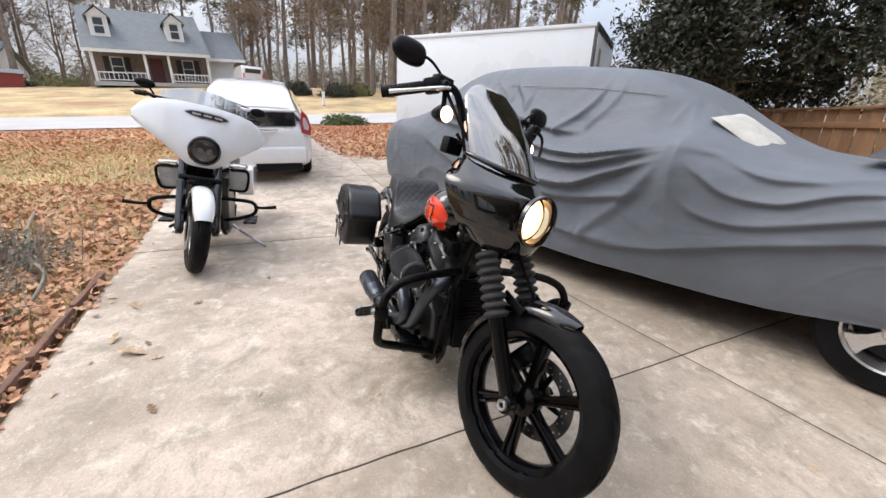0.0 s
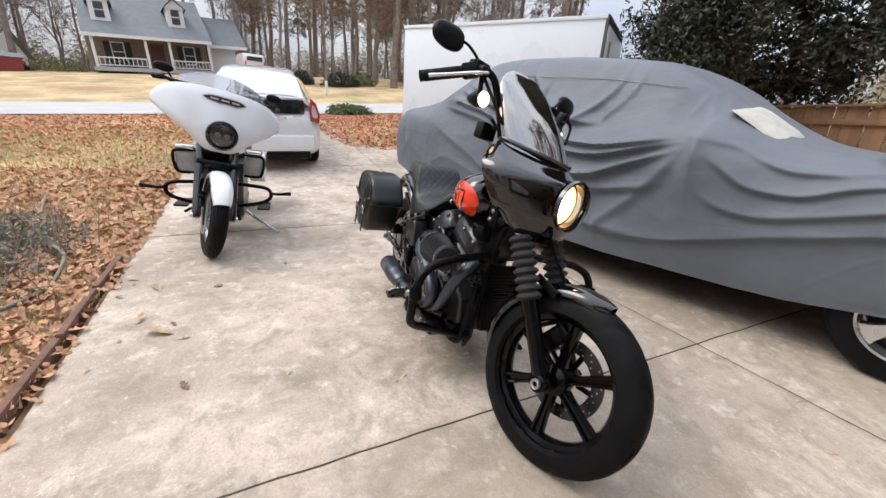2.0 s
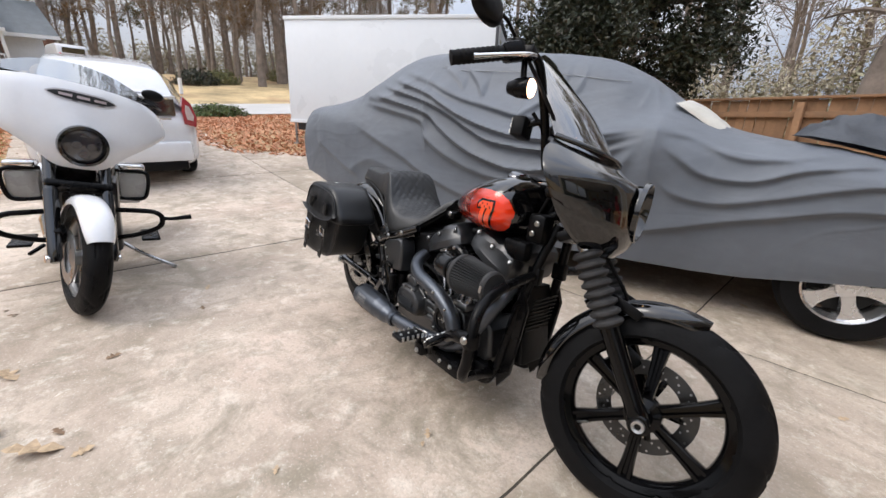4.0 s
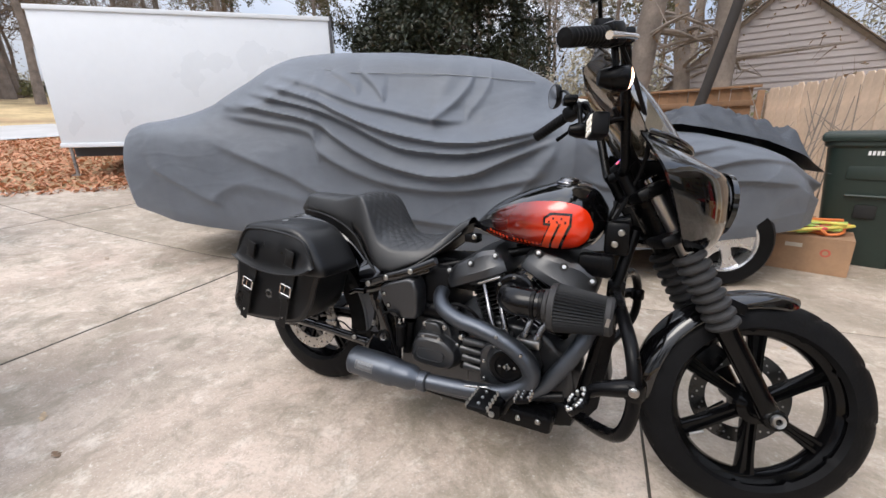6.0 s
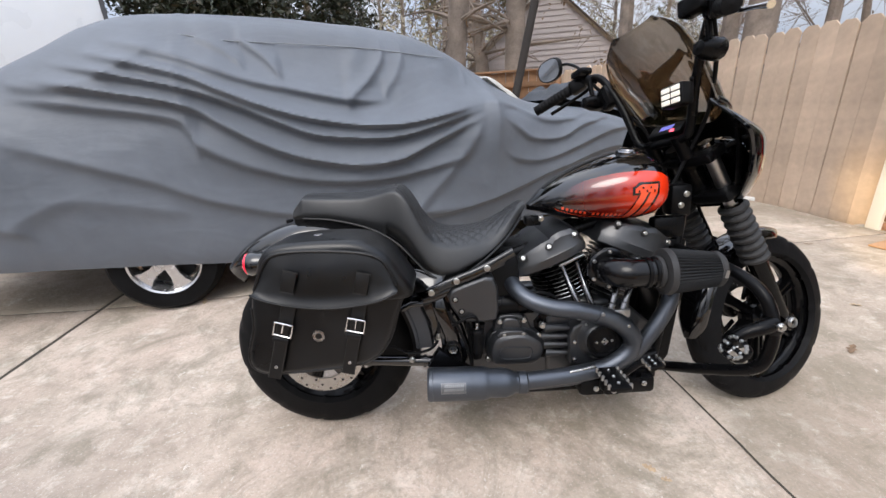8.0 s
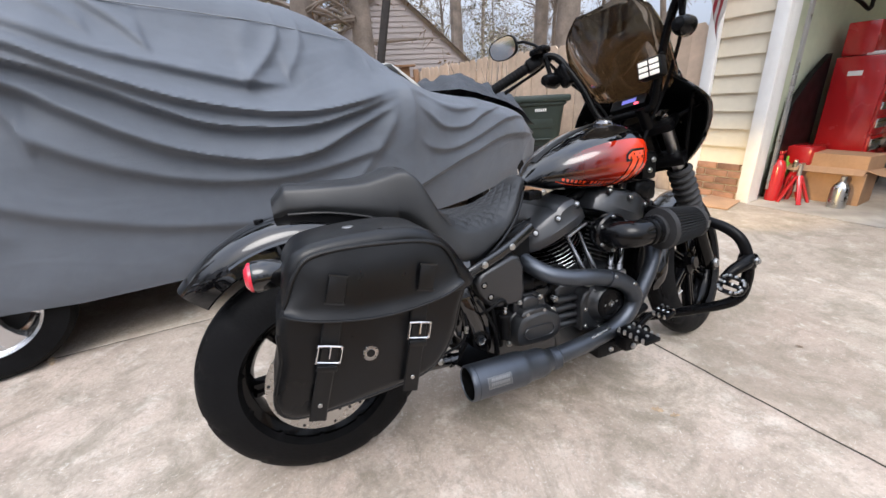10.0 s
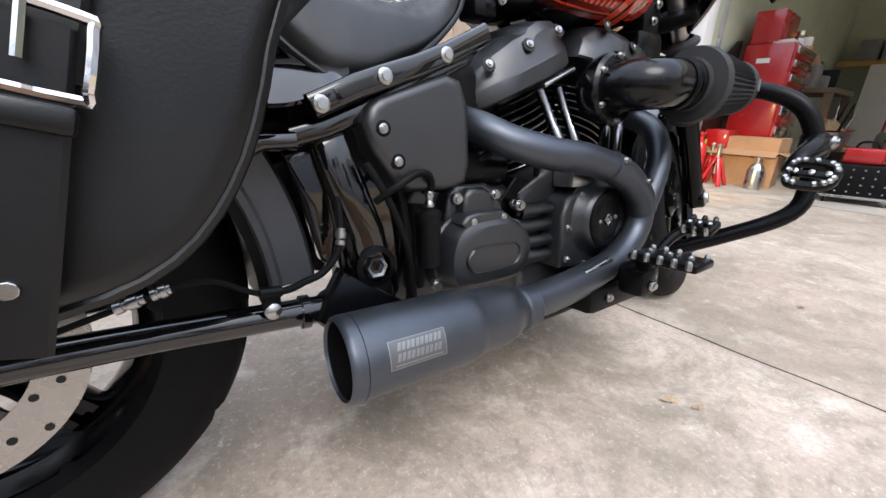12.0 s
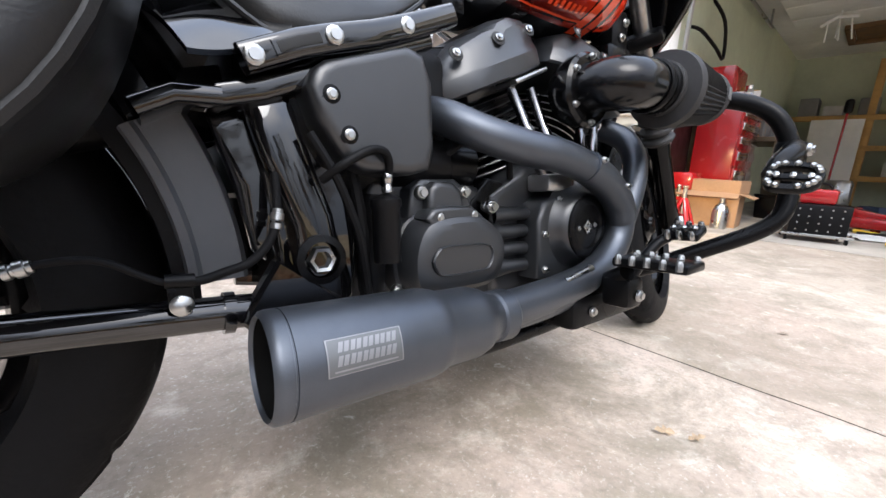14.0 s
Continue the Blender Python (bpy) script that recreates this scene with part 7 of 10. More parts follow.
for s in (-1, 1):
    cb = MB().tube([(1.245, 0.06 * s, 0.62), (1.262, 0.17 * s, 0.615), (1.285, 0.30 * s, 0.60), (1.305, 0.375 * s, 0.565), (1.318, 0.405 * s, 0.50), (1.318, 0.41 * s, 0.42), (1.295, 0.395 * s, 0.355), (1.24, 0.30 * s, 0.30), (1.18, 0.16 * s, 0.235), (1.15, 0.09 * s, 0.20)], 0.0165, 14, 6)
    cbar = bp("crash_bar", cb, SATIN, "black tubular engine guard")
    part("mount", MB().box((1.25, 0.07 * s, 0.62), (0.05, 0.03, 0.06), None, 0.006), SATIN, cbar)
    part("clamp", MB().lathe([(0.024, -0.02), (0.026, -0.015), (0.026, 0.015), (0.024, 0.02)], (1.318, 0.406 * s, 0.487), (0, 0.1 * s, 1), 18), SATIN, cbar)
    part("clamp_arm", MB().tube([(1.318, 0.41 * s, 0.492), (1.285, 0.416 * s, 0.485), (1.245, 0.41 * s, 0.47), (1.215, 0.403 * s, 0.445)], [0.022, 0.02, 0.017, 0.013], 12, 3), SATIN, cbar)
    hexm = MB()
    hexbolt(hexm, (1.318, 0.432 * s, 0.492), (0, s, 0), 0.012, 0.01)
    part("clamp_bolt", hexm, BOLT, cbar)
    py_ = Vector((0, 0.99, -0.1 * s)).normalized()
    pz_ = Vector((0.66, 0, 0.75)).cross(py_).normalized()
    platform_peg((1.205, 0.438 * s, 0.44), Matrix((py_.cross(pz_), py_, pz_)).transposed(), s)
    spiky_peg("foot_peg", (0.938, 0.345 * s, 0.315), Matrix.Identity(3), "serrated rider foot peg", 5, 0.11, 0.06)
    bp("peg_mount", MB().tube([(0.965, 0.16 * s, 0.25), (0.96, 0.25 * s, 0.265), (0.94, 0.30 * s, 0.295)], [0.02, 0.018, 0.014], 12).box((0.955, 0.285 * s, 0.26), (0.05, 0.05, 0.05), None, 0.01), SATIN)
bolts(bike, [(0.956, -0.312, 0.256)], r=0.010)
pd = MB().tube([(0.98, -0.27, 0.245), (1.0, -0.285, 0.29), (1.03, -0.30, 0.33), (1.05, -0.315, 0.345)], 0.009, 10, 5)
bp("brake_pedal", pd, SATIN, "brake pedal lever")
spiky_peg("pedal_pad", (1.055, -0.335, 0.352), Matrix.Rotation(radians(-20), 3, "Y"), "serrated pedal pad", 3, 0.055, 0.04)
bp("lower_bracket", MB().box((1.0, -0.2, 0.22), (0.24, 0.09, 0.06), None, 0.015).box((1.13, -0.13, 0.22), (0.08, 0.06, 0.08), None, 0.015), SATIN)
bolts(bike, [(1.02, -0.247, 0.225), (0.93, -0.247, 0.22), (1.08, -0.247, 0.23)], r=0.009)
bp("brake_cylinder", MB().tube([(1.06, -0.2, 0.28), (1.14, -0.19, 0.30)], 0.016, 12), SATIN)
bp("side_stand", MB().tube([(0.93, 0.17, 0.2), (0.99, 0.25, 0.12), (1.04, 0.335, 0.035)], [0.016, 0.013, 0.013], 12).box((1.045, 0.34, 0.026), (0.06, 0.05, 0.008), Matrix.Rotation(radians(6), 3, "X"), 0.003), SATIN, "black side stand")

# ---------------------------------------------------------------- white touring motorcycle
WBM = pose(-2.44, -1.475, 0.0, 0, 0, 1.5) @ pose(0, 0, 0, -4.8, 0, 0)
wb = thing("touring_motorcycle", "white touring motorcycle with batwing fairing on its stand", "motorcycle", WBM)
WA = Vector((1.64, 0, 0.325))
WHEAD = Vector((1.80, 0, 0))
WST = Matrix.Translation(WHEAD) @ Matrix.Rotation(radians(17), 4, AXU) @ Matrix.Translation(-WHEAD)


def wp(name, mb, m, label="", turn=False, sharp=38):
    ob = part(name, mb, m, wb, label, sharp)
    if turn:
        ob.matrix_local = WST
    return ob


wfw = wp("front_wheel", tyre_mesh(WA, 0.325, 0.122, 0.225, True), RUBBER, "front tyre", True)
part("rim", rim_mesh(WA, 0.225, 0.11), STEEL, wfw)
for k in range(9):
    th = 2 * math.pi * k / 9
    d = Vector((math.cos(th), 0, math.sin(th)))
    t = Vector((-math.sin(th), 0, math.cos(th)))
    part("spoke", MB().grid([[WA + d * q + t * w * a + Vector((0, b, 0)) for a, b in ((-1, -0.02), (1, -0.02), (1, 0.02), (-1, 0.02))] for q, w in ((0.03, 0.014), (0.12, 0.009), (0.205, 0.014))], wrap=True, cap=True), STEEL, wfw)
part("hub", MB().tube([WA + Vector((0, -0.06, 0)), WA + Vector((0, 0.06, 0))], 0.045, 20), STEEL, wfw)
for s in (-1, 1):
    part("brake_disc", MB().lathe([(0.09, 0), (0.15, 0), (0.15, 0.005), (0.09, 0.005), (0.09, 0)], WA + Vector((0, 0.068 * s, 0)), (0, s, 0), 40), STEEL, wfw)
wp("front_fender", arc_fender(WA.x, WA.z, 0.35, 0.074, 28, 168, 0.07, 44, 0.25), WHITEP, "white front mudguard", True)
for s in (-1, 1):
    leg = WA + Vector((0, 0.122 * s, 0))
    wp("fork_slider", MB().tube([leg + AXU * -0.03, leg, leg + AXU * 0.1, leg + AXU * 0.36, leg + AXU * 0.38], [0.02, 0.032, 0.031, 0.034, 0.036], 18), GLOSS, "black fork slider", True)
    wp("fork_tube", MB().tube([leg + AXU * 0.37, leg + AXU * 0.68], 0.03, 16), GLOSS, "", True)
    wp("brake_caliper", MB().box(leg + Vector((-0.09, -0.02 * s, 0.1)), (0.07, 0.06, 0.12), Matrix.Rotation(radians(30), 3, "Y"), 0.014), SATIN, "", True)
    wp("axle_cap", MB().disc(leg + Vector((0, 0.02 * s, -0.01)), (0, s, 0), 0.022, 0.02, 16), CHROME, "", True)
CLEARWS = TINT.copy()
CLEARWS.name = "clear_windscreen"
for nn in CLEARWS.node_tree.nodes:
    if nn.type == "BSDF_TRANSPARENT":
        nn.inputs[0].default_value = (0.6, 0.62, 0.63, 1)
# batwing fairing
FY = [0, 0.06, 0.11, 0.15, 0.19, 0.24, 0.32, 0.40, 0.445, 0.465]
FT = [1.262, 1.262, 1.26, 1.258, 1.254, 1.248, 1.232, 1.195, 1.15, 1.10]
FB = [0.79, 0.79, 0.80, 0.83, 0.868, 0.905, 0.955, 1.002, 1.035, 1.06]


def wing_x(y, z):
    return 1.43 - 0.62 * y * y - 1.1 * max(0, abs(y) - 0.25) ** 2 - 0.42 * max(0, z - 0.93) ** 1.6 - 1.6 * max(0, 0.86 - z) ** 2 + 0.03 * math.exp(-(y / 0.15) ** 2 - ((z - 0.93) / 0.14) ** 2)


rows = []
for j in range(61):
    y = -0.465 + 0.93 * j / 60
    t, b = smooth_lerp(FY, FT, abs(y)), smooth_lerp(FY, FB, abs(y))
    rows.append([(wing_x(y, b + (t - b) * i / 24) - 0.018 * (1 - math.sin(math.pi * i / 24)) ** 3, y, b + (t - b) * i / 24) for i in range(25)])
inner = [[(x - 0.05 * math.sin(math.pi * (k + 0.5) / 25) - 0.012, y * 0.985, z) for k, (x, y, z) in enumerate(r)] for r in rows]
fw_ = MB().grid(rows).grid(inner).grid([[r[0] for r in rows], [r[0] for r in inner]]).grid([[r[-1] for r in rows], [r[-1] for r in inner]])
wfa = wp("fairing", fw_, WHITEP, "white batwing fairing", True, 50)
SLOTY = [-0.155 + 0.31 * k / 24 for k in range(25)]
part("slot_surround", MB().grid([[(wing_x(y, 1.187 + h) + 0.003, y, 1.187 + h) for h in [q * 0.030 * max(0.12, 1 - (abs(y) / 0.158) ** 4) for q in (-1, -0.5, 0, 0.5, 1)]] for y in SLOTY]), mat("silver_slot_rim", (0.42, 0.4, 0.4), 0.3, 0.5), wfa)
part("air_slot", MB().grid([[(wing_x(y, 1.187 + h) + 0.006, y, 1.187 + h) for h in [q * 0.021 * max(0.1, 1 - (abs(y) / 0.148) ** 4) for q in (-1, -0.5, 0, 0.5, 1)]] for y in [v * 0.94 for v in SLOTY]]), DARK, wfa)
for c in (-0.075, 0.0, 0.075):
    part("slot_bar", MB().grid([[(wing_x(y, z) + 0.009, y, z) for z in (1.18, 1.187, 1.194)] for y in [c - 0.028 + 0.056 * k / 8 for k in range(9)]]), mat("grey_slot_bar", (0.4, 0.33, 0.33), 0.35), wfa)
wl = part("headlight", MB().lathe([(0.10, -0.02), (0.115, 0.0), (0.112, 0.025), (0.098, 0.03), (0.092, 0.01)], (1.452, 0, 0.925), (0.98, 0, -0.1), 40), GLOSS, wfa, "unlit headlight in a black bezel")
part("lens", MB().lathe([(0.096, 0.008), (0.07, 0.02), (0.0001, 0.026)], (1.452, 0, 0.925), (0.98, 0, -0.1), 32), mat("dark_headlight", (0.03, 0.03, 0.034), 0.08, coat=1.0), wl)
for a, b in ((0, 0.045), (0, -0.045), (-0.03, 0), (0.03, 0)):
    part("reflector", MB().disc((1.474, a * 1.1, 0.925 + b), (1, 0, -0.1), 0.022, 0.004, 16), mat("smoked_reflector", (0.12, 0.12, 0.13), 0.2, 0.8), wl)
WSY = [-0.30 + 0.60 * k / 24 for k in range(25)]
WSZ = [lambda y: 1.243, lambda y: 1.283 - 0.2 * y * y, lambda y: 1.328 - 0.5 * y * y, lambda y: 1.373 - 0.9 * y * y]
wp("windscreen", MB().grid([[(wing_x(y, 1.2) - 0.05 - 0.5 * (f(y) - 1.2), y, f(y)) for f in WSZ] for y in WSY]).grid([[(wing_x(y, 1.2) - 0.054 - 0.5 * (f(y) - 1.2), y, f(y)) for f in WSZ] for y in WSY]), CLEARWS, "low clear windscreen", True)
wp("dash_top", MB().grid([[(wing_x(y, 1.2) - 0.03 - 0.22 * t, y * (1 - 0.15 * t), 1.245 + 0.03 * math.sin(math.pi * t) - 0.06 * t) for t in [k / 6 for k in range(7)]] for y in [-0.36 + 0.72 * k / 16 for k in range(17)]]), PLASTIC, "black inner dash of the fairing", True)
for s in (-1, 1):
    wp("handlebar", MB().tube([(1.18, 0.05 * s, 1.06), (1.17, 0.22 * s, 1.18), (1.08, 0.36 * s, 1.24), (0.96, 0.44 * s, 1.235)], 0.014, 10, 5), SATIN, "", True)
    wp("grip", MB().tube([(1.04, 0.39 * s, 1.243), (0.95, 0.45 * s, 1.235)], 0.021, 14), RUBBER, "", True)
    wp("lever", MB().tube([(1.14, 0.36 * s, 1.245), (1.13, 0.42 * s, 1.245), (1.06, 0.48 * s, 1.235)], 0.007, 8, 4), SATIN, "", True)
    wm = wp("mirror", MB().ball((1.14, 0.40 * s, 1.315), (0.02, 0.065, 0.035), 12), PLASTIC, "black mirror", True)
    part("stem", MB().tube([(1.1, 0.34 * s, 1.25), (1.13, 0.37 * s, 1.29)], 0.007, 8), SATIN, wm)
    # leg guards with lockers
    wp("leg_fairing", MB().box((1.14, 0.255 * s, 0.675), (0.15, 0.15, 0.18), Matrix.Rotation(radians(8), 3, "Y"), 0.03), mat("grey_lower", (0.36, 0.36, 0.35), 0.3, coat=0.4), "grey leg fairing")
    wp("speaker_cap", MB().box((1.15, 0.255 * s, 0.785), (0.14, 0.14, 0.04), None, 0.015), CHROME)
    g = MB().tube([(1.20, 0.17 * s, 0.765), (1.222, 0.30 * s, 0.762), (1.222, 0.336 * s, 0.73), (1.214, 0.325 * s, 0.62), (1.204, 0.29 * s, 0.58), (1.19, 0.18 * s, 0.585)], 0.0115, 10, 4)
    wp("leg_guard", g, SATIN, "black tube round the leg fairing")
    g = MB().tube([(1.17, 0.1 * s, 0.505), (1.22, 0.25 * s, 0.505), (1.24, 0.355 * s, 0.495), (1.245, 0.395 * s, 0.455), (1.235, 0.375 * s, 0.39), (1.19, 0.26 * s, 0.335), (1.13, 0.12 * s, 0.30)], 0.016, 12, 5)
    wp("crash_bar", g, SATIN, "black engine guard")
    wp("highway_peg", MB().tube([(1.25, 0.395 * s, 0.455), (1.28, 0.45 * s, 0.455), (1.27, 0.56 * s, 0.465)], [0.012, 0.012, 0.017], 12, 4), RUBBER, "black highway peg")
    wp("saddlebag", MB().slab(rounded([(-0.35, 0.40), (-0.40, 0.56), (-0.33, 0.67), (0.2, 0.69), (0.28, 0.6), (0.24, 0.42), (0.1, 0.36), (-0.25, 0.36)], 4), 0.15 * s, 0.31 * s, "y", 0.03), WHITEP, "white hard saddlebag")
    wp("frame_tube", MB().tube([(1.25, 0.05 * s, 0.8), (1.2, 0.1 * s, 0.4), (1.1, 0.13 * s, 0.17), (0.5, 0.13 * s, 0.17), (0.4, 0.14 * s, 0.3)], 0.018, 10, 4), SATIN)
    wp("floorboard", MB().box((0.95, 0.33 * s, 0.27), (0.3, 0.11, 0.02), None, 0.008), SATIN)
wp("engine_block", MB().slab([(0.7, 0.2), (1.1, 0.2), (1.18, 0.4), (1.15, 0.68), (0.75, 0.68), (0.68, 0.4)], -0.17, 0.17, "y", 0.03), WRINKLE)
wp("lower_clamp", MB().box(WA + AXU * 0.42, (0.09, 0.3, 0.04), Matrix.Rotation(radians(-30), 3, "Y"), 0.012), SATIN, "", True)
wp("front_panel", MB().box((1.31, 0, 0.71), (0.05, 0.2, 0.16), None, 0.02), SATIN, "", True)
rows = []
for i in range(25):
    x = 0.72 + 0.5 * i / 24
    w = 0.17 * math.sin(math.pi * min(1, 0.12 + 0.8 * i / 24)) ** 0.6
    zt_ = 0.80 + 0.14 * (i / 24) ** 0.6
    rows.append([(x, w * math.cos(a), 0.78 + (zt_ - 0.78 if math.sin(a) > 0 else 0.06) * math.sin(a)) for a in [2 * math.pi * k / 28 for k in range(28)]])
wp("fuel_tank", MB().grid(rows, wrap=True, cap=True), WHITEP, "white fuel tank")
wp("seat", MB().box((0.35, 0, 0.72), (0.75, 0.32, 0.14), None, 0.05), VINYL)
wp("rear_wheel", tyre_mesh((0, 0, 0.32), 0.32, 0.17, 0.2, False), RUBBER)
wp("rear_fender", arc_fender(0.03, 0.36, 0.38, 0.12, 10, 175, 0.09), WHITEP)
wp("exhaust", MB().tube([(1.0, -0.2, 0.3), (0.5, -0.26, 0.3), (-0.4, -0.28, 0.32)], [0.03, 0.05, 0.05], 16), CHROME)
wp("side_stand", MB().tube([(0.95, 0.17, 0.22), (0.99, 0.28, 0.14), (1.05, 0.43, 0.062), (1.10, 0.46, 0.055)], 0.012, 10, 3), STEEL, "lowered steel side stand")
wp("shift_rod", MB().tube([(1.1, -0.22, 0.27), (1.22, -0.27, 0.25)], 0.012, 8), SATIN)

# ---------------------------------------------------------------- white hatchback
HB_RISE = (ground_z(-7.85, -1.3) - ground_z(-5.15, -1.3)) / 2.7
HB = Matrix.Translation((-4.33, -1.25, ground_z(-5.15, -1.3) - 0.82 * HB_RISE)) @ pose(0, 0, 0, 0, 0, 183.5) @ pose(0, 0, 0, -1.2, -math.degrees(math.atan(HB_RISE)), 0)
hatch = thing("parked_car", "white hatchback car parked on the drive, seen from behind", "car", HB)
CARW = mat("white_car_paint", (0.72, 0.73, 0.75), 0.16, coat=0.8, var=0.03)
PALEL = mat("pale_lamp_lens", (0.55, 0.42, 0.42), 0.1, coat=0.8)
TAILRED = mat("dark_red_lens", (0.32, 0.02, 0.03), 0.12, coat=0.6, var=0.15)
CGL = mat("dark_car_glass", (0.012, 0.014, 0.016), 0.04, coat=1.0)
LX = [0.0, 0.05, 0.15, 0.4, 0.9, 1.5, 2.2, 2.9, 3.3, 3.9, 4.3, 4.45]
ZTOP = [0.72, 0.98, 1.06, 1.07, 1.0, 0.96, 0.94, 0.93, 0.92, 0.80, 0.66, 0.5]
ZBOT = [0.36, 0.30, 0.24, 0.2, 0.19, 0.19, 0.19, 0.19, 0.19, 0.2, 0.24, 0.3]
WID = [0.70, 0.80, 0.845, 0.87, 0.875, 0.87, 0.87, 0.87, 0.86, 0.82, 0.7, 0.5]
rows = []
for i in range(61):
    x = 4.45 * i / 60
    t, b, w = smooth_lerp(LX, ZTOP, x), lerp(LX, ZBOT, x), lerp(LX, WID, x)
    rows.append([(x, w * math.copysign(abs(math.cos(a)) ** 0.28, math.cos(a)), (t + b) / 2 + (t - b) / 2 * math.copysign(abs(math.sin(a)) ** 0.42, math.sin(a))) for a in [2 * math.pi * (k + 0.5) / 44 for k in range(44)]])
part("body", MB().grid(rows, wrap=True, cap=True), CARW, hatch, "white car body", 55)
CX = [0.10, 0.3, 0.7, 1.2, 1.7, 2.2, 2.7, 3.1, 3.35]
CZ = [1.10, 1.28, 1.42, 1.485, 1.50, 1.47, 1.34, 1.12, 0.96]
rows = []
for i in range(41):
    x = 0.10 + 3.25 * i / 40
    t = smooth_lerp(CX, CZ, x)
    w1, w0 = 0.60 - 0.05 * (i / 40), 0.80
    row = []
    for k in range(33):
        q = -1 + 2 * k / 32
        a = abs(q)
        y = w1 * a / 0.55 * 0.96 if a < 0.55 else w1 * 0.96 + (w0 - w1 * 0.96) * (a - 0.55) / 0.45
        z = t - 0.03 * (a / 0.55) ** 3 if a < 0.55 else (t - 0.03) + (0.92 - t) * ((a - 0.55) / 0.45) ** 1.1
        row.append((x, math.copysign(y, q), max(z, 0.9)))
    rows.append(row)
part("cabin", MB().grid(rows), CARW, hatch, "white roof and pillars", 55)
# pale glass colour stands for the sky reflected in the rear window
part("rear_window", MB().grid([[(x - 0.012, y * (0.62 - 0.1 * (x - 0.15)), smooth_lerp(CX, CZ, x) + 0.008 - 0.03 * abs(y) ** 3) for y in (-1, -0.6, -0.2, 0.2, 0.6, 1)] for x in (0.14, 0.3, 0.5, 0.72)]), mat("painted_sky_glass", (0.5, 0.51, 0.55), 0.06, coat=1.0, var=0.04), hatch, "rear window painted pale for reflected sky")
part("lower_window", MB().grid([[(0.03 + 0.02 * (1 - abs(y)) * -1 + 0.05 * (z - 0.95), y * 0.62, z) for z in (0.90, 0.98, 1.06, 1.10)] for y in (-1, -0.5, 0, 0.5, 1)]), CGL, hatch, "dark lower tailgate glass")
part("spoiler", MB().box((0.10, 0, 1.125), (0.12, 1.3, 0.03), None, 0.012), CARW, hatch)
for s in (-1, 1):
    tl_ = part("tail_light", MB().slab([(0.70, 0.80), (0.83, 0.76), (0.85, 0.88), (0.80, 1.06), (0.72, 1.14), (0.69, 0.98)], 0.0, 0.14, "x", 0.02), TAILRED, hatch, "dark red tail light")
    if s < 0:
        tl_.scale = (1, -1, 1)
    part("reverse_lens", MB().slab([(0.735, 0.86), (0.80, 0.84), (0.815, 0.90), (0.775, 1.02), (0.735, 1.04), (0.722, 0.95)], -0.012, 0.02, "x", 0.006), PALEL, tl_, "pale reversing lens")
    part("side_window", MB().grid([[(x, s * (0.64 + 0.175 * (1 - (z - 0.96) / 0.42)) + s * 0.008, z) for z in (0.97, 1.1, 1.22, min(1.33, smooth_lerp(CX, CZ, x) - 0.1))] for x in (0.55, 1.0, 1.5, 2.0, 2.5)]), CGL, hatch, "dark side glass")
part("bumper", MB().box((0.0, 0, 0.46), (0.14, 1.5, 0.26), None, 0.05), CARW, hatch)
part("bumper_dark", MB().box((0.02, 0, 0.28), (0.16, 1.35, 0.12), None, 0.03), PLASTIC, hatch)
part("number_plate", MB().box((-0.045, 0, 0.72), (0.01, 0.31, 0.15), None, 0.003), mat("plate_white", (0.6, 0.62, 0.64), 0.4), hatch)
part("plate_bar", MB().box((-0.052, 0, 0.72), (0.002, 0.2, 0.05)), PLASTIC, hatch)
part("trim_bar", MB().box((-0.03, 0, 0.84), (0.03, 0.7, 0.035), None, 0.008), CHROME, hatch)
part("badge", MB().box((-0.03, -0.5, 0.87), (0.006, 0.12, 0.025)), CHROME, hatch)
part("wiper", MB().tube([(0.09, 0.0, 1.13), (0.2, 0.25, 1.22)], 0.008, 6), PLASTIC, hatch)
for x in (0.82, 3.52):
    for s in (-1, 1):
        alloy_wheel(hatch, (x, 0.76 * s, 0.31), 0.31, 0.2, s, SILVER)

# ---------------------------------------------------------------- house across the street
HOUSE = Matrix.Translation((-42.6, -5.2, 3.88)) @ pose(0, 0, 0, 0, 0, 17) @ pose(0, 0, 0, 3.2, 0, 0)
house = thing("house", "grey-roofed brick house with white porch posts and two dormers", "house", HOUSE)
ROOF = mat("grey_shingle_roof", (0.16, 0.175, 0.185), 0.85, var=0.15, scale=2.0, bump=0.2, bscale=20)
HWALL = mat("brown_brick_wall", (0.22, 0.17, 0.145), 0.9, var=0.2, scale=4)
WWHITE = mat("white_house_trim", (0.7, 0.71, 0.72), 0.6, var=0.04)
NTAN = mat("tan_brick_far", (0.34, 0.27, 0.22), 0.9, var=0.15)
WIN = mat("house_window_glass", (0.05, 0.055, 0.06), 0.1)
SHUT = mat("black_shutter", (0.02, 0.02, 0.022), 0.6)
# local axes: x towards the street, y along the front
part("wall", MB().box((-5.0, -7.0, 1.4), (8.0, 8.2, 2.8)), HWALL, house)
part("wing_wall", MB().box((-5.0, -1.25, 1.4), (7.0, 3.1, 2.8)), mat("red_brick_far", (0.3, 0.17, 0.13), 0.9, var=0.2), house)
part("roof", MB().grid([[(1.3, y, 2.65), (-4.6, y, 6.5), (-10.0, y, 2.65)] for y in (-11.4, -2.7)]).grid([[(1.3, y, 2.5), (-4.6, y, 6.3), (-10.0, y, 2.5)] for y in (-11.4, -2.7)]), ROOF, house)
part("gable", MB().add([(-9.0, -2.9, 2.6), (-0.9, -2.9, 2.6), (-4.8, -2.9, 6.0)], [(0, 1, 2)]), HWALL, house)
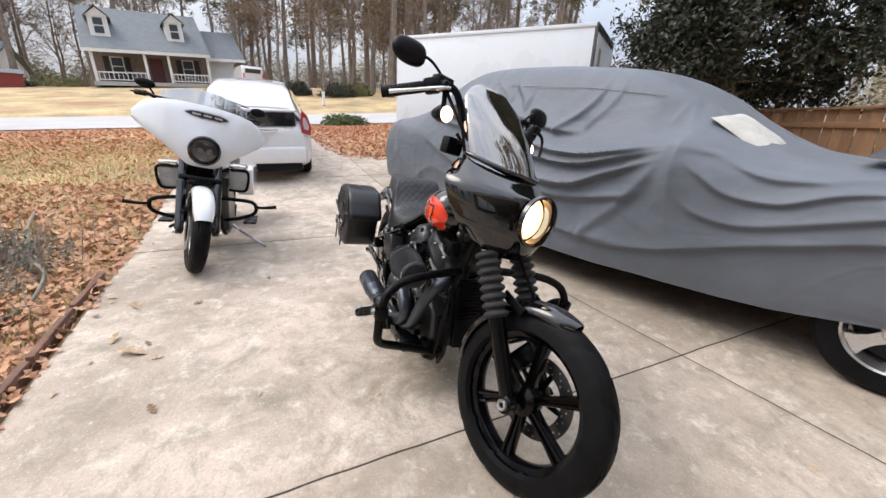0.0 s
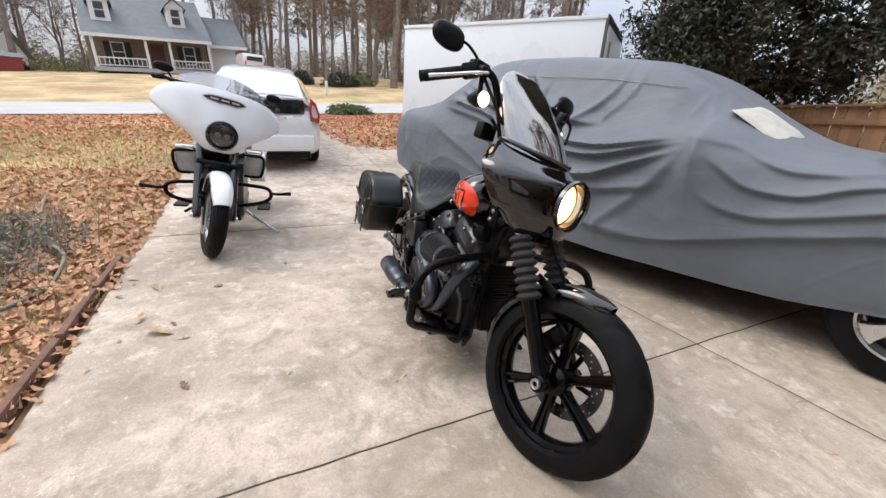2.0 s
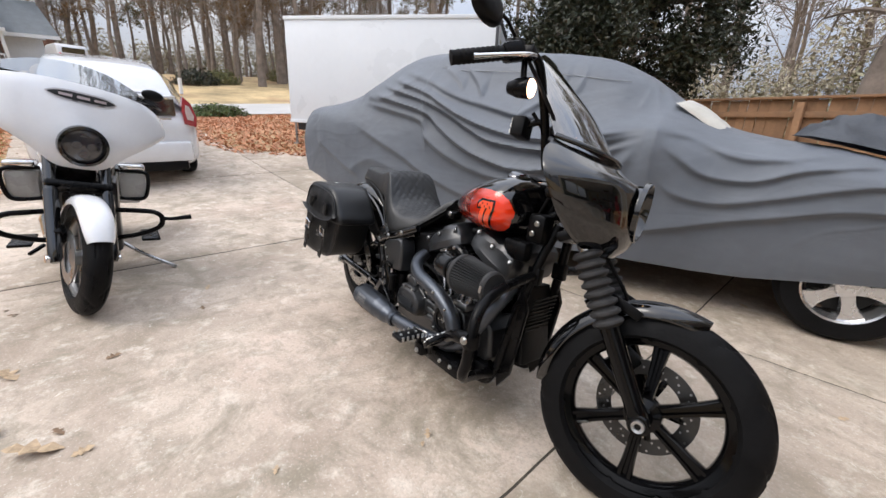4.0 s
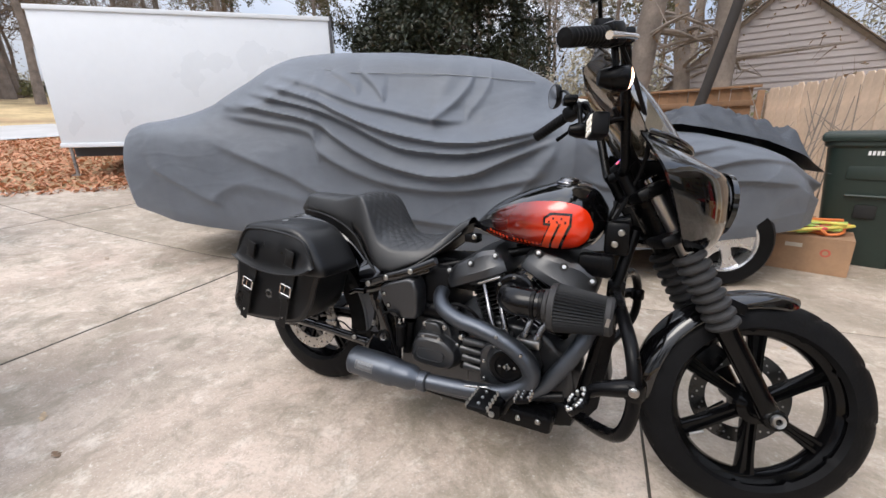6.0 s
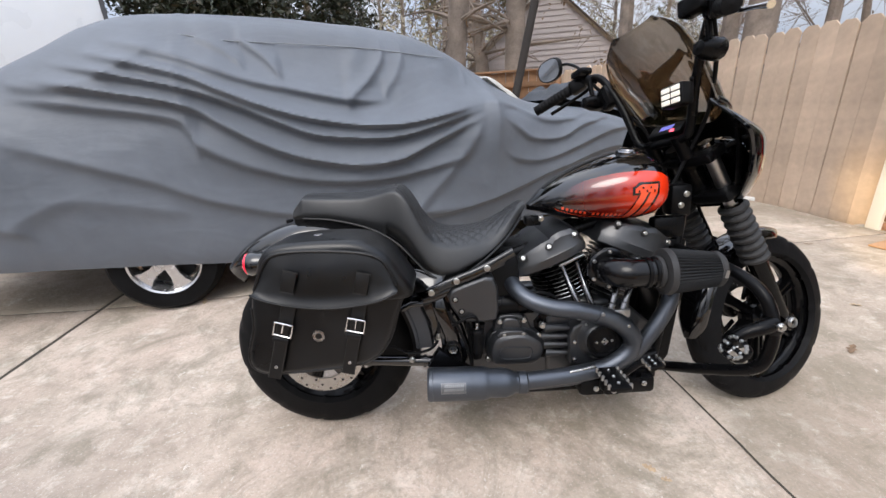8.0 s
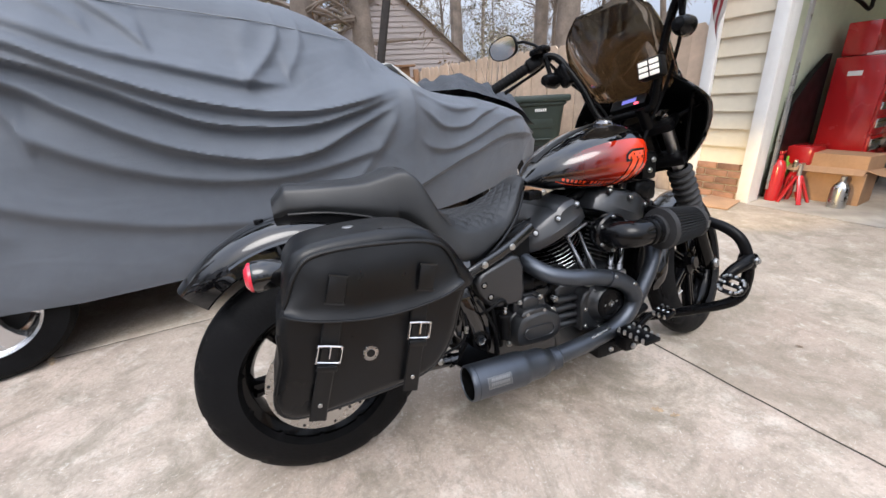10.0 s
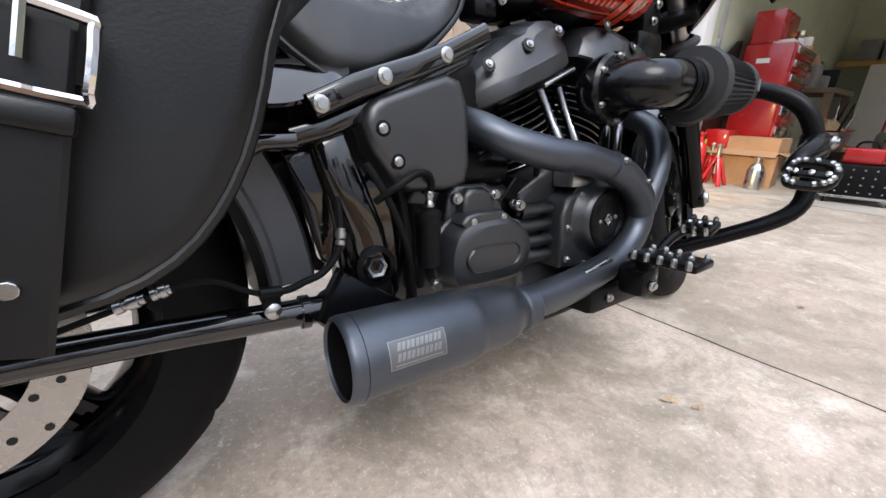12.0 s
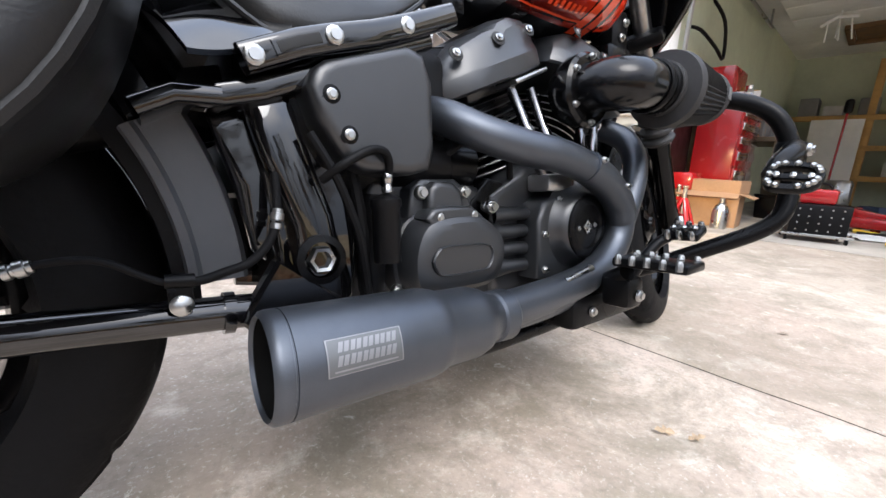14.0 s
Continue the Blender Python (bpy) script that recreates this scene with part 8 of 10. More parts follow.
part("wing_roof", MB().grid([[(-0.6, y, 2.6), (-4.8, y, 5.4), (-9.5, y, 2.6)] for y in (-2.85, 0.5)]).grid([[(-0.6, y, 2.45), (-4.8, y, 5.2), (-9.5, y, 2.45)] for y in (-2.85, 0.5)]), ROOF, house)
part("fascia", MB().box((1.25, -7.05, 2.5), (0.12, 8.7, 0.25)), WWHITE, house)
part("wing_fascia", MB().box((-0.62, -1.15, 2.45), (0.12, 3.35, 0.25)), WWHITE, house)
part("porch_floor", MB().box((0.1, -7.05, 0.1), (2.2, 8.2, 0.3)), mat("porch_grey", (0.4, 0.4, 0.4), 0.8), house)
for y in (-10.9, -7.5, -5.85, -2.95):
    part("porch_post", MB().box((0.95, y, 1.3), (0.2, 0.2, 2.4), None, 0.02), WWHITE, house)
for y, w in ((-9.2, 3.2), (-4.4, 2.7)):
    part("porch_rail", MB().box((0.95, y, 0.95), (0.07, w, 0.09)).box((0.95, y, 0.4), (0.07, w, 0.07)), WWHITE, house)
    for k in range(11):
        part("baluster", MB().box((0.95, y + w * (k / 10 - 0.5) * 0.94, 0.68), (0.05, 0.05, 0.5)), WWHITE, house)
for y in (-9.4, -4.3):
    w = part("window", MB().box((-0.97, y, 1.55), (0.08, 0.9, 1.5)), WWHITE, house, "white framed window with dark shutters")
    part("pane", MB().box((-0.92, y, 1.9), (0.03, 0.74, 0.62)), WIN, w)
    part("pane", MB().box((-0.92, y, 1.2), (0.03, 0.74, 0.62)), WIN, w)
    for s in (-1, 1):
        part("shutter", MB().box((-0.95, y + 0.70 * s, 1.55), (0.06, 0.4, 1.5)), SHUT, w)
part("door", MB().box((-0.95, -6.7, 1.25), (0.08, 1.0, 2.1)), mat("dark_red_door", (0.11, 0.03, 0.03), 0.5), house)
part("garage_door", MB().box((-1.46, -1.45, 1.2), (0.08, 2.1, 2.2), None, 0.02), WWHITE, house, "white garage door")
part("garage_trim", MB().box((-1.44, -1.45, 2.4), (0.1, 2.5, 0.2)), WWHITE, house)
for y in (-10.0, -4.9):
    dm = part("dormer", MB().box((-1.6, y, 4.35), (2.6, 1.25, 1.7)), WWHITE, house, "white gabled dormer")
    part("dormer_roof", MB().grid([[(0.0, y - 0.85, 5.05), (0.0, y, 5.85), (0.0, y + 0.85, 5.05)], [(-4.5, y - 0.85, 5.05), (-4.5, y, 5.85), (-4.5, y + 0.85, 5.05)]]), ROOF, dm)
    part("dormer_gable", MB().slab([(y - 0.75, 5.1), (y + 0.75, 5.1), (y, 5.75)], -0.32, -0.22, "x"), WWHITE, dm)
    part("pane", MB().box((-0.27, y, 4.75), (0.04, 0.6, 0.5)), WIN, dm)
    part("pane", MB().box((-0.27, y, 4.15), (0.04, 0.6, 0.5)), WIN, dm)

house_far = thing("house", "low grey-roofed house with a white gable behind a dark fence", "house", Matrix.Translation((-46.2, -26.0, ground_z(-46, -26))) @ pose(0, 0, 0, 0, 0, 6))
part("wall", MB().box((-4.0, -7.0, 0.9), (8.0, 14.0, 1.9)), NTAN, house_far)
part("roof", MB().grid([[(0.5, y, 1.7), (-4.0, y, 4.2), (-8.5, y, 1.7)] for y in (-14.5, 0.4)]).grid([[(0.5, y, 1.55), (-4.0, y, 4.05), (-8.5, y, 1.55)] for y in (-14.5, 0.4)]), ROOF, house_far)
part("gable", MB().add([(0.0, 0.02, -0.2), (0.0, 0.02, 1.8), (-4.0, 0.02, 4.0), (-8.0, 0.02, 1.8), (-8.0, 0.02, -0.2)], [(0, 1, 2, 3, 4)]), WWHITE, house_far, "white gable end")
part("fascia", MB().box((0.45, -7.0, 1.6), (0.1, 14.8, 0.2)), WWHITE, house_far)
fence((-37.0, -32.0), (-41.6, -23.7), 1.15, FDARK, "dark board fence across the street", base=ground_z(-40, -27))
shed_red = thing("garden_shed", "small dark red shed across the street", "shed", Matrix.Translation((-39.0, -21.3, ground_z(-39, -21.3))) @ pose(0, 0, 0, 0, 0, 25))
part("wall", MB().box((0, 0, 0.45), (1.6, 2.0, 1.0)), mat("barn_red_board", (0.22, 0.04, 0.035), 0.8, var=0.2), shed_red)
part("roof", MB().grid([[(0.9, y, 0.95), (0.0, y, 1.3), (-0.9, y, 0.95)] for y in (-1.1, 1.1)]), ROOF, shed_red)
van = thing("parked_van", "white van parked before the neighbour's garage", "van", Matrix.Translation((-39.5, -4.1, ground_z(-39.5, -4.1))) @ pose(0, 0, 0, 0, 0, 20))
part("body", MB().slab(rounded([(0.0, 0.4), (0.02, 1.1), (0.25, 1.75), (0.7, 1.85), (2.6, 1.82), (3.3, 1.2), (4.3, 1.05), (4.45, 0.6), (4.3, 0.35), (0.2, 0.32)], 3), -0.9, 0.9, "y", 0.12), CARW, van)
part("rear_window", MB().box((0.02, 0, 1.4), (0.05, 1.3, 0.42), Matrix.Rotation(radians(-20), 3, "Y"), 0.02), CGL, van)
for s in (-1, 1):
    part("tail_light", MB().box((-0.02, 0.8 * s, 1.0), (0.08, 0.12, 0.4), None, 0.03), REDLENS, van)
    for x in (0.8, 3.5):
        alloy_wheel(van, (x, 0.82 * s, 0.32), 0.32, 0.2, s, SILVER)
van.matrix_world = van.matrix_world @ pose(0, 0, 0, 0, 0, 180)
sapling = thing("young_tree", "thin young tree with a white trunk guard", "tree", Matrix.Translation((-22.5, 0.86, ground_z(-22.5, 0.86))))
part("trunk", MB().tube([(0, 0, 0), (0.02, 0.03, 1.5), (-0.05, 0.0, 3.2), (0.02, -0.08, 5.5)], [0.06, 0.05, 0.04, 0.015], 8, 4).tube([(0, 0, 2.0), (0.2, 0.5, 3.0)], [0.02, 0.008], 5).tube([(-0.03, 0, 2.6), (-0.1, -0.6, 3.7)], [0.02, 0.008], 5).tube([(-0.04, 0, 3.2), (0.1, 0.5, 4.3)], [0.018, 0.006], 5), mat("grey_bark", (0.2, 0.17, 0.14), 0.9, var=0.3), sapling)
part("trunk_guard", MB().tube([(0, 0, 0.02), (0.005, 0.008, 0.75)], 0.085, 12), WWHITE, sapling)

# ---------------------------------------------------------------- neighbour behind the fence
NB = Matrix.Translation((2.2, 12.9, -0.1)) @ pose(0, 0, 0, 0, 0, -9)
shed = thing("outbuilding", "grey lap-sided gable end behind the fence", "building", NB)
NSID = mat("mauve_grey_siding", (0.37, 0.33, 0.32), 0.75, var=0.06, scale=2)
part("wall", MB().slab([(-1.25, 0.0), (4.25, 0.0), (4.25, 2.0), (1.5, 4.4), (-1.25, 2.0)], 0.02, 4.0, "y"), NSID, shed)
for k in range(27):
    z = 0.05 + 0.155 * k
    g = max(0.0, (z + 0.16 - 2.0) * 2.75 / 2.4)
    x0, x1 = -1.25 + g, 4.25 - g
    if x1 - x0 > 0.2:
        part("siding_board", MB().add([(x0, 0.015, z + 0.16), (x1, 0.015, z + 0.16), (x1, -0.012, z), (x0, -0.012, z), (x0, 0.02, z), (x1, 0.02, z)], [(0, 1, 2, 3), (3, 2, 5, 4)]), NSID, shed)
part("roof", MB().tube([(-1.65, 0, 1.72), (1.5, 0, 4.48)], 0.07, 4).tube([(4.65, 0, 1.72), (1.5, 0, 4.48)], 0.07, 4).grid([[(-1.65, -0.2, 1.74), (1.5, -0.2, 4.52), (4.65, -0.2, 1.74)], [(-1.65, 4.2, 1.74), (1.5, 4.2, 4.52), (4.65, 4.2, 1.74)]]), mat("weathered_fascia", (0.32, 0.28, 0.25), 0.8, var=0.2), shed)
part("eave_trim", MB().box((4.45, -0.12, 1.80), (0.45, 0.12, 0.1), Matrix.Rotation(radians(41), 3, "Y")), TRIM, shed)

# ---------------------------------------------------------------- rubbish bin, carton with cords
BIN = pose(2.80, 3.12, -0.05, 0, 0, -16)
BING = mat("dark_green_bin_plastic", (0.018, 0.03, 0.024), 0.5, var=0.15, scale=5)
binn = thing("rubbish_bin", "dark green wheeled rubbish bin with closed lid", "bin", BIN)
rows = []
for z, w, d in ((0.0, 0.42, 0.46), (0.1, 0.44, 0.5), (0.6, 0.52, 0.58), (0.95, 0.58, 0.66), (0.97, 0.63, 0.70), (1.0, 0.63, 0.70)):
    rows.append([(w / 2 * math.copysign(abs(math.cos(a)) ** 0.25, math.cos(a)), d / 2 * math.copysign(abs(math.sin(a)) ** 0.25, math.sin(a)), z) for a in [2 * math.pi * (k + 0.5) / 40 for k in range(40)]])
part("body", MB().grid(rows, wrap=True, cap=True), BING, binn)
part("lid", MB().box((0, 0, 1.03), (0.66, 0.74, 0.07), None, 0.025), BING, binn)
part("hinge_bar", MB().tube([(-0.25, 0.4, 1.0), (0.25, 0.4, 1.0)], 0.015, 8), BING, binn)
part("catch_bar", MB().tube([(-0.13, -0.31, 0.6), (0.13, -0.31, 0.6)], 0.012, 8), BING, binn)
part("moulded_recess", MB().box((0, -0.305, 0.78), (0.3, 0.02, 0.12), None, 0.008), BING, binn)
part("recess_pocket", MB().box((0.0, -0.285, 0.48), (0.12, 0.03, 0.1), None, 0.008), DARK, binn)
for k in range(6):
    part("mark_bar", MB().box((-0.055 + 0.022 * k, -0.331, 0.915), (0.015, 0.002, 0.03)), TRIM, binn)
for s in (-1, 1):
    part("wheel", MB().tube([(0.24 * s, 0.22, 0.1), (0.29 * s, 0.22, 0.1)], 0.1, 20), PLASTIC, binn)

CARD = mat("brown_cardboard", (0.36, 0.22, 0.13), 0.85, var=0.15, scale=6, bump=0.08)
object_random(CARD, 0.12)


def carton(m, L, W, H, flaps=True, label="open brown cardboard carton", bars=0):
    c = thing("cardboard_box", label, "box", m)
    t = 0.006
    for cx, cy, sx, sy in ((0, -W / 2, L, t), (0, W / 2, L, t), (-L / 2, 0, t, W), (L / 2, 0, t, W)):
        part("side", MB().box((cx, cy, H / 2), (sx, sy, H)), CARD, c)
    part("base", MB().box((0, 0, 0.006), (L, W, 0.01)), CARD, c)
    if flaps:
        for s in (-1, 1):
            part("flap", MB().box((0, s * (W / 2 + 0.05), H + 0.012), (L, 0.12, 0.005), Matrix.Rotation(radians(-18 * s), 3, "X")), CARD, c)
            part("flap", MB().box((s * (L / 2 + 0.04), 0, H + 0.015), (0.1, W, 0.005), Matrix.Rotation(radians(22 * s), 3, "Y")), CARD, c)
    else:
        part("top", MB().box((0, 0, H), (L, W, 0.006)), CARD, c)
    if bars:
        part("print_mark", MB().lathe([(0.018, 0), (0.024, 0.0015), (0.03, 0)], (L * 0.2, -W / 2 - 0.004, H * 0.6), (0, -1, 0), 18), mat("red_print", (0.5, 0.1, 0.06), 0.7), c)
        part("print_bar", MB().box((-L * 0.2, -W / 2 - 0.004, H * 0.75), (0.1, 0.002, 0.03)), mat("pale_print", (0.55, 0.5, 0.42), 0.7), c)
    return c


carton(pose(2.42, 2.72, 0.0, 0, 0, -14), 0.46, 0.34, 0.27, False, "worn cardboard box in front of the bin", 1)
rngc = random.Random(5)
for col, nm in (((0.75, 0.22, 0.06), "orange"), ((0.7, 0.6, 0.12), "yellow"), ((0.35, 0.5, 0.12), "green"), ((0.6, 0.08, 0.08), "red")):
    pts = [Vector((2.42 + rngc.uniform(-0.19, 0.2), 2.72 + rngc.uniform(-0.14, 0.14), 0.285 + 0.09 * rngc.random())) for _ in range(14)]
    solo("cord", MB().tube(pts, 0.011, 8, 6), mat(nm + "_cord_rubber", col, 0.5), nm + " extension cord coiled on the cardboard box", "cord")
solo("pallet_stick", MB().box((3.42, 2.95, 0.02), (0.9, 0.05, 0.035), Matrix.Rotation(radians(-35), 3, "Z"), 0.004), TRIM, "white painted timber batten on the ground", "batten")

# ---------------------------------------------------------------- garage contents
REDP = mat("red_tool_chest_paint", (0.40, 0.013, 0.016), 0.2, coat=0.6, var=0.06)


def ing(x, y, z=0.0, rz=0.0):
    return GAR @ pose(x, y, z, 0, 0, rz)


chest = thing("tool_chest", "red steel tool chest with chrome drawer pulls", "tool chest", ing(1.27, -0.24, 0.0, 0))
part("cabinet", MB().box((0, 0, 0.65), (0.78, 0.36, 1.1), None, 0.012), REDP, chest)
hs = (0.1, 0.1, 0.12, 0.12, 0.16, 0.2, 0.2)
for k, h in enumerate(hs):
    z = 1.18 - sum(hs[:k]) - h / 2 - 0.01 * k
    dr = part("drawer", MB().box((0.0, -0.185, z), (0.72, 0.02, h), None, 0.004), REDP, chest)
    part("pull", MB().box((0.0, -0.202, z + h * 0.12), (0.69, 0.016, h * 0.5), None, 0.004), CHROME, dr)
part("top_box", MB().box((-0.1, 0.06, 1.34), (0.5, 0.22, 0.27), None, 0.012), REDP, chest)
part("cloth", MB().box((-0.2, -0.08, 1.215), (0.3, 0.16, 0.03), None, 0.012), TRIM, chest, "white rag on the chest")
part("badge", MB().box((-0.393, 0.02, 1.06), (0.004, 0.1, 0.04)), TRIM, chest)
for sx in (-1, 1):
    for sy in (-1, 1):
        part("castor", MB().tube([(0.32 * sx, 0.13 * sy - 0.02, 0.06), (0.32 * sx, 0.13 * sy + 0.02, 0.06)], 0.06, 14), PLASTIC, chest)
carton(ing(0.62, -0.34, 0.0, 3), 0.3, 0.52, 0.27, True, "open brown carton on the garage floor")
carton(ing(0.64, -0.40, 0.29, -4), 0.28, 0.42, 0.12, False, "flat cardboard box on another box")
for k, (x, y) in enumerate(((0.27, -0.24), (0.42, -0.14))):
    js = thing("jack_stand", "red steel jack stand", "jack stand", ing(x, y, 0, 20 * k), "jack stands")
    for a in range(4):
        d = Vector((math.cos(a * math.pi / 2 + 0.78), math.sin(a * math.pi / 2 + 0.78), 0))
        part("leg", MB().box(d * 0.065 + Vector((0, 0, 0.12)), (0.02, 0.035, 0.26), Matrix.Rotation(math.atan2(d.y, d.x), 3, "Z") @ Matrix.Rotation(radians(-22), 3, "Y"), 0.003), REDP, js)
    part("post", MB().tube([(0, 0, 0.1), (0, 0, 0.33)], 0.018, 10).box((0, 0, 0.34), (0.08, 0.03, 0.02), None, 0.005), STEEL, js)
solo("fire_extinguisher", MB().lathe([(0.0001, 0), (0.055, 0.0), (0.058, 0.02), (0.058, 0.3), (0.04, 0.35), (0.018, 0.37), (0.018, 0.41), (0.0001, 0.41)], (0, 0, 0), (0, 0, 1), 24).box((0.02, 0, 0.43), (0.09, 0.02, 0.03), None, 0.004), REDP, "red fire extinguisher standing by the wall", "extinguisher", ing(0.24, -0.09))
solo("spray_bottle", MB().lathe([(0.0001, 0), (0.035, 0.0), (0.037, 0.16), (0.014, 0.21), (0.014, 0.25), (0.0001, 0.26)], (0, 0, 0), (0, 0, 1), 18), mat("lime_plastic", (0.25, 0.6, 0.06), 0.4), "lime green plastic bottle", "bottle", ing(0.48, -0.05, 0.12))
solo("oil_can", MB().lathe([(0.0001, 0), (0.06, 0.0), (0.062, 0.15), (0.05, 0.19), (0.02, 0.22), (0.02, 0.26), (0.0001, 0.27)], (0, 0, 0), (0, 0, 1), 20), STEEL, "grey metal fluid can", "can", ing(0.34, -0.52))
solo("red_case", MB().box((0, 0, 0.09), (0.3, 0.2, 0.18), None, 0.03), REDP, "red plastic case on the carton", "case", ing(0.62, -0.12, 0.29))
solo("spray_stand", MB().box((0, 0, 0.06), (0.16, 0.12, 0.12), None, 0.02), BING, "small dark plastic tub", "tub", ing(0.48, -0.05, 0.0))
# flattened carton outside
solo("cardboard_sheet", MB().box((0, 0, 0.008), (0.5, 0.28, 0.012), None, 0.002), CARD, "flattened cardboard on the concrete", "cardboard", pose(3.72, 1.36, 0.002, 0, 0, 20))
# workshop clutter deeper in
crate = thing("tool_cart", "black studded tool crate on castors", "tool cart", ing(0.4, -1.13, 0, 14) @ Matrix.Scale(0.62, 4))
part("body", MB().box((0, 0, 0.27), (0.42, 0.55, 0.36), None, 0.015), PLASTIC, crate)
for i in range(4):
    for j in range(5):
        part("stud", MB().disc((-0.212, -0.2 + 0.1 * j, 0.14 + 0.085 * i), (-1, 0, 0), 0.010, 0.006, 8), BOLT, crate)
part("tray", MB().box((0, 0, 0.08), (0.5, 0.66, 0.03), None, 0.006), STEEL, crate)
for sx in (-1, 1):
    for sy in (-1, 1):
        part("castor", MB().tube([(0.2 * sx, 0.28 * sy - 0.012, 0.035), (0.2 * sx, 0.28 * sy + 0.012, 0.035)], 0.035, 12), PLASTIC, crate)
solo("floor_jack", MB().box((0, 0, 0.09), (0.6, 0.26, 0.1), None, 0.03).tube([(-0.2, 0, 0.12), (0.2, 0, 0.2), (0.55, 0, 0.22)], 0.018, 10).box((0.05, 0, 0.16), (0.4, 0.09, 0.08), Matrix.Rotation(radians(-10), 3, "Y"), 0.02), REDP, "red trolley jack on the garage floor", "trolley jack", ing(1.5, -1.42, 0, 70))
bat = thing("charger", "small red and white workshop charger on the cart", "charger", ing(0.42, -1.12, 0.28) @ Matrix.Scale(0.62, 4))
part("case", MB().box((0, 0, 0.09), (0.3, 0.34, 0.18), None, 0.03), REDP, bat)
part("grip", MB().tube([(0, -0.1, 0.18), (0, -0.06, 0.24), (0, 0.06, 0.24), (0, 0.1, 0.18)], 0.012, 8, 3), PLASTIC, bat)
solo("metal_canister", MB().lathe([(0.0001, 0), (0.15, 0), (0.155, 0.02), (0.155, 0.4), (0.13, 0.44), (0.0001, 0.45)], (0, 0, 0), (0, 0, 1), 26), STEEL, "grey steel canister on the garage floor", "canister", ing(4.1, -1.02))
mop = thing("strimmer", "long-handled garden strimmer leaning in the garage", "strimmer", ing(4.4, -0.88))
part("shaft", MB().tube([(0, 0, 0.1), (0.12, -0.02, 1.4)], 0.014, 10), REDP, mop)
part("motor", MB().box((0.13, -0.02, 1.48), (0.12, 0.1, 0.2), None, 0.04), PLASTIC, mop)
part("head", MB().box((-0.02, -0.02, 0.08), (0.2, 0.2, 0.1), None, 0.04), PLASTIC, mop)
shelf = thing("timber_shelf", "rough pine shelving along the back wall, loaded with boxes", "shelving", ing(GD - 0.32, -2.6))
for y in (-2.2, -0.6, 1.5):
    for x in (-0.22, 0.22):
        part("upright", MB().box((x, y, 1.15), (0.045, 0.09, 2.3), None, 0.004), PINE, shelf)
for z, y1 in ((0.5, 1.52), (0.98, 1.52), (1.46, 2.6)):
    part("board", MB().box((0, (y1 - 2.25) / 2, z), (0.5, y1 + 2.25, 0.03), None, 0.004), PINE, shelf)
    part("edge", MB().box((-0.24, (y1 - 2.25) / 2, z - 0.03), (0.04, y1 + 2.25, 0.08), None, 0.004), PINE, shelf)
rg = random.Random(11)
COLS = [mat("tub_blue", (0.05, 0.08, 0.16), 0.5), mat("tub_grey", (0.2, 0.2, 0.2), 0.6), CARD, PLASTIC, mat("tub_white", (0.5, 0.5, 0.48), 0.5), REDP]
for z, y1 in ((0.52, 1.0), (1.0, 1.0), (1.48, 2.2)):
    y = -2.0
    while y < y1:
        w, h, d = rg.uniform(0.2, 0.45), rg.uniform(0.12, 0.36), rg.uniform(0.2, 0.4)
        ob = solo("storage_tub", MB().box((0, 0, h / 2), (d, w, h), None, 0.015), rg.choice(COLS), "storage tub on the garage shelf", "tub", shelf.matrix_world @ pose(0, y + w / 2, z), "tubs on the shelves")
        y += w + rg.uniform(0.03, 0.2)
solo("pale_panel", MB().box((0, 0, 0.7), (0.04, 0.64, 1.4), None, 0.004), CEIL, "pale board leaning at the back of the garage", "board", ing(GD - 0.66, -0.74))
for k in range(26):
    x, y = rg.uniform(1.4, 5.0), rg.uniform(-4.2, -0.9)
    s = rg.uniform(0.06, 0.24)
    if (x - 0.78) ** 2 + (y + 1.1) ** 2 < 0.3 or (x < 1.9 and y > -0.8):
        continue
    if rg.random() < 0.5:
        solo("loose_part", MB().box((0, 0, s * 0.35), (s * 1.5, s, s * 0.7), None, 0.012), rg.choice(COLS + [STEEL, REDP]), "odd workshop part lying on the garage floor", "part", ing(x, y, 0, rg.uniform(0, 180)), "clutter on the garage floor")
    else:
        solo("loose_part", MB().tube([(-s, 0, 0.03), (0, s * 0.4, 0.05), (s, 0, 0.03)], 0.022, 10, 4), rg.choice([PLASTIC, STEEL, REDP]), "odd workshop part lying on the garage floor", "part", ing(x, y, 0, rg.uniform(0, 180)), "clutter on the garage floor")
BENCHW = mat("grimy_bench_wood", (0.13, 0.095, 0.06), 0.7, var=0.3, bump=0.1)
bench = thing("workbench", "cluttered workbench behind the tool chest", "workbench", ing(2.4, -0.32))
part("top", MB().box((0.1, 0, 0.86), (1.2, 0.62, 0.05), None, 0.005), BENCHW, bench)
for sx in (-1, 1):
    for sy in (-1, 1):
        part("leg", MB().box((0.1 + 0.55 * sx, 0.26 * sy, 0.42), (0.07, 0.07, 0.84), None, 0.004), BENCHW, bench)
for k in range(24):
    s = rg.uniform(0.07, 0.17)
    solo("bench_item", MB().box((0, 0, s * 0.7), (s, s * 1.2, s * 1.4), None, 0.012) if k % 2 else MB().lathe([(0.0001, 0), (s * 0.4, 0), (s * 0.4, s * 1.5), (s * 0.2, s * 1.9), (0.0001, s * 2)], (0, 0, 0), (0, 0, 1), 14), rg.choice(COLS + [STEEL, mat("yellow_tin", (0.6, 0.42, 0.05), 0.5)]), "tin or tool on the workbench", "tool", ing(1.97 + 0.044 * k, -0.32 + rg.uniform(-0.24, 0.24), 0.885, rg.uniform(0, 90)), "clutter on the workbench")
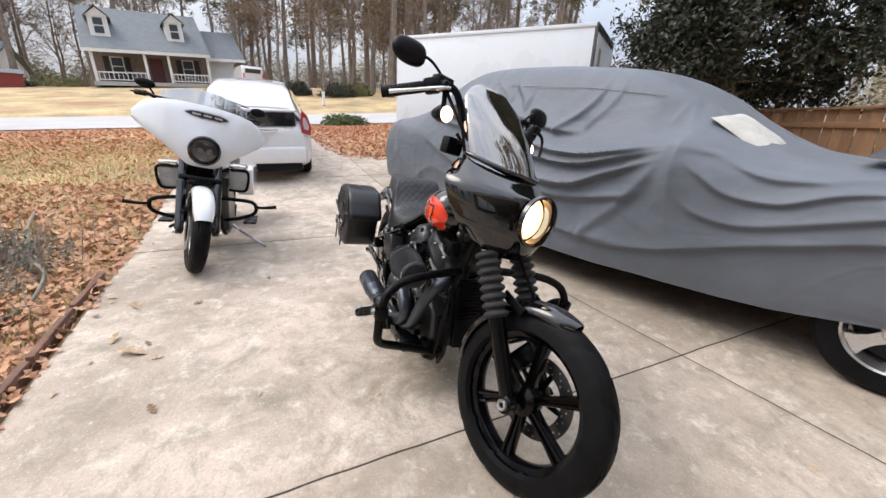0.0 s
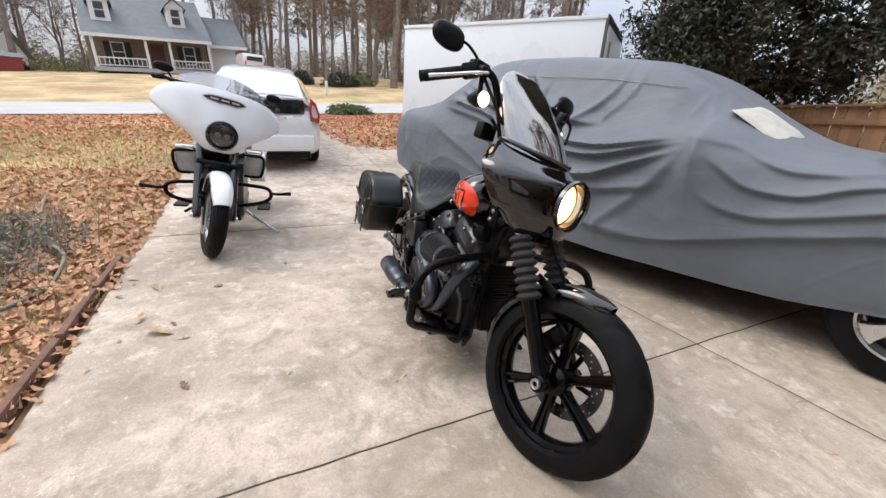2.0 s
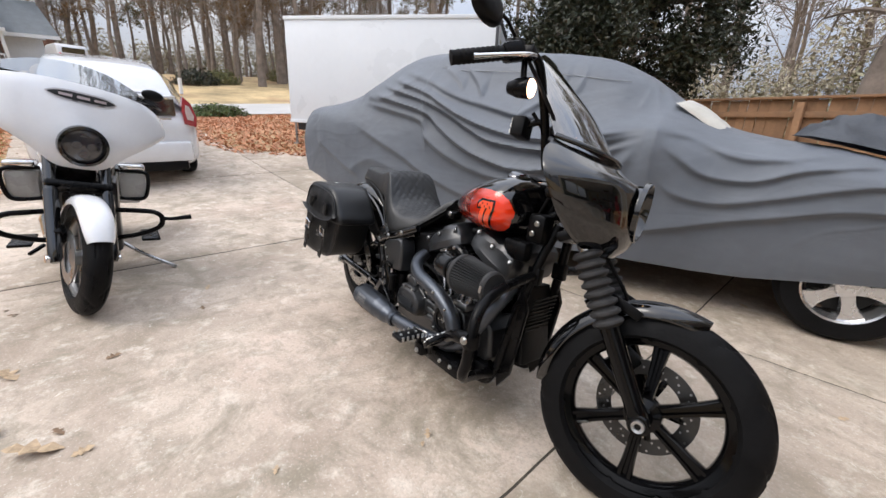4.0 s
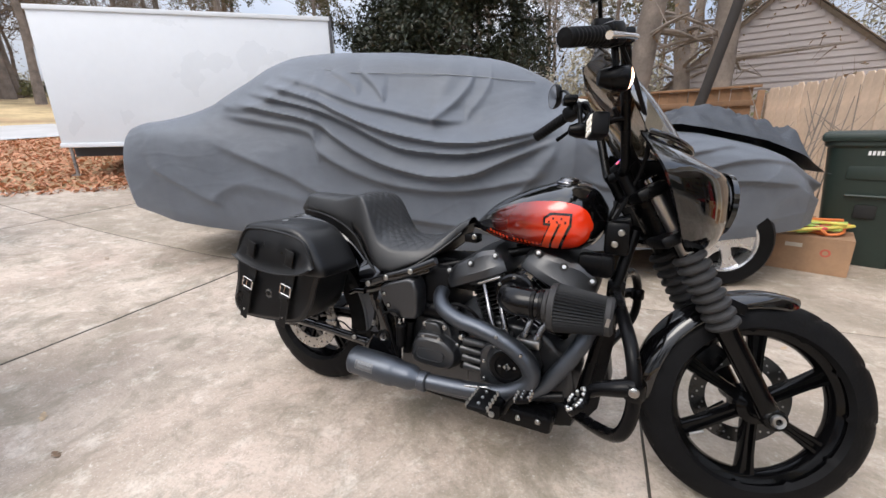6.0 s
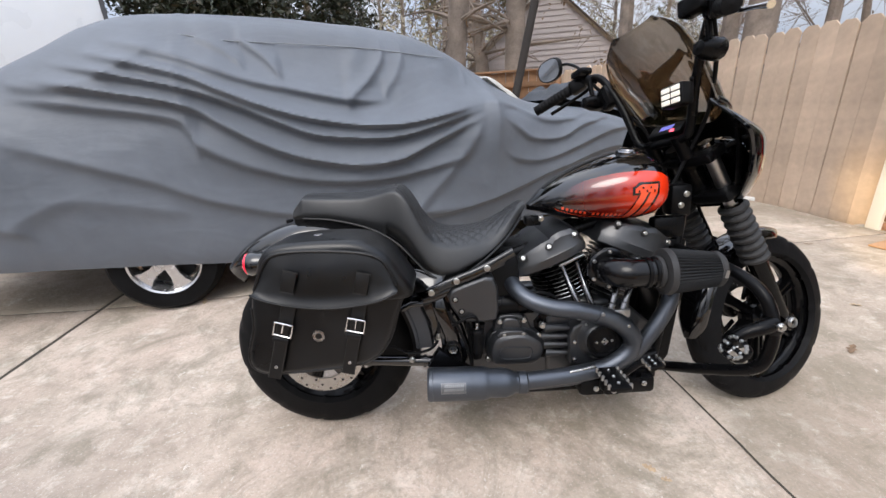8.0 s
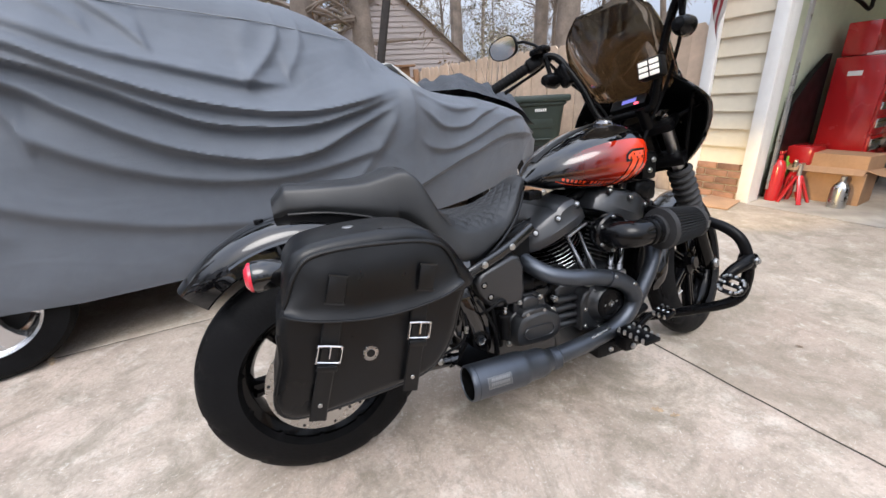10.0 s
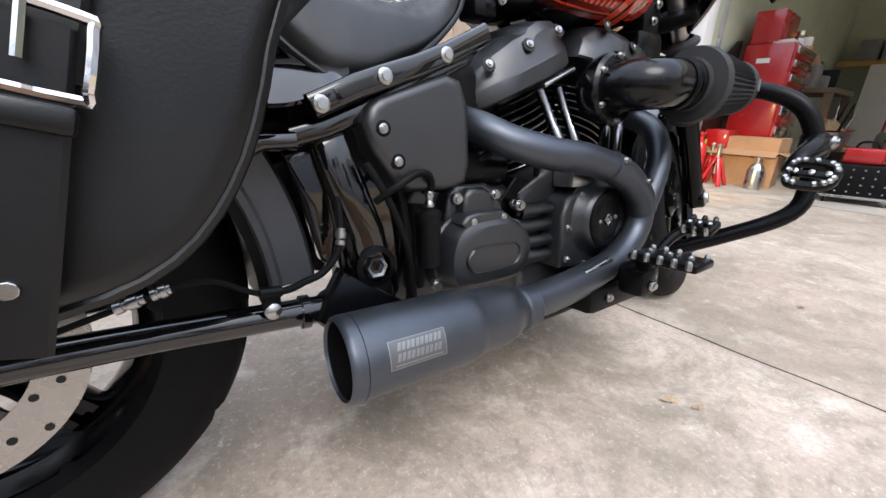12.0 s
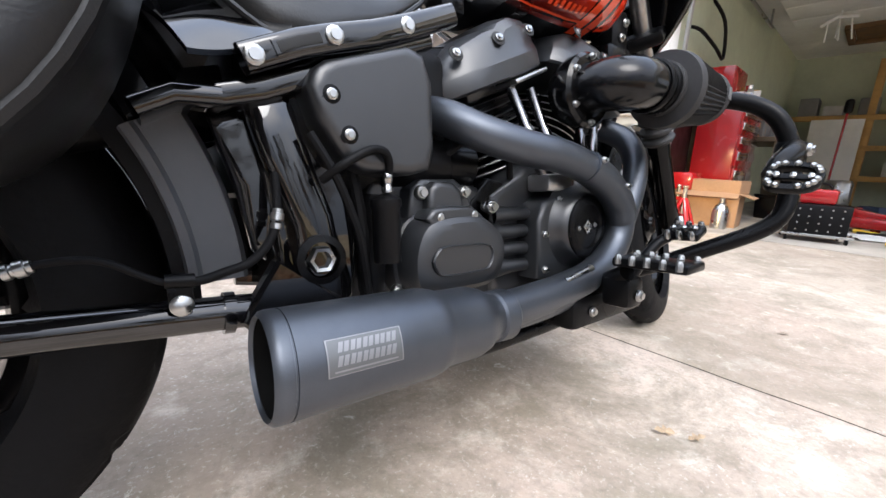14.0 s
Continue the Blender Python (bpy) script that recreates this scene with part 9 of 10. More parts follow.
def bin_mesh(L, W, H):
    """An open tub with a turned-out rim and drawn-in foot."""
    mb = MB()
    rings = []
    for z, k in ((0.0, 0.86), (0.004, 0.88), (H * 0.9, 0.98), (H * 0.92, 1.04), (H, 1.05), (H, 0.98), (0.012, 0.85)):
        rings.append([(math.copysign(abs(math.cos(a)) ** 0.3, math.cos(a)) * L / 2 * k, math.copysign(abs(math.sin(a)) ** 0.3, math.sin(a)) * W / 2 * k, z) for a in [2 * math.pi * (i + 0.5) / 28 for i in range(28)]])
    return mb.grid(rings, wrap=True, cap=True)


TAN = mat("tan_canvas", (0.42, 0.33, 0.2), 0.9, var=0.2, scale=8, bump=0.4, bscale=60)
for x, y, z, L, W, H, m, label in ((1.98, -0.66, 0.0, 0.42, 0.3, 0.26, PLASTIC, "dark plastic tub standing before the workbench"), (2.0, -0.66, 0.26, 0.38, 0.28, 0.2, STEEL, "grey metal tub stacked on a plastic tub"), (2.42, -0.68, 0.0, 0.44, 0.32, 0.3, CARD, "brown tub of oddments before the workbench"), (2.44, -0.66, 0.3, 0.36, 0.28, 0.18, REDP, "red tub stacked before the workbench")):
    solo("storage_tub", bin_mesh(L, W, H), m, label, "tub", ing(x, y, z, 12 * math.sin(x * 9)), "tubs by the workbench")
rag2 = [[(0.3 * (a - 0.5), 0.26 * (b - 0.5), 0.02 + 0.10 * math.sin(math.pi * a) * math.sin(math.pi * b) * (1 + 0.6 * noise.noise(Vector((a * 5, b * 5, 3))))) for b in [k / 16 for k in range(17)]] for a in [k / 16 for k in range(17)]]
solo("canvas_bag", MB().grid(rag2), TAN, "crumpled tan canvas bag on a stacked tub", "bag", ing(2.0, -0.66, 0.455))
for k in range(9):
    L = rg.uniform(0.12, 0.3)
    a = Vector((1.86 + 0.09 * k, -0.66 + rg.uniform(-0.1, 0.1), 0.47 if k < 4 else 0.49))
    b = a + Vector((rg.uniform(-0.05, 0.05), rg.uniform(-0.1, 0.1), L))
    solo("hand_tool", MB().tube([Vector((0, 0, 0)), (b - a) * 0.55, (b - a) * 0.6, b - a], [0.013, 0.013, 0.006, 0.006], 8), rg.choice([STEEL, REDP, PLASTIC]), "hand tool standing in a tub", "tool", ing(*a), "tools in the tubs")
hook = thing("drop_light", "white caged drop light hanging from the ceiling", "lamp", ing(3.1, -0.72, GH))
part("cord", MB().tube([(0, 0, 0), (0.02, 0, -0.2), (0, 0.01, -0.45)], 0.006, 6, 3), TRIM, hook)
part("bar", MB().tube([(-0.02, -0.16, -0.25), (0.0, 0.02, -0.22), (0.02, 0.16, -0.3)], 0.02, 8), TRIM, hook)
for k in range(3):
    part("prong", MB().tube([(0, -0.1 + 0.1 * k, -0.24), (0.02, -0.14 + 0.12 * k, -0.48)], 0.008, 6), TRIM, hook)
solo("bike_hook", MB().tube([(1.1, 0.05, 2.15), (1.12, -0.08, 1.92), (1.18, -0.1, 1.6), (0.9, -0.1, 1.64), (0.52, -0.06, 1.72), (0.48, 0.05, 1.76)], 0.016, 8, 4), PLASTIC, "black steel wall bracket", "bracket", GAR)
# a black sheet propped behind the chest, rags, tins and cables around it
solo("leaning_sheet", MB().slab([(0.30, 0.0), (0.87, 0.0), (0.87, 1.24), (0.62, 1.08), (0.36, 0.84)], -0.03, 0.02, "y", 0.006), PLASTIC, "black sheet leaning on the green wall", "sheet", GAR)
CHROMY = [STEEL, CHROME, TRIM, PLASTIC, mat("brass_fitting", (0.5, 0.33, 0.1), 0.35, 0.8), mat("yellow_lid", (0.75, 0.5, 0.04), 0.45)]
for k in range(16):
    s = rg.uniform(0.035, 0.085)
    me = MB().tube([(0, 0, s * 0.4), (s * 0.8, s * 0.5, s * 0.9), (s * 1.6, -s * 0.2, s * 0.5), (s * 2.2, s * 0.4, s * 0.4)], s * 0.36, 10, 4) if k % 3 == 0 else MB().lathe([(0.0001, 0), (s * 0.7, 0), (s * 0.75, s * 0.9), (s * 0.4, s * 1.3), (s * 0.45, s * 1.8), (0.0001, s * 1.9)], (0, 0, 0), (0, 0, 1), 14) if k % 3 == 1 else MB().box((0, 0, s * 0.5), (s * 2, s * 1.3, s), None, s * 0.15)
    solo("chest_item", me, CHROMY[k % 6], "small tool or tin heaped on the tool chest", "tool", ing(1.22 + 0.025 * k, -0.3 + rg.uniform(-0.1, 0.1), 1.2, rg.uniform(0, 180)), "clutter on the tool chest")
for k in range(34):
    s = rg.uniform(0.04, 0.1)
    x, y = rg.uniform(0.5, 2.6), rg.uniform(-2.0, -0.72)
    if abs(x - 0.4) < 0.34 and abs(y + 1.13) < 0.34:
        continue
    me = MB().tube([(-s, 0, 0.02), (-s * 0.2, s * 0.6, 0.025), (s * 0.9, s * 0.1, 0.02), (s * 1.8, s * 0.7, 0.02)], 0.016, 8, 4) if k % 2 else MB().lathe([(0.0001, 0), (s * 0.6, 0), (s * 0.62, s * 0.5), (s * 0.3, s * 0.8), (0.0001, s * 0.85)], (0, 0, 0), (0, 0, 1), 14)
    solo("loose_part", me, (CHROMY + [REDP, PLASTIC])[k % 8], "small workshop part lying on the garage floor", "part", ing(x, y, 0, rg.uniform(0, 180)), "clutter on the garage floor")
rag = []
for i in range(13):
    rag.append([(-0.2 + 0.4 * i / 12 + 0.012 * math.sin(j), -0.13 + 0.26 * j / 8, 0.012 + 0.02 * abs(math.sin(1.7 * i + 0.9 * j)) * math.sin(math.pi * i / 12)) for j in range(9)])
solo("rag", MB().grid(rag), TRIM, "crumpled white rag on the garage floor", "rag", ing(0.95, -1.42, 0, 30))
FLAGR, FLAGW, FLAGB = mat("flag_red", (0.3, 0.02, 0.03), 0.8), mat("flag_white", (0.6, 0.58, 0.55), 0.8), mat("flag_blue", (0.02, 0.03, 0.1), 0.8)
flag = thing("flag", "small furled striped flag by the garage corner", "flag", pose(3.80, 1.78, 1.5, 0, 0, 7))
part("pole", MB().tube([(0.05, 0, 0.0), (-0.25, -0.05, 0.62)], 0.012, 8), PINE, flag)
for k in range(7):
    part("stripe", MB().grid([[(-0.06 - 0.22 * t + 0.012 * math.sin(9 * t + k), -0.02 - 0.03 * k * (0.4 + 0.6 * t) + 0.02 * math.sin(7 * t), 0.2 + 0.4 * t - 0.05 * k) for t in [i / 8 for i in range(9)]], [(-0.06 - 0.22 * t + 0.012 * math.sin(9 * t + k + 1), -0.02 - 0.03 * (k + 1) * (0.4 + 0.6 * t) + 0.02 * math.sin(7 * t), 0.2 + 0.4 * t - 0.05 * (k + 1)) for t in [i / 8 for i in range(9)]]]), FLAGR if k % 2 else FLAGW, flag)

# ---------------------------------------------------------------- trees and plants
BARK = mat("pine_bark", (0.2, 0.165, 0.14), 0.95, var=0.35, scale=3, bump=0.6, bscale=14)
TWIG = mat("bare_twig", (0.27, 0.23, 0.2), 0.95, var=0.25, scale=2)
NEEDLE = island_mat("pine_needles", [(0.075, 0.08, 0.035), (0.1, 0.095, 0.04), (0.15, 0.115, 0.055), (0.085, 0.09, 0.045)], 0.8)
RUSSET = island_mat("russet_leaves", [(0.16, 0.09, 0.04), (0.22, 0.13, 0.06), (0.12, 0.07, 0.035), (0.2, 0.15, 0.07)], 0.85)
DKLEAF = island_mat("dark_evergreen_leaves", [(0.010, 0.016, 0.007), (0.016, 0.024, 0.010), (0.024, 0.032, 0.013), (0.04, 0.034, 0.016), (0.012, 0.02, 0.01)], 0.5)
OLIVE = island_mat("olive_shrub_leaves", [(0.09, 0.10, 0.035), (0.15, 0.15, 0.06), (0.2, 0.19, 0.08), (0.11, 0.10, 0.05)], 0.8)


def rvec(rng):
    while True:
        v = Vector((rng.uniform(-1, 1), rng.uniform(-1, 1), rng.uniform(-1, 1)))
        if 0.05 < v.length < 1:
            return v.normalized()


def leaf(mb, c, n, size, rng, lobes=False):
    """One small bent leaf of four to six faces."""
    a = n.orthogonal().normalized()
    a = Matrix.Rotation(rng.uniform(0, 6.28), 3, n) @ a
    b = n.cross(a)
    L, W = size, size * rng.uniform(0.3, 0.5)
    k = len(mb.v)
    if not lobes:
        mb.v.extend([c - a * L * 0.5, c + b * W * 0.5 + n * size * 0.06, c + a * L * 0.5, c - b * W * 0.5 + n * size * 0.06])
        mb.f.extend([(k, k + 1, k + 2), (k, k + 2, k + 3)])
    else:
        out = [(-0.6, 0.02), (-0.3, 0.22), (-0.15, 0.10), (0.05, 0.34), (0.15, 0.12), (0.32, 0.2), (0.5, 0.0), (0.32, -0.2), (0.15, -0.12), (0.05, -0.34), (-0.15, -0.10), (-0.3, -0.22), (-0.6, -0.02)]
        cv = rng.uniform(0.1, 0.6)
        mb.v.extend([c + a * x * L + b * y * L + n * (cv * (abs(y) * L * 0.9 + 0.25 * x * x * L)) for x, y in out])
        mb.f.extend([(k + 0, k + 1, k + 11, k + 12), (k + 1, k + 2, k + 10, k + 11), (k + 2, k + 3, k + 4, k + 8, k + 9, k + 10), (k + 4, k + 5, k + 7, k + 8), (k + 5, k + 6, k + 7)])


def raw(name, mb, material, parent=None, smooth=False):
    """A large loose mesh, linked without welding."""
    me = bpy.data.meshes.new(name)
    me.from_pydata([tuple(p) for p in mb.v], [], mb.f)
    if smooth:
        me.shade_smooth()
    me.materials.append(material)
    ob = new(name, me)
    if parent is not None:
        ob.parent = parent
        ob["kind"] = "stuff"
    return ob


def tree(seed, h, r, kind, label):
    """A tall tree: tapered trunk, limbs, twigs and a thin crown."""
    rng = random.Random(seed)
    t = thing("tree", label, "tree", group="tall trees")
    pts = [Vector((0, 0, -0.3))]
    lean = Vector((rng.uniform(-0.03, 0.03), rng.uniform(-0.03, 0.03), 0))
    for k in range(1, 9):
        pts.append(Vector((lean.x * h * k / 8 + rng.uniform(-0.1, 0.1), lean.y * h * k / 8 + rng.uniform(-0.1, 0.1), h * k / 8)))
    rs = [r * 1.25] + [r * (1 - 0.85 * k / 8) for k in range(1, 9)]
    trunk = MB().tube(pts, rs, 8, 2)
    crown, twigs = MB(), MB()
    nl = 26 if kind != "pine" else 20
    for k in range(nl):
        f = rng.uniform(0.28 if kind != "pine" else 0.45, 0.98)
        i = min(int(f * 8), 7)
        o = pts[i].lerp(pts[i + 1], f * 8 - i)
        d = rvec(rng)
        d.z = abs(d.z) * 0.5 + (0.35 if kind != "pine" else -0.05)
        d.normalize()
        L = h * (0.30 if kind != "pine" else 0.17) * (1.15 - f) * rng.uniform(0.7, 1.3) + 0.8
        mid = o + d * L * 0.5 + Vector((0, 0, rng.uniform(-0.1, 0.3)))
        end = o + d * L + Vector((0, 0, rng.uniform(-0.2, 0.8)))
        trunk.tube([o, mid, end], [r * 0.32 * (1.1 - f), r * 0.2 * (1.1 - f), 0.015], 5)
        for q in range(9 if kind != "pine" else 6):
            g = rng.uniform(0.25, 1.0)
            s = o.lerp(mid, g * 2) if g < 0.5 else mid.lerp(end, g * 2 - 1)
            e = s + (d * 0.5 + rvec(rng)).normalized() * rng.uniform(0.5, 1.5)
            twigs.tube([s, s.lerp(e, 0.5) + rvec(rng) * 0.08, e], [0.022, 0.014, 0.006], 3, cap=False)
            for z in range(3):
                e2 = s.lerp(e, rng.uniform(0.4, 1)) + rvec(rng) * rng.uniform(0.25, 0.7)
                twigs.tube([s.lerp(e, 0.5), e2], [0.011, 0.004], 3, cap=False)
            n = {"pine": 46, "russet": 16, "bare": 2}[kind]
            for z in range(n):
                leaf(crown, e + rvec(rng) * rng.uniform(0, 0.55), rvec(rng), rng.uniform(0.14, 0.32) if kind == "pine" else rng.uniform(0.1, 0.2), rng)
    part("trunk", trunk, BARK, t)
    raw("twig_spray", twigs, TWIG, t)
    if kind != "bare":
        raw("crown", crown, NEEDLE if kind == "pine" else RUSSET, t)
    else:
        raw("crown", crown, RUSSET, t)
    return t


protos = [tree(1, 17, 0.24, "pine", "tall bare-stemmed pine with thin crown"), tree(2, 20, 0.28, "pine", "tall bare-stemmed pine with thin crown"), tree(3, 12, 0.17, "bare", "bare winter tree with fine twigs"), tree(4, 14, 0.19, "russet", "winter tree with a few russet leaves"), tree(5, 15, 0.2, "bare", "bare winter tree with fine twigs"), tree(6, 9, 0.11, "russet", "small winter tree with russet leaves"), tree(7, 22, 0.3, "pine", "tall bare-stemmed pine with thin crown")]
rt = random.Random(42)
spots = []
for k in range(78):
    spots.append((rt.uniform(-74, -47), rt.uniform(-58, 40), None))
for k in range(26):
    spots.append((rt.uniform(-50, -28), rt.uniform(3, 34), None))
for k in range(26):
    spots.append((rt.uniform(-16, 24), rt.uniform(19, 44), None))
for k in range(8):
    spots.append((rt.uniform(8, 20), rt.uniform(8, 22), None))
spots += [(-33, 5.5, 1), (-31, 2.0, 5), (-36, 8.0, 6), (-27.5, 8.2, 3), (-30, -1.6, 5), (5.5, 17.5, 1), (7.5, 16.0, 6), (9.5, 13.0, 0), (0.5, 16.5, 4)]
first = [True] * len(protos)
for x, y, w in spots:
    i = w if w is not None else rt.choice([0, 0, 1, 1, 2, 2, 3, 4, 4, 5, 6])
    s = rt.uniform(0.8, 1.2)
    m = pose(x, y, ground_z(x, y), 0, 0, rt.uniform(0, 360))
    if first[i]:
        protos[i].matrix_world = m
        first[i] = False
    else:
        c = copy_thing(protos[i], m)
        c.scale = (s, s, s)
# the woods go on round the front lawn, as the paint's reflections show
rs_ = random.Random(43)
for k in range(44):
    x, y = (rs_.uniform(-50, 40), rs_.uniform(-60, -32)) if k < 32 else (rs_.uniform(16, 40), rs_.uniform(-20, 14))
    c = copy_thing(protos[rs_.choice([0, 1, 2, 3, 4, 5, 6])], pose(x, y, ground_z(x, y), 0, 0, rs_.uniform(0, 360)))
    q = rs_.uniform(0.8, 1.2)
    c.scale = (q, q, q)


def big_tree(label, base, top, r, limbs, reach, n_leaf, lsize, lmat, seed, zlo, shape):
    """A near tree with a thick trunk and a dense crown of separate leaves."""
    rng = random.Random(seed)
    base, top = Vector(base), Vector(top)
    t = thing("tree", label, "tree", Matrix.Translation(base))
    d = top - base
    trunk = MB().tube([Vector((0, 0, -0.2)), d * 0.25 + Vector((0.06, 0.02, 0)), d * 0.55, d * 0.8 + Vector((-0.08, 0, 0)), d], [r * 1.15, r, r * 0.8, r * 0.55, r * 0.2], 14, 4)
    crown, ends = MB(), []
    for k in range(limbs):
        f = rng.uniform(0.25, 0.97)
        o = d * f
        a = rng.uniform(0, 6.28)
        L = reach * (1.1 - 0.55 * f) * rng.uniform(0.7, 1.1)
        e = o + Vector((math.cos(a) * L * shape[0], math.sin(a) * L * shape[1], rng.uniform(-0.25, 0.3) * L))
        m = o.lerp(e, 0.5) + Vector((0, 0, rng.uniform(0, 0.35)))
        trunk.tube([o, m, e], [r * 0.28, r * 0.15, 0.012], 6, 2)
        for q in range(6):
            g = rng.uniform(0.35, 1)
            s = o.lerp(m, g * 2) if g < 0.5 else m.lerp(e, g * 2 - 1)
            u = s + rvec(rng) * rng.uniform(0.2, 0.6)
            trunk.tube([s, u], [0.014, 0.005], 4)
            ends.append(u)
        ends.append(e)
    for k in range(n_leaf):
        c = rng.choice(ends)
        p = c + rvec(rng) * rng.uniform(0.02, 0.48)
        if p.z + base.z < zlo:
            continue
        leaf(crown, p, (rvec(rng) + Vector((0, 0, 0.6))).normalized(), rng.uniform(0.6, 1.3) * lsize, rng)
    part("trunk", trunk, BARK, t)
    cr = raw("crown", crown, lmat, t)
    return t


big_tree("dense dark evergreen tree overhanging the brown fence", (-3.35, 7.0, 0.0), (-3.2, 6.95, 7.2), 0.2, 74, 2.15, 120000, 0.105, DKLEAF, 21, 1.6, (1.15, 0.8))
big_tree("leaning pine trunk beyond the brown fence", (0.35, 8.6, 0.0), (1.6, 8.4, 9.0), 0.24, 16, 1.6, 1200, 0.14, NEEDLE, 23, 5.0, (1, 1))
big_tree("broad tree with hanging russet leaves behind the fence", (2.1, 9.6, 0.0), (2.3, 9.8, 7.5), 0.26, 30, 2.4, 900, 0.10, RUSSET, 24, 2.4, (1, 1))
big_tree("tall trunk behind the pale fence", (7.3, 8.6, 0.0), (7.5, 8.7, 10), 0.3, 20, 2.0, 1500, 0.13, NEEDLE, 25, 5.0, (1, 1))
big_tree("twisted trunk beside the neighbour's gable", (1.7, 11.8, 0.0), (1.0, 12.2, 8), 0.2, 30, 2.2, 700, 0.1, RUSSET, 26, 3.0, (1, 1))
solo("utility_pole", MB().tube([(0, 0, 0), (0.55, -0.05, 2.6), (0.8, -0.07, 3.9)], [0.075, 0.07, 0.065], 12), mat("dark_pole", (0.03, 0.026, 0.024), 0.85, bump=0.3), "dark leaning pole by the fence", "pole", pose(1.45, 6.4, -0.05))


def shrub(label, c, size, n, lsize, lmat, seed, name="shrub"):
    rng = random.Random(seed)
    t = thing(name, label, "shrub", Matrix.Translation(c))
    st, lf = MB(), MB()
    for k in range(22):
        d = rvec(rng)
        d.z = abs(d.z)
        e = Vector((d.x * size[0], d.y * size[1], d.z * size[2]))
        st.tube([(0, 0, 0), e * 0.5 + Vector((0, 0, 0.05)), e], [0.015, 0.01, 0.004], 4)
    for k in range(n):
        d = rvec(rng)
        d.z = abs(d.z)
        q = rng.uniform(0.6, 1.0) * (0.85 + 0.25 * noise.noise(d * 2.5 + Vector((seed, 0, 0))))
        leaf(lf, Vector((d.x * size[0] * q, d.y * size[1] * q, d.z * size[2] * q)), (d + rvec(rng) * 0.8).normalized(), lsize * rng.uniform(0.6, 1.3), rng)
    part("stem", st, TWIG, t)
    raw("foliage", lf, lmat, t)
    return t


GREENS = island_mat("green_shrub_leaves", [(0.05, 0.09, 0.02), (0.08, 0.12, 0.03), (0.11, 0.13, 0.05), (0.05, 0.07, 0.02)], 0.7)
shrub("low green shrub at the end of the drive", (-11.6, 0.9, ground_z(-11.6, 0.9)), (0.6, 0.95, 0.45), 2600, 0.09, GREENS, 31)
for k, (x, y, sx) in enumerate(((-40, -21.5, 1.6), (-40, -18.5, 2.4), (-40.2, -14.2, 1.4), (-40.4, -25, 1.8), (-28.5, 2.2, 1.6), (-29.5, 3.8, 1.4), (-30, -0.4, 1.2), (-33, 9, 2.0), (-37, 13, 2.0))):
    shrub("clipped dark shrub across the street", (x, y, ground_z(x, y)), (sx * 0.7, sx, 1.15), 1500, 0.2, DKLEAF if k % 2 == 0 else OLIVE, 40 + k)
for k in range(26):
    x, y = -4 + k * 0.75 + rt.uniform(-0.5, 0.5), rt.uniform(9.5, 14)
    if 1.4 < x < 7.5 and y > 10.5:
        continue
    shrub("winter scrub beyond the fence", (x, y, 0), (1.0, 1.0, rt.uniform(1.4, 3.0)), 900, 0.13, OLIVE if k % 3 else RUSSET, 60 + k)
for k in range(16):
    x, y = rt.uniform(-9.5, -5.5), rt.uniform(6, 12)
    shrub("winter scrub behind the trailer", (x, y, ground_z(x, y)), (1.2, 1.2, rt.uniform(1.5, 2.8)), 700, 0.14, RUSSET if k % 2 else OLIVE, 90 + k)
# light leaf colours paint in the haze over the farther woods
HAZE = island_mat("haze_paled_brush", [(0.30, 0.26, 0.19), (0.38, 0.34, 0.25), (0.25, 0.21, 0.16), (0.34, 0.33, 0.22), (0.42, 0.38, 0.31)], 0.9)
for k in range(18):
    x, y = -7 + k * 1.15 + rt.uniform(-0.8, 0.8), rt.uniform(15.5, 21)
    shrub("leafless thicket beyond the fence, paled by painted haze", (x, y, 0), (1.9, 1.9, rt.uniform(4.0, 7.0)), 2200, 0.2, HAZE, 400 + k, "thicket")
for k in range(34):
    y = -62 + k * 3.3 + rt.uniform(-1, 1)
    x = rt.uniform(-80, -70)
    shrub("winter woods far across the street, haze painted into their colour", (x, y, ground_z(x, y)), (3.4, 3.4, rt.uniform(5, 9)), 1400, 0.5, HAZE, 500 + k, "thicket")
# bare stems growing by the bin
for k in range(7):
    rng = random.Random(200 + k)
    o = Vector((2.62 + rng.uniform(-0.25, 0.35), 3.62 + rng.uniform(-0.1, 0.15), -0.05))
    e = o + Vector((rng.uniform(-0.45, 0.45), rng.uniform(-0.1, 0.1), rng.uniform(1.1, 1.6)))
    mb = MB().tube([o, o.lerp(e, 0.5) + rvec(rng) * 0.06, e], [0.008, 0.006, 0.003], 6, 3)
    for q in range(3):
        s = o.lerp(e, rng.uniform(0.35, 0.8))
        mb.tube([s, s + Vector((rng.uniform(-0.25, 0.25), 0, rng.uniform(0.15, 0.45)))], [0.004, 0.002], 5)
    solo("bare_stem", mb, TWIG, "thin bare sapling growing by the fence", "sapling", group="saplings by the fence")

# ---------------------------------------------------------------- leaf litter and lawn
LITTER = island_mat("fallen_oak_leaves", [(0.442, 0.221, 0.117), (0.572, 0.325, 0.182), (0.338, 0.169, 0.098), (0.65, 0.403, 0.247), (0.494, 0.26, 0.156), (0.26, 0.143, 0.091)], 0.85)
STRAW = island_mat("fallen_russet_leaves", [(0.515, 0.246, 0.134), (0.582, 0.302, 0.179), (0.426, 0.19, 0.101), (0.616, 0.358, 0.224)], 0.85)
GRASS = island_mat("dry_grass_blades", [(0.486, 0.365, 0.149), (0.378, 0.324, 0.121), (0.567, 0.446, 0.216), (0.27, 0.27, 0.095)], 0.9)


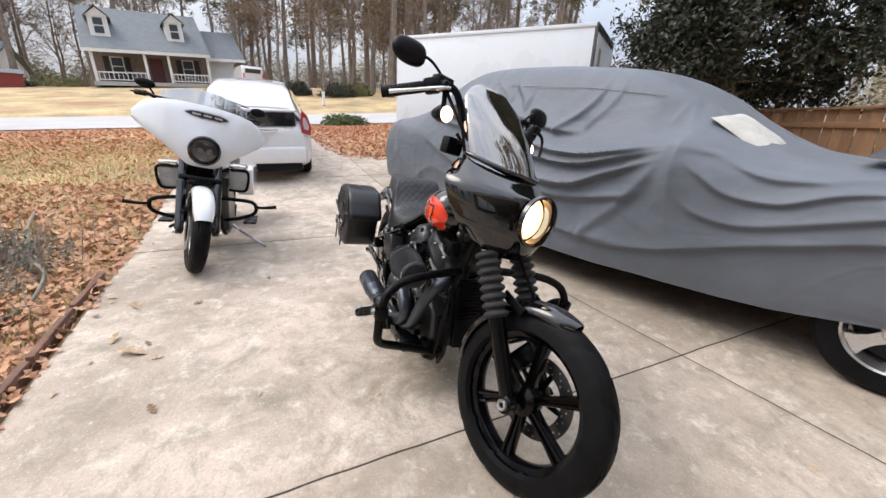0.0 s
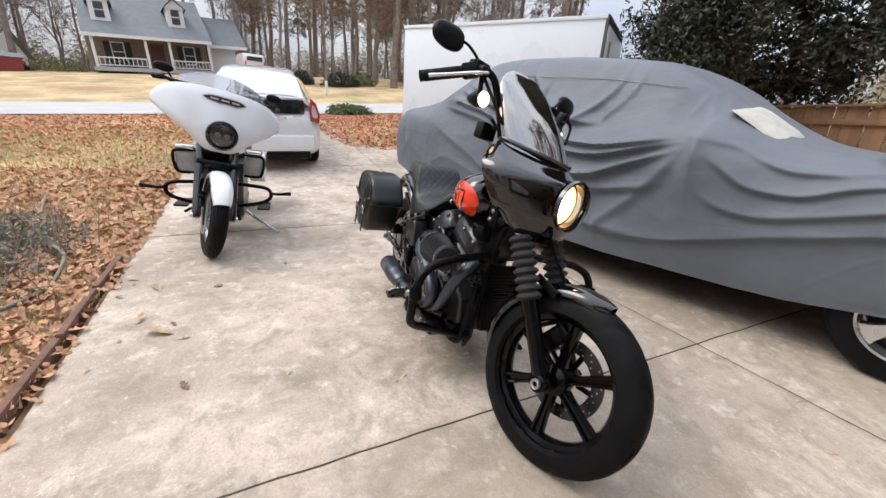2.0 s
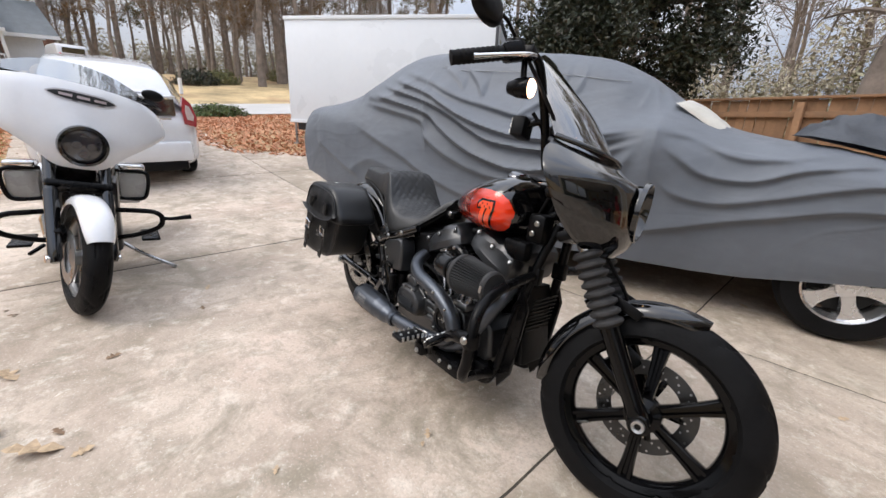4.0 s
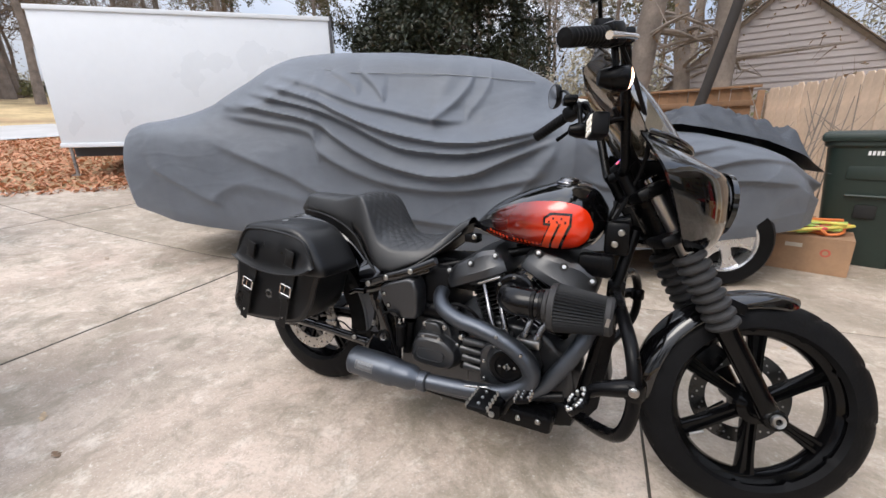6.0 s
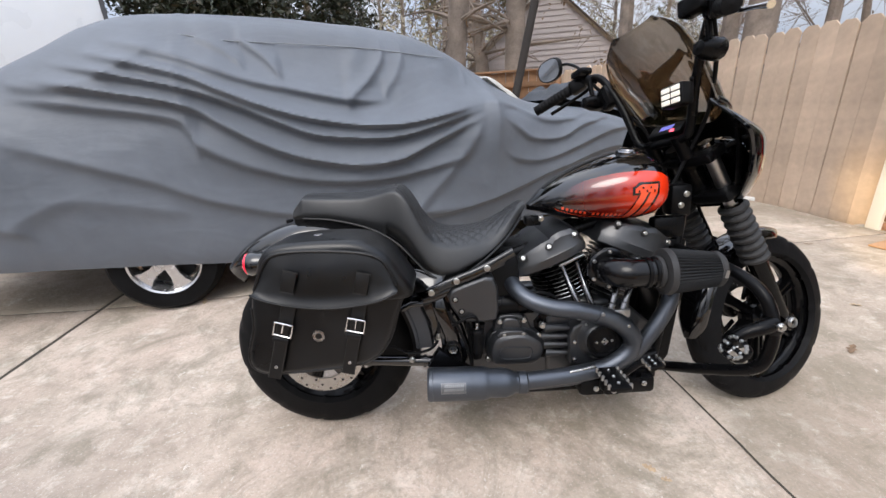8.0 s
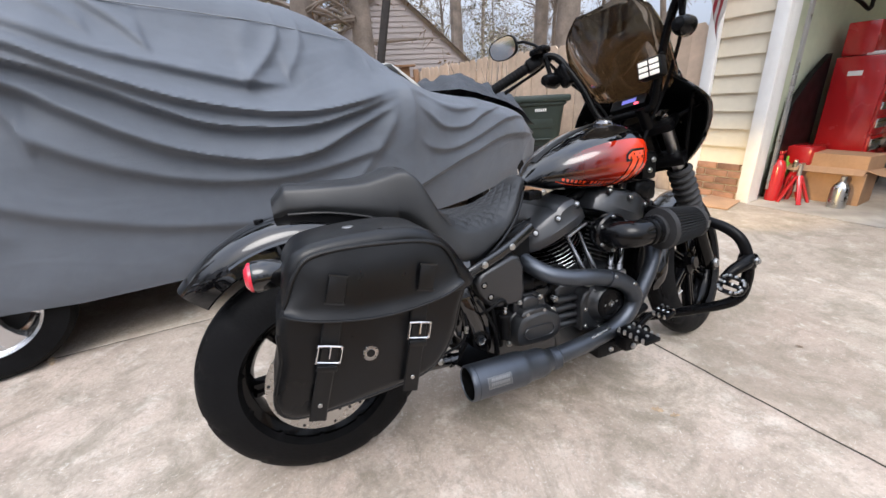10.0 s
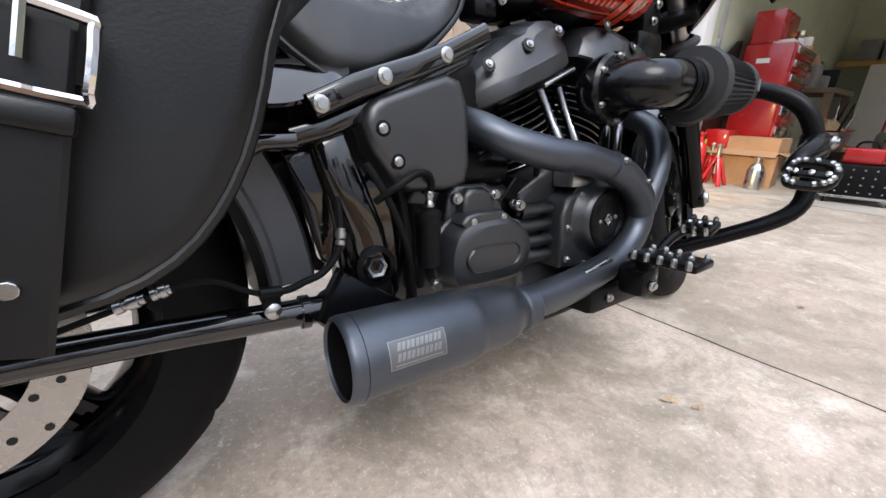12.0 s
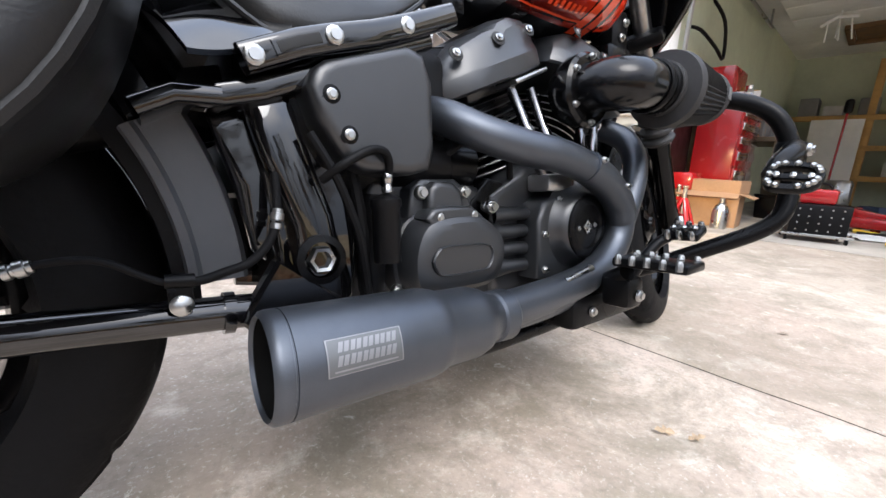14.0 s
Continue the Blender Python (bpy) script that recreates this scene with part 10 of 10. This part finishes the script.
def scatter(name, n, box, size, material, label, cat, seed, lobes=True, keep=None, lift=0.012):
    rng = random.Random(seed)
    mb = MB()
    k = 0
    while k < n:
        x, y = rng.uniform(box[0], box[1]), rng.uniform(box[2], box[3])
        k += 1
        if on_drive(x, y, -0.02) or (keep and not keep(x, y, rng)):
            continue
        z = ground_z(x, y) + lift * rng.uniform(0.2, 2.2)
        leaf(mb, Vector((x, y, z)), (Vector((0, 0, 1)) + rvec(rng) * 0.75).normalized(), size * rng.uniform(0.6, 1.35), rng, lobes)
    ob = raw(name, mb, material)
    tagged(ob, label, cat, kind="stuff")
    return ob


def near_edge(x, y, rng):
    return rng.random() < math.exp(-max(0, -2.2 - y) / 2.4) + 0.12


scatter("leaf_litter", 15000, (-4.5, 3.2, -5.5, -1.5), 0.075, LITTER, "fallen brown oak leaves on the lawn by the drive", "leaves", 1, True, near_edge)
scatter("far_leaf_litter", 26000, (-11.8, -2.5, -13, -1.9), 0.10, STRAW, "fallen russet leaves over the front lawn", "leaves", 2, False, lambda x, y, r: r.random() < 0.25 + 0.75 * ease(-5, -9, x))
scatter("side_leaf_litter", 24000, (-11.8, -2.2, -0.9, 6.5), 0.10, STRAW, "fallen russet leaves beside the drive and trailer", "leaves", 3, False)
scatter("fence_leaf_litter", 3500, (-2.0, 3.8, 2.6, 6.6), 0.07, LITTER, "fallen leaves along the fence", "leaves", 4, True, lambda x, y, r: (DINV @ Vector((x, y, 0))).y > 2.7 or x > 2.9)


def blades(n, box, seed, keep=None):
    rng = random.Random(seed)
    mb = MB()
    for k in range(n):
        x, y = rng.uniform(box[0], box[1]), rng.uniform(box[2], box[3])
        if on_drive(x, y, 0.03) or (keep and not keep(x, y, rng)):
            continue
        z = ground_z(x, y) - 0.01
        a = rng.uniform(0, 6.28)
        h = rng.uniform(0.03, 0.075)
        d = Vector((math.cos(a), math.sin(a), 0)) * 0.006
        q = Vector((rng.uniform(-0.03, 0.03), rng.uniform(-0.03, 0.03), h))
        i = len(mb.v)
        mb.v.extend([Vector((x, y, z)) - d, Vector((x, y, z)) + d, Vector((x, y, z)) + q])
        mb.f.append((i, i + 1, i + 2))
    ob = raw("grass", mb, GRASS)
    return tagged(ob, "dry tufts of winter lawn grass", "grass", kind="stuff")


blades(60000, (-9, 3.2, -9, -1.6), 8)
# low grey ground-cover bed beside the drive
SAGE = island_mat("grey_groundcover_leaves", [(0.13, 0.13, 0.10), (0.19, 0.19, 0.15), (0.09, 0.10, 0.075), (0.24, 0.22, 0.17), (0.15, 0.12, 0.09)], 0.9)
rng = random.Random(77)
bed, bedt = MB(), MB()
for k in range(11000):
    x, y = rng.gauss(-0.75, 0.75), rng.gauss(-3.35, 0.55)
    e = math.exp(-((x + 0.75) / 1.25) ** 2 - ((y + 3.35) / 0.85) ** 2)
    if e < 0.25 or y > -2.25:
        continue
    leaf(bed, Vector((x, y, ground_z(x, y) + rng.uniform(0.0, 0.30) * e)), (rvec(rng) + Vector((0, 0, 0.7))).normalized(), rng.uniform(0.03, 0.06), rng)
for k in range(420):
    x, y = rng.gauss(-0.75, 0.7), rng.gauss(-3.3, 0.5)
    if y > -2.2:
        continue
    bedt.tube([(x, y, 0), (x + rng.uniform(-0.12, 0.12), y + rng.uniform(-0.12, 0.12), rng.uniform(0.12, 0.36))], [0.005, 0.002], 4)
bedding = thing("ground_cover", "low grey-green ground-cover plants in the bed", "plants")
bedding["kind"] = "stuff"
raw("foliage", bed, SAGE, bedding)
raw("stem", bedt, TWIG, bedding)
hz = [(0.9, -2.4), (0.55, -2.34), (0.262, -2.325), (-0.02, -2.285), (-0.3, -2.27), (-0.51, -2.3), (-0.78, -2.37), (-0.98, -2.5), (-1.3, -2.72), (-1.7, -2.9), (-2.2, -3.13), (-3.0, -3.45)]
solo("garden_hose", MB().tube([(x, y, ground_z(x, y) + 0.04 + 0.03 * math.sin(x * 5)) for x, y in hz], 0.0125, 10, 8), mat("olive_hose", (0.16, 0.15, 0.11), 0.5, var=0.3), "olive garden hose lying along the flower bed", "hose")
EDGEW = mat("rotten_edging", (0.16, 0.085, 0.06), 0.9, var=0.35, scale=8, bump=0.3)
for k in range(5):
    p = DRIVE @ Vector((0.35 - 0.62 * k, -S - 0.055, 0))
    solo("edging_timber", MB().box((0, 0, 0.0), (0.58, 0.035, 0.09), None, 0.006), EDGEW, "weathered timber edging strip beside the concrete", "edging", Matrix.Translation((p.x, p.y, ground_z(p.x, p.y) + 0.0)) @ pose(0, 0, 0, 0, 0, 7.15 + 2 * math.sin(k * 3)), "edging strips")

# single leaves and scraps on the concrete
PALE = mat("pale_dry_leaf", (0.42, 0.31, 0.2), 0.85, var=0.3, scale=40)
DRYD = mat("brown_dry_leaf", (0.2, 0.13, 0.08), 0.85, var=0.3, scale=40)


def loose_leaf(x, y, size, material, seed, tilt=0.3):
    rng = random.Random(seed)
    mb = MB()
    leaf(mb, Vector((0, 0, 0)), (Vector((0, 0, 1)) + rvec(rng) * tilt).normalized(), size, rng, True)
    lo = min(v.z for v in mb.v)
    ob = raw("fallen_leaf", mb, material)
    ob.location = (x, y, ground_z(x, y) + 0.002 - lo)
    tagged(ob, "dry fallen oak leaf lying on the concrete", "leaf", "leaves on the drive")


for k, (x, y, s, m_) in enumerate(((0.42, -1.50, 0.15, PALE), (-0.21, -1.67, 0.13, PALE), (0.929, -1.261, 0.06, DRYD), (1.091, -0.348, 0.04, PALE), (0.939, -0.848, 0.035, PALE), (1.12, -0.39, 0.03, PALE), (1.62, -0.97, 0.07, mat("pink_dry_leaf", (0.6, 0.34, 0.26), 0.8)), (1.977, 1.115, 0.04, PALE), (0.25, -1.62, 0.09, PALE), (1.9, -0.32, 0.03, DRYD), (2.75, 1.1, 0.06, DRYD), (2.6, 0.6, 0.05, PALE), (2.1, 1.7, 0.06, DRYD), (-0.5, -0.9, 0.05, DRYD), (2.45, -1.15, 0.11, mat("orange_leaf", (0.55, 0.2, 0.08), 0.8)), (2.9, 2.05, 0.05, PALE), (3.1, 1.5, 0.05, DRYD), (-3.0, 0.3, 0.06, PALE))):
    loose_leaf(x, y, s, m_, 300 + k)
rl = random.Random(900)
for k in range(60):
    q = DRIVE @ Vector((rl.uniform(-9, 2.4), -S + abs(rl.gauss(0, 0.28)) if k < 34 else rl.uniform(-2.8, 2.8), 0))
    loose_leaf(q.x, q.y, rl.uniform(0.03, 0.07), PALE if k % 2 else DRYD, 1000 + k)
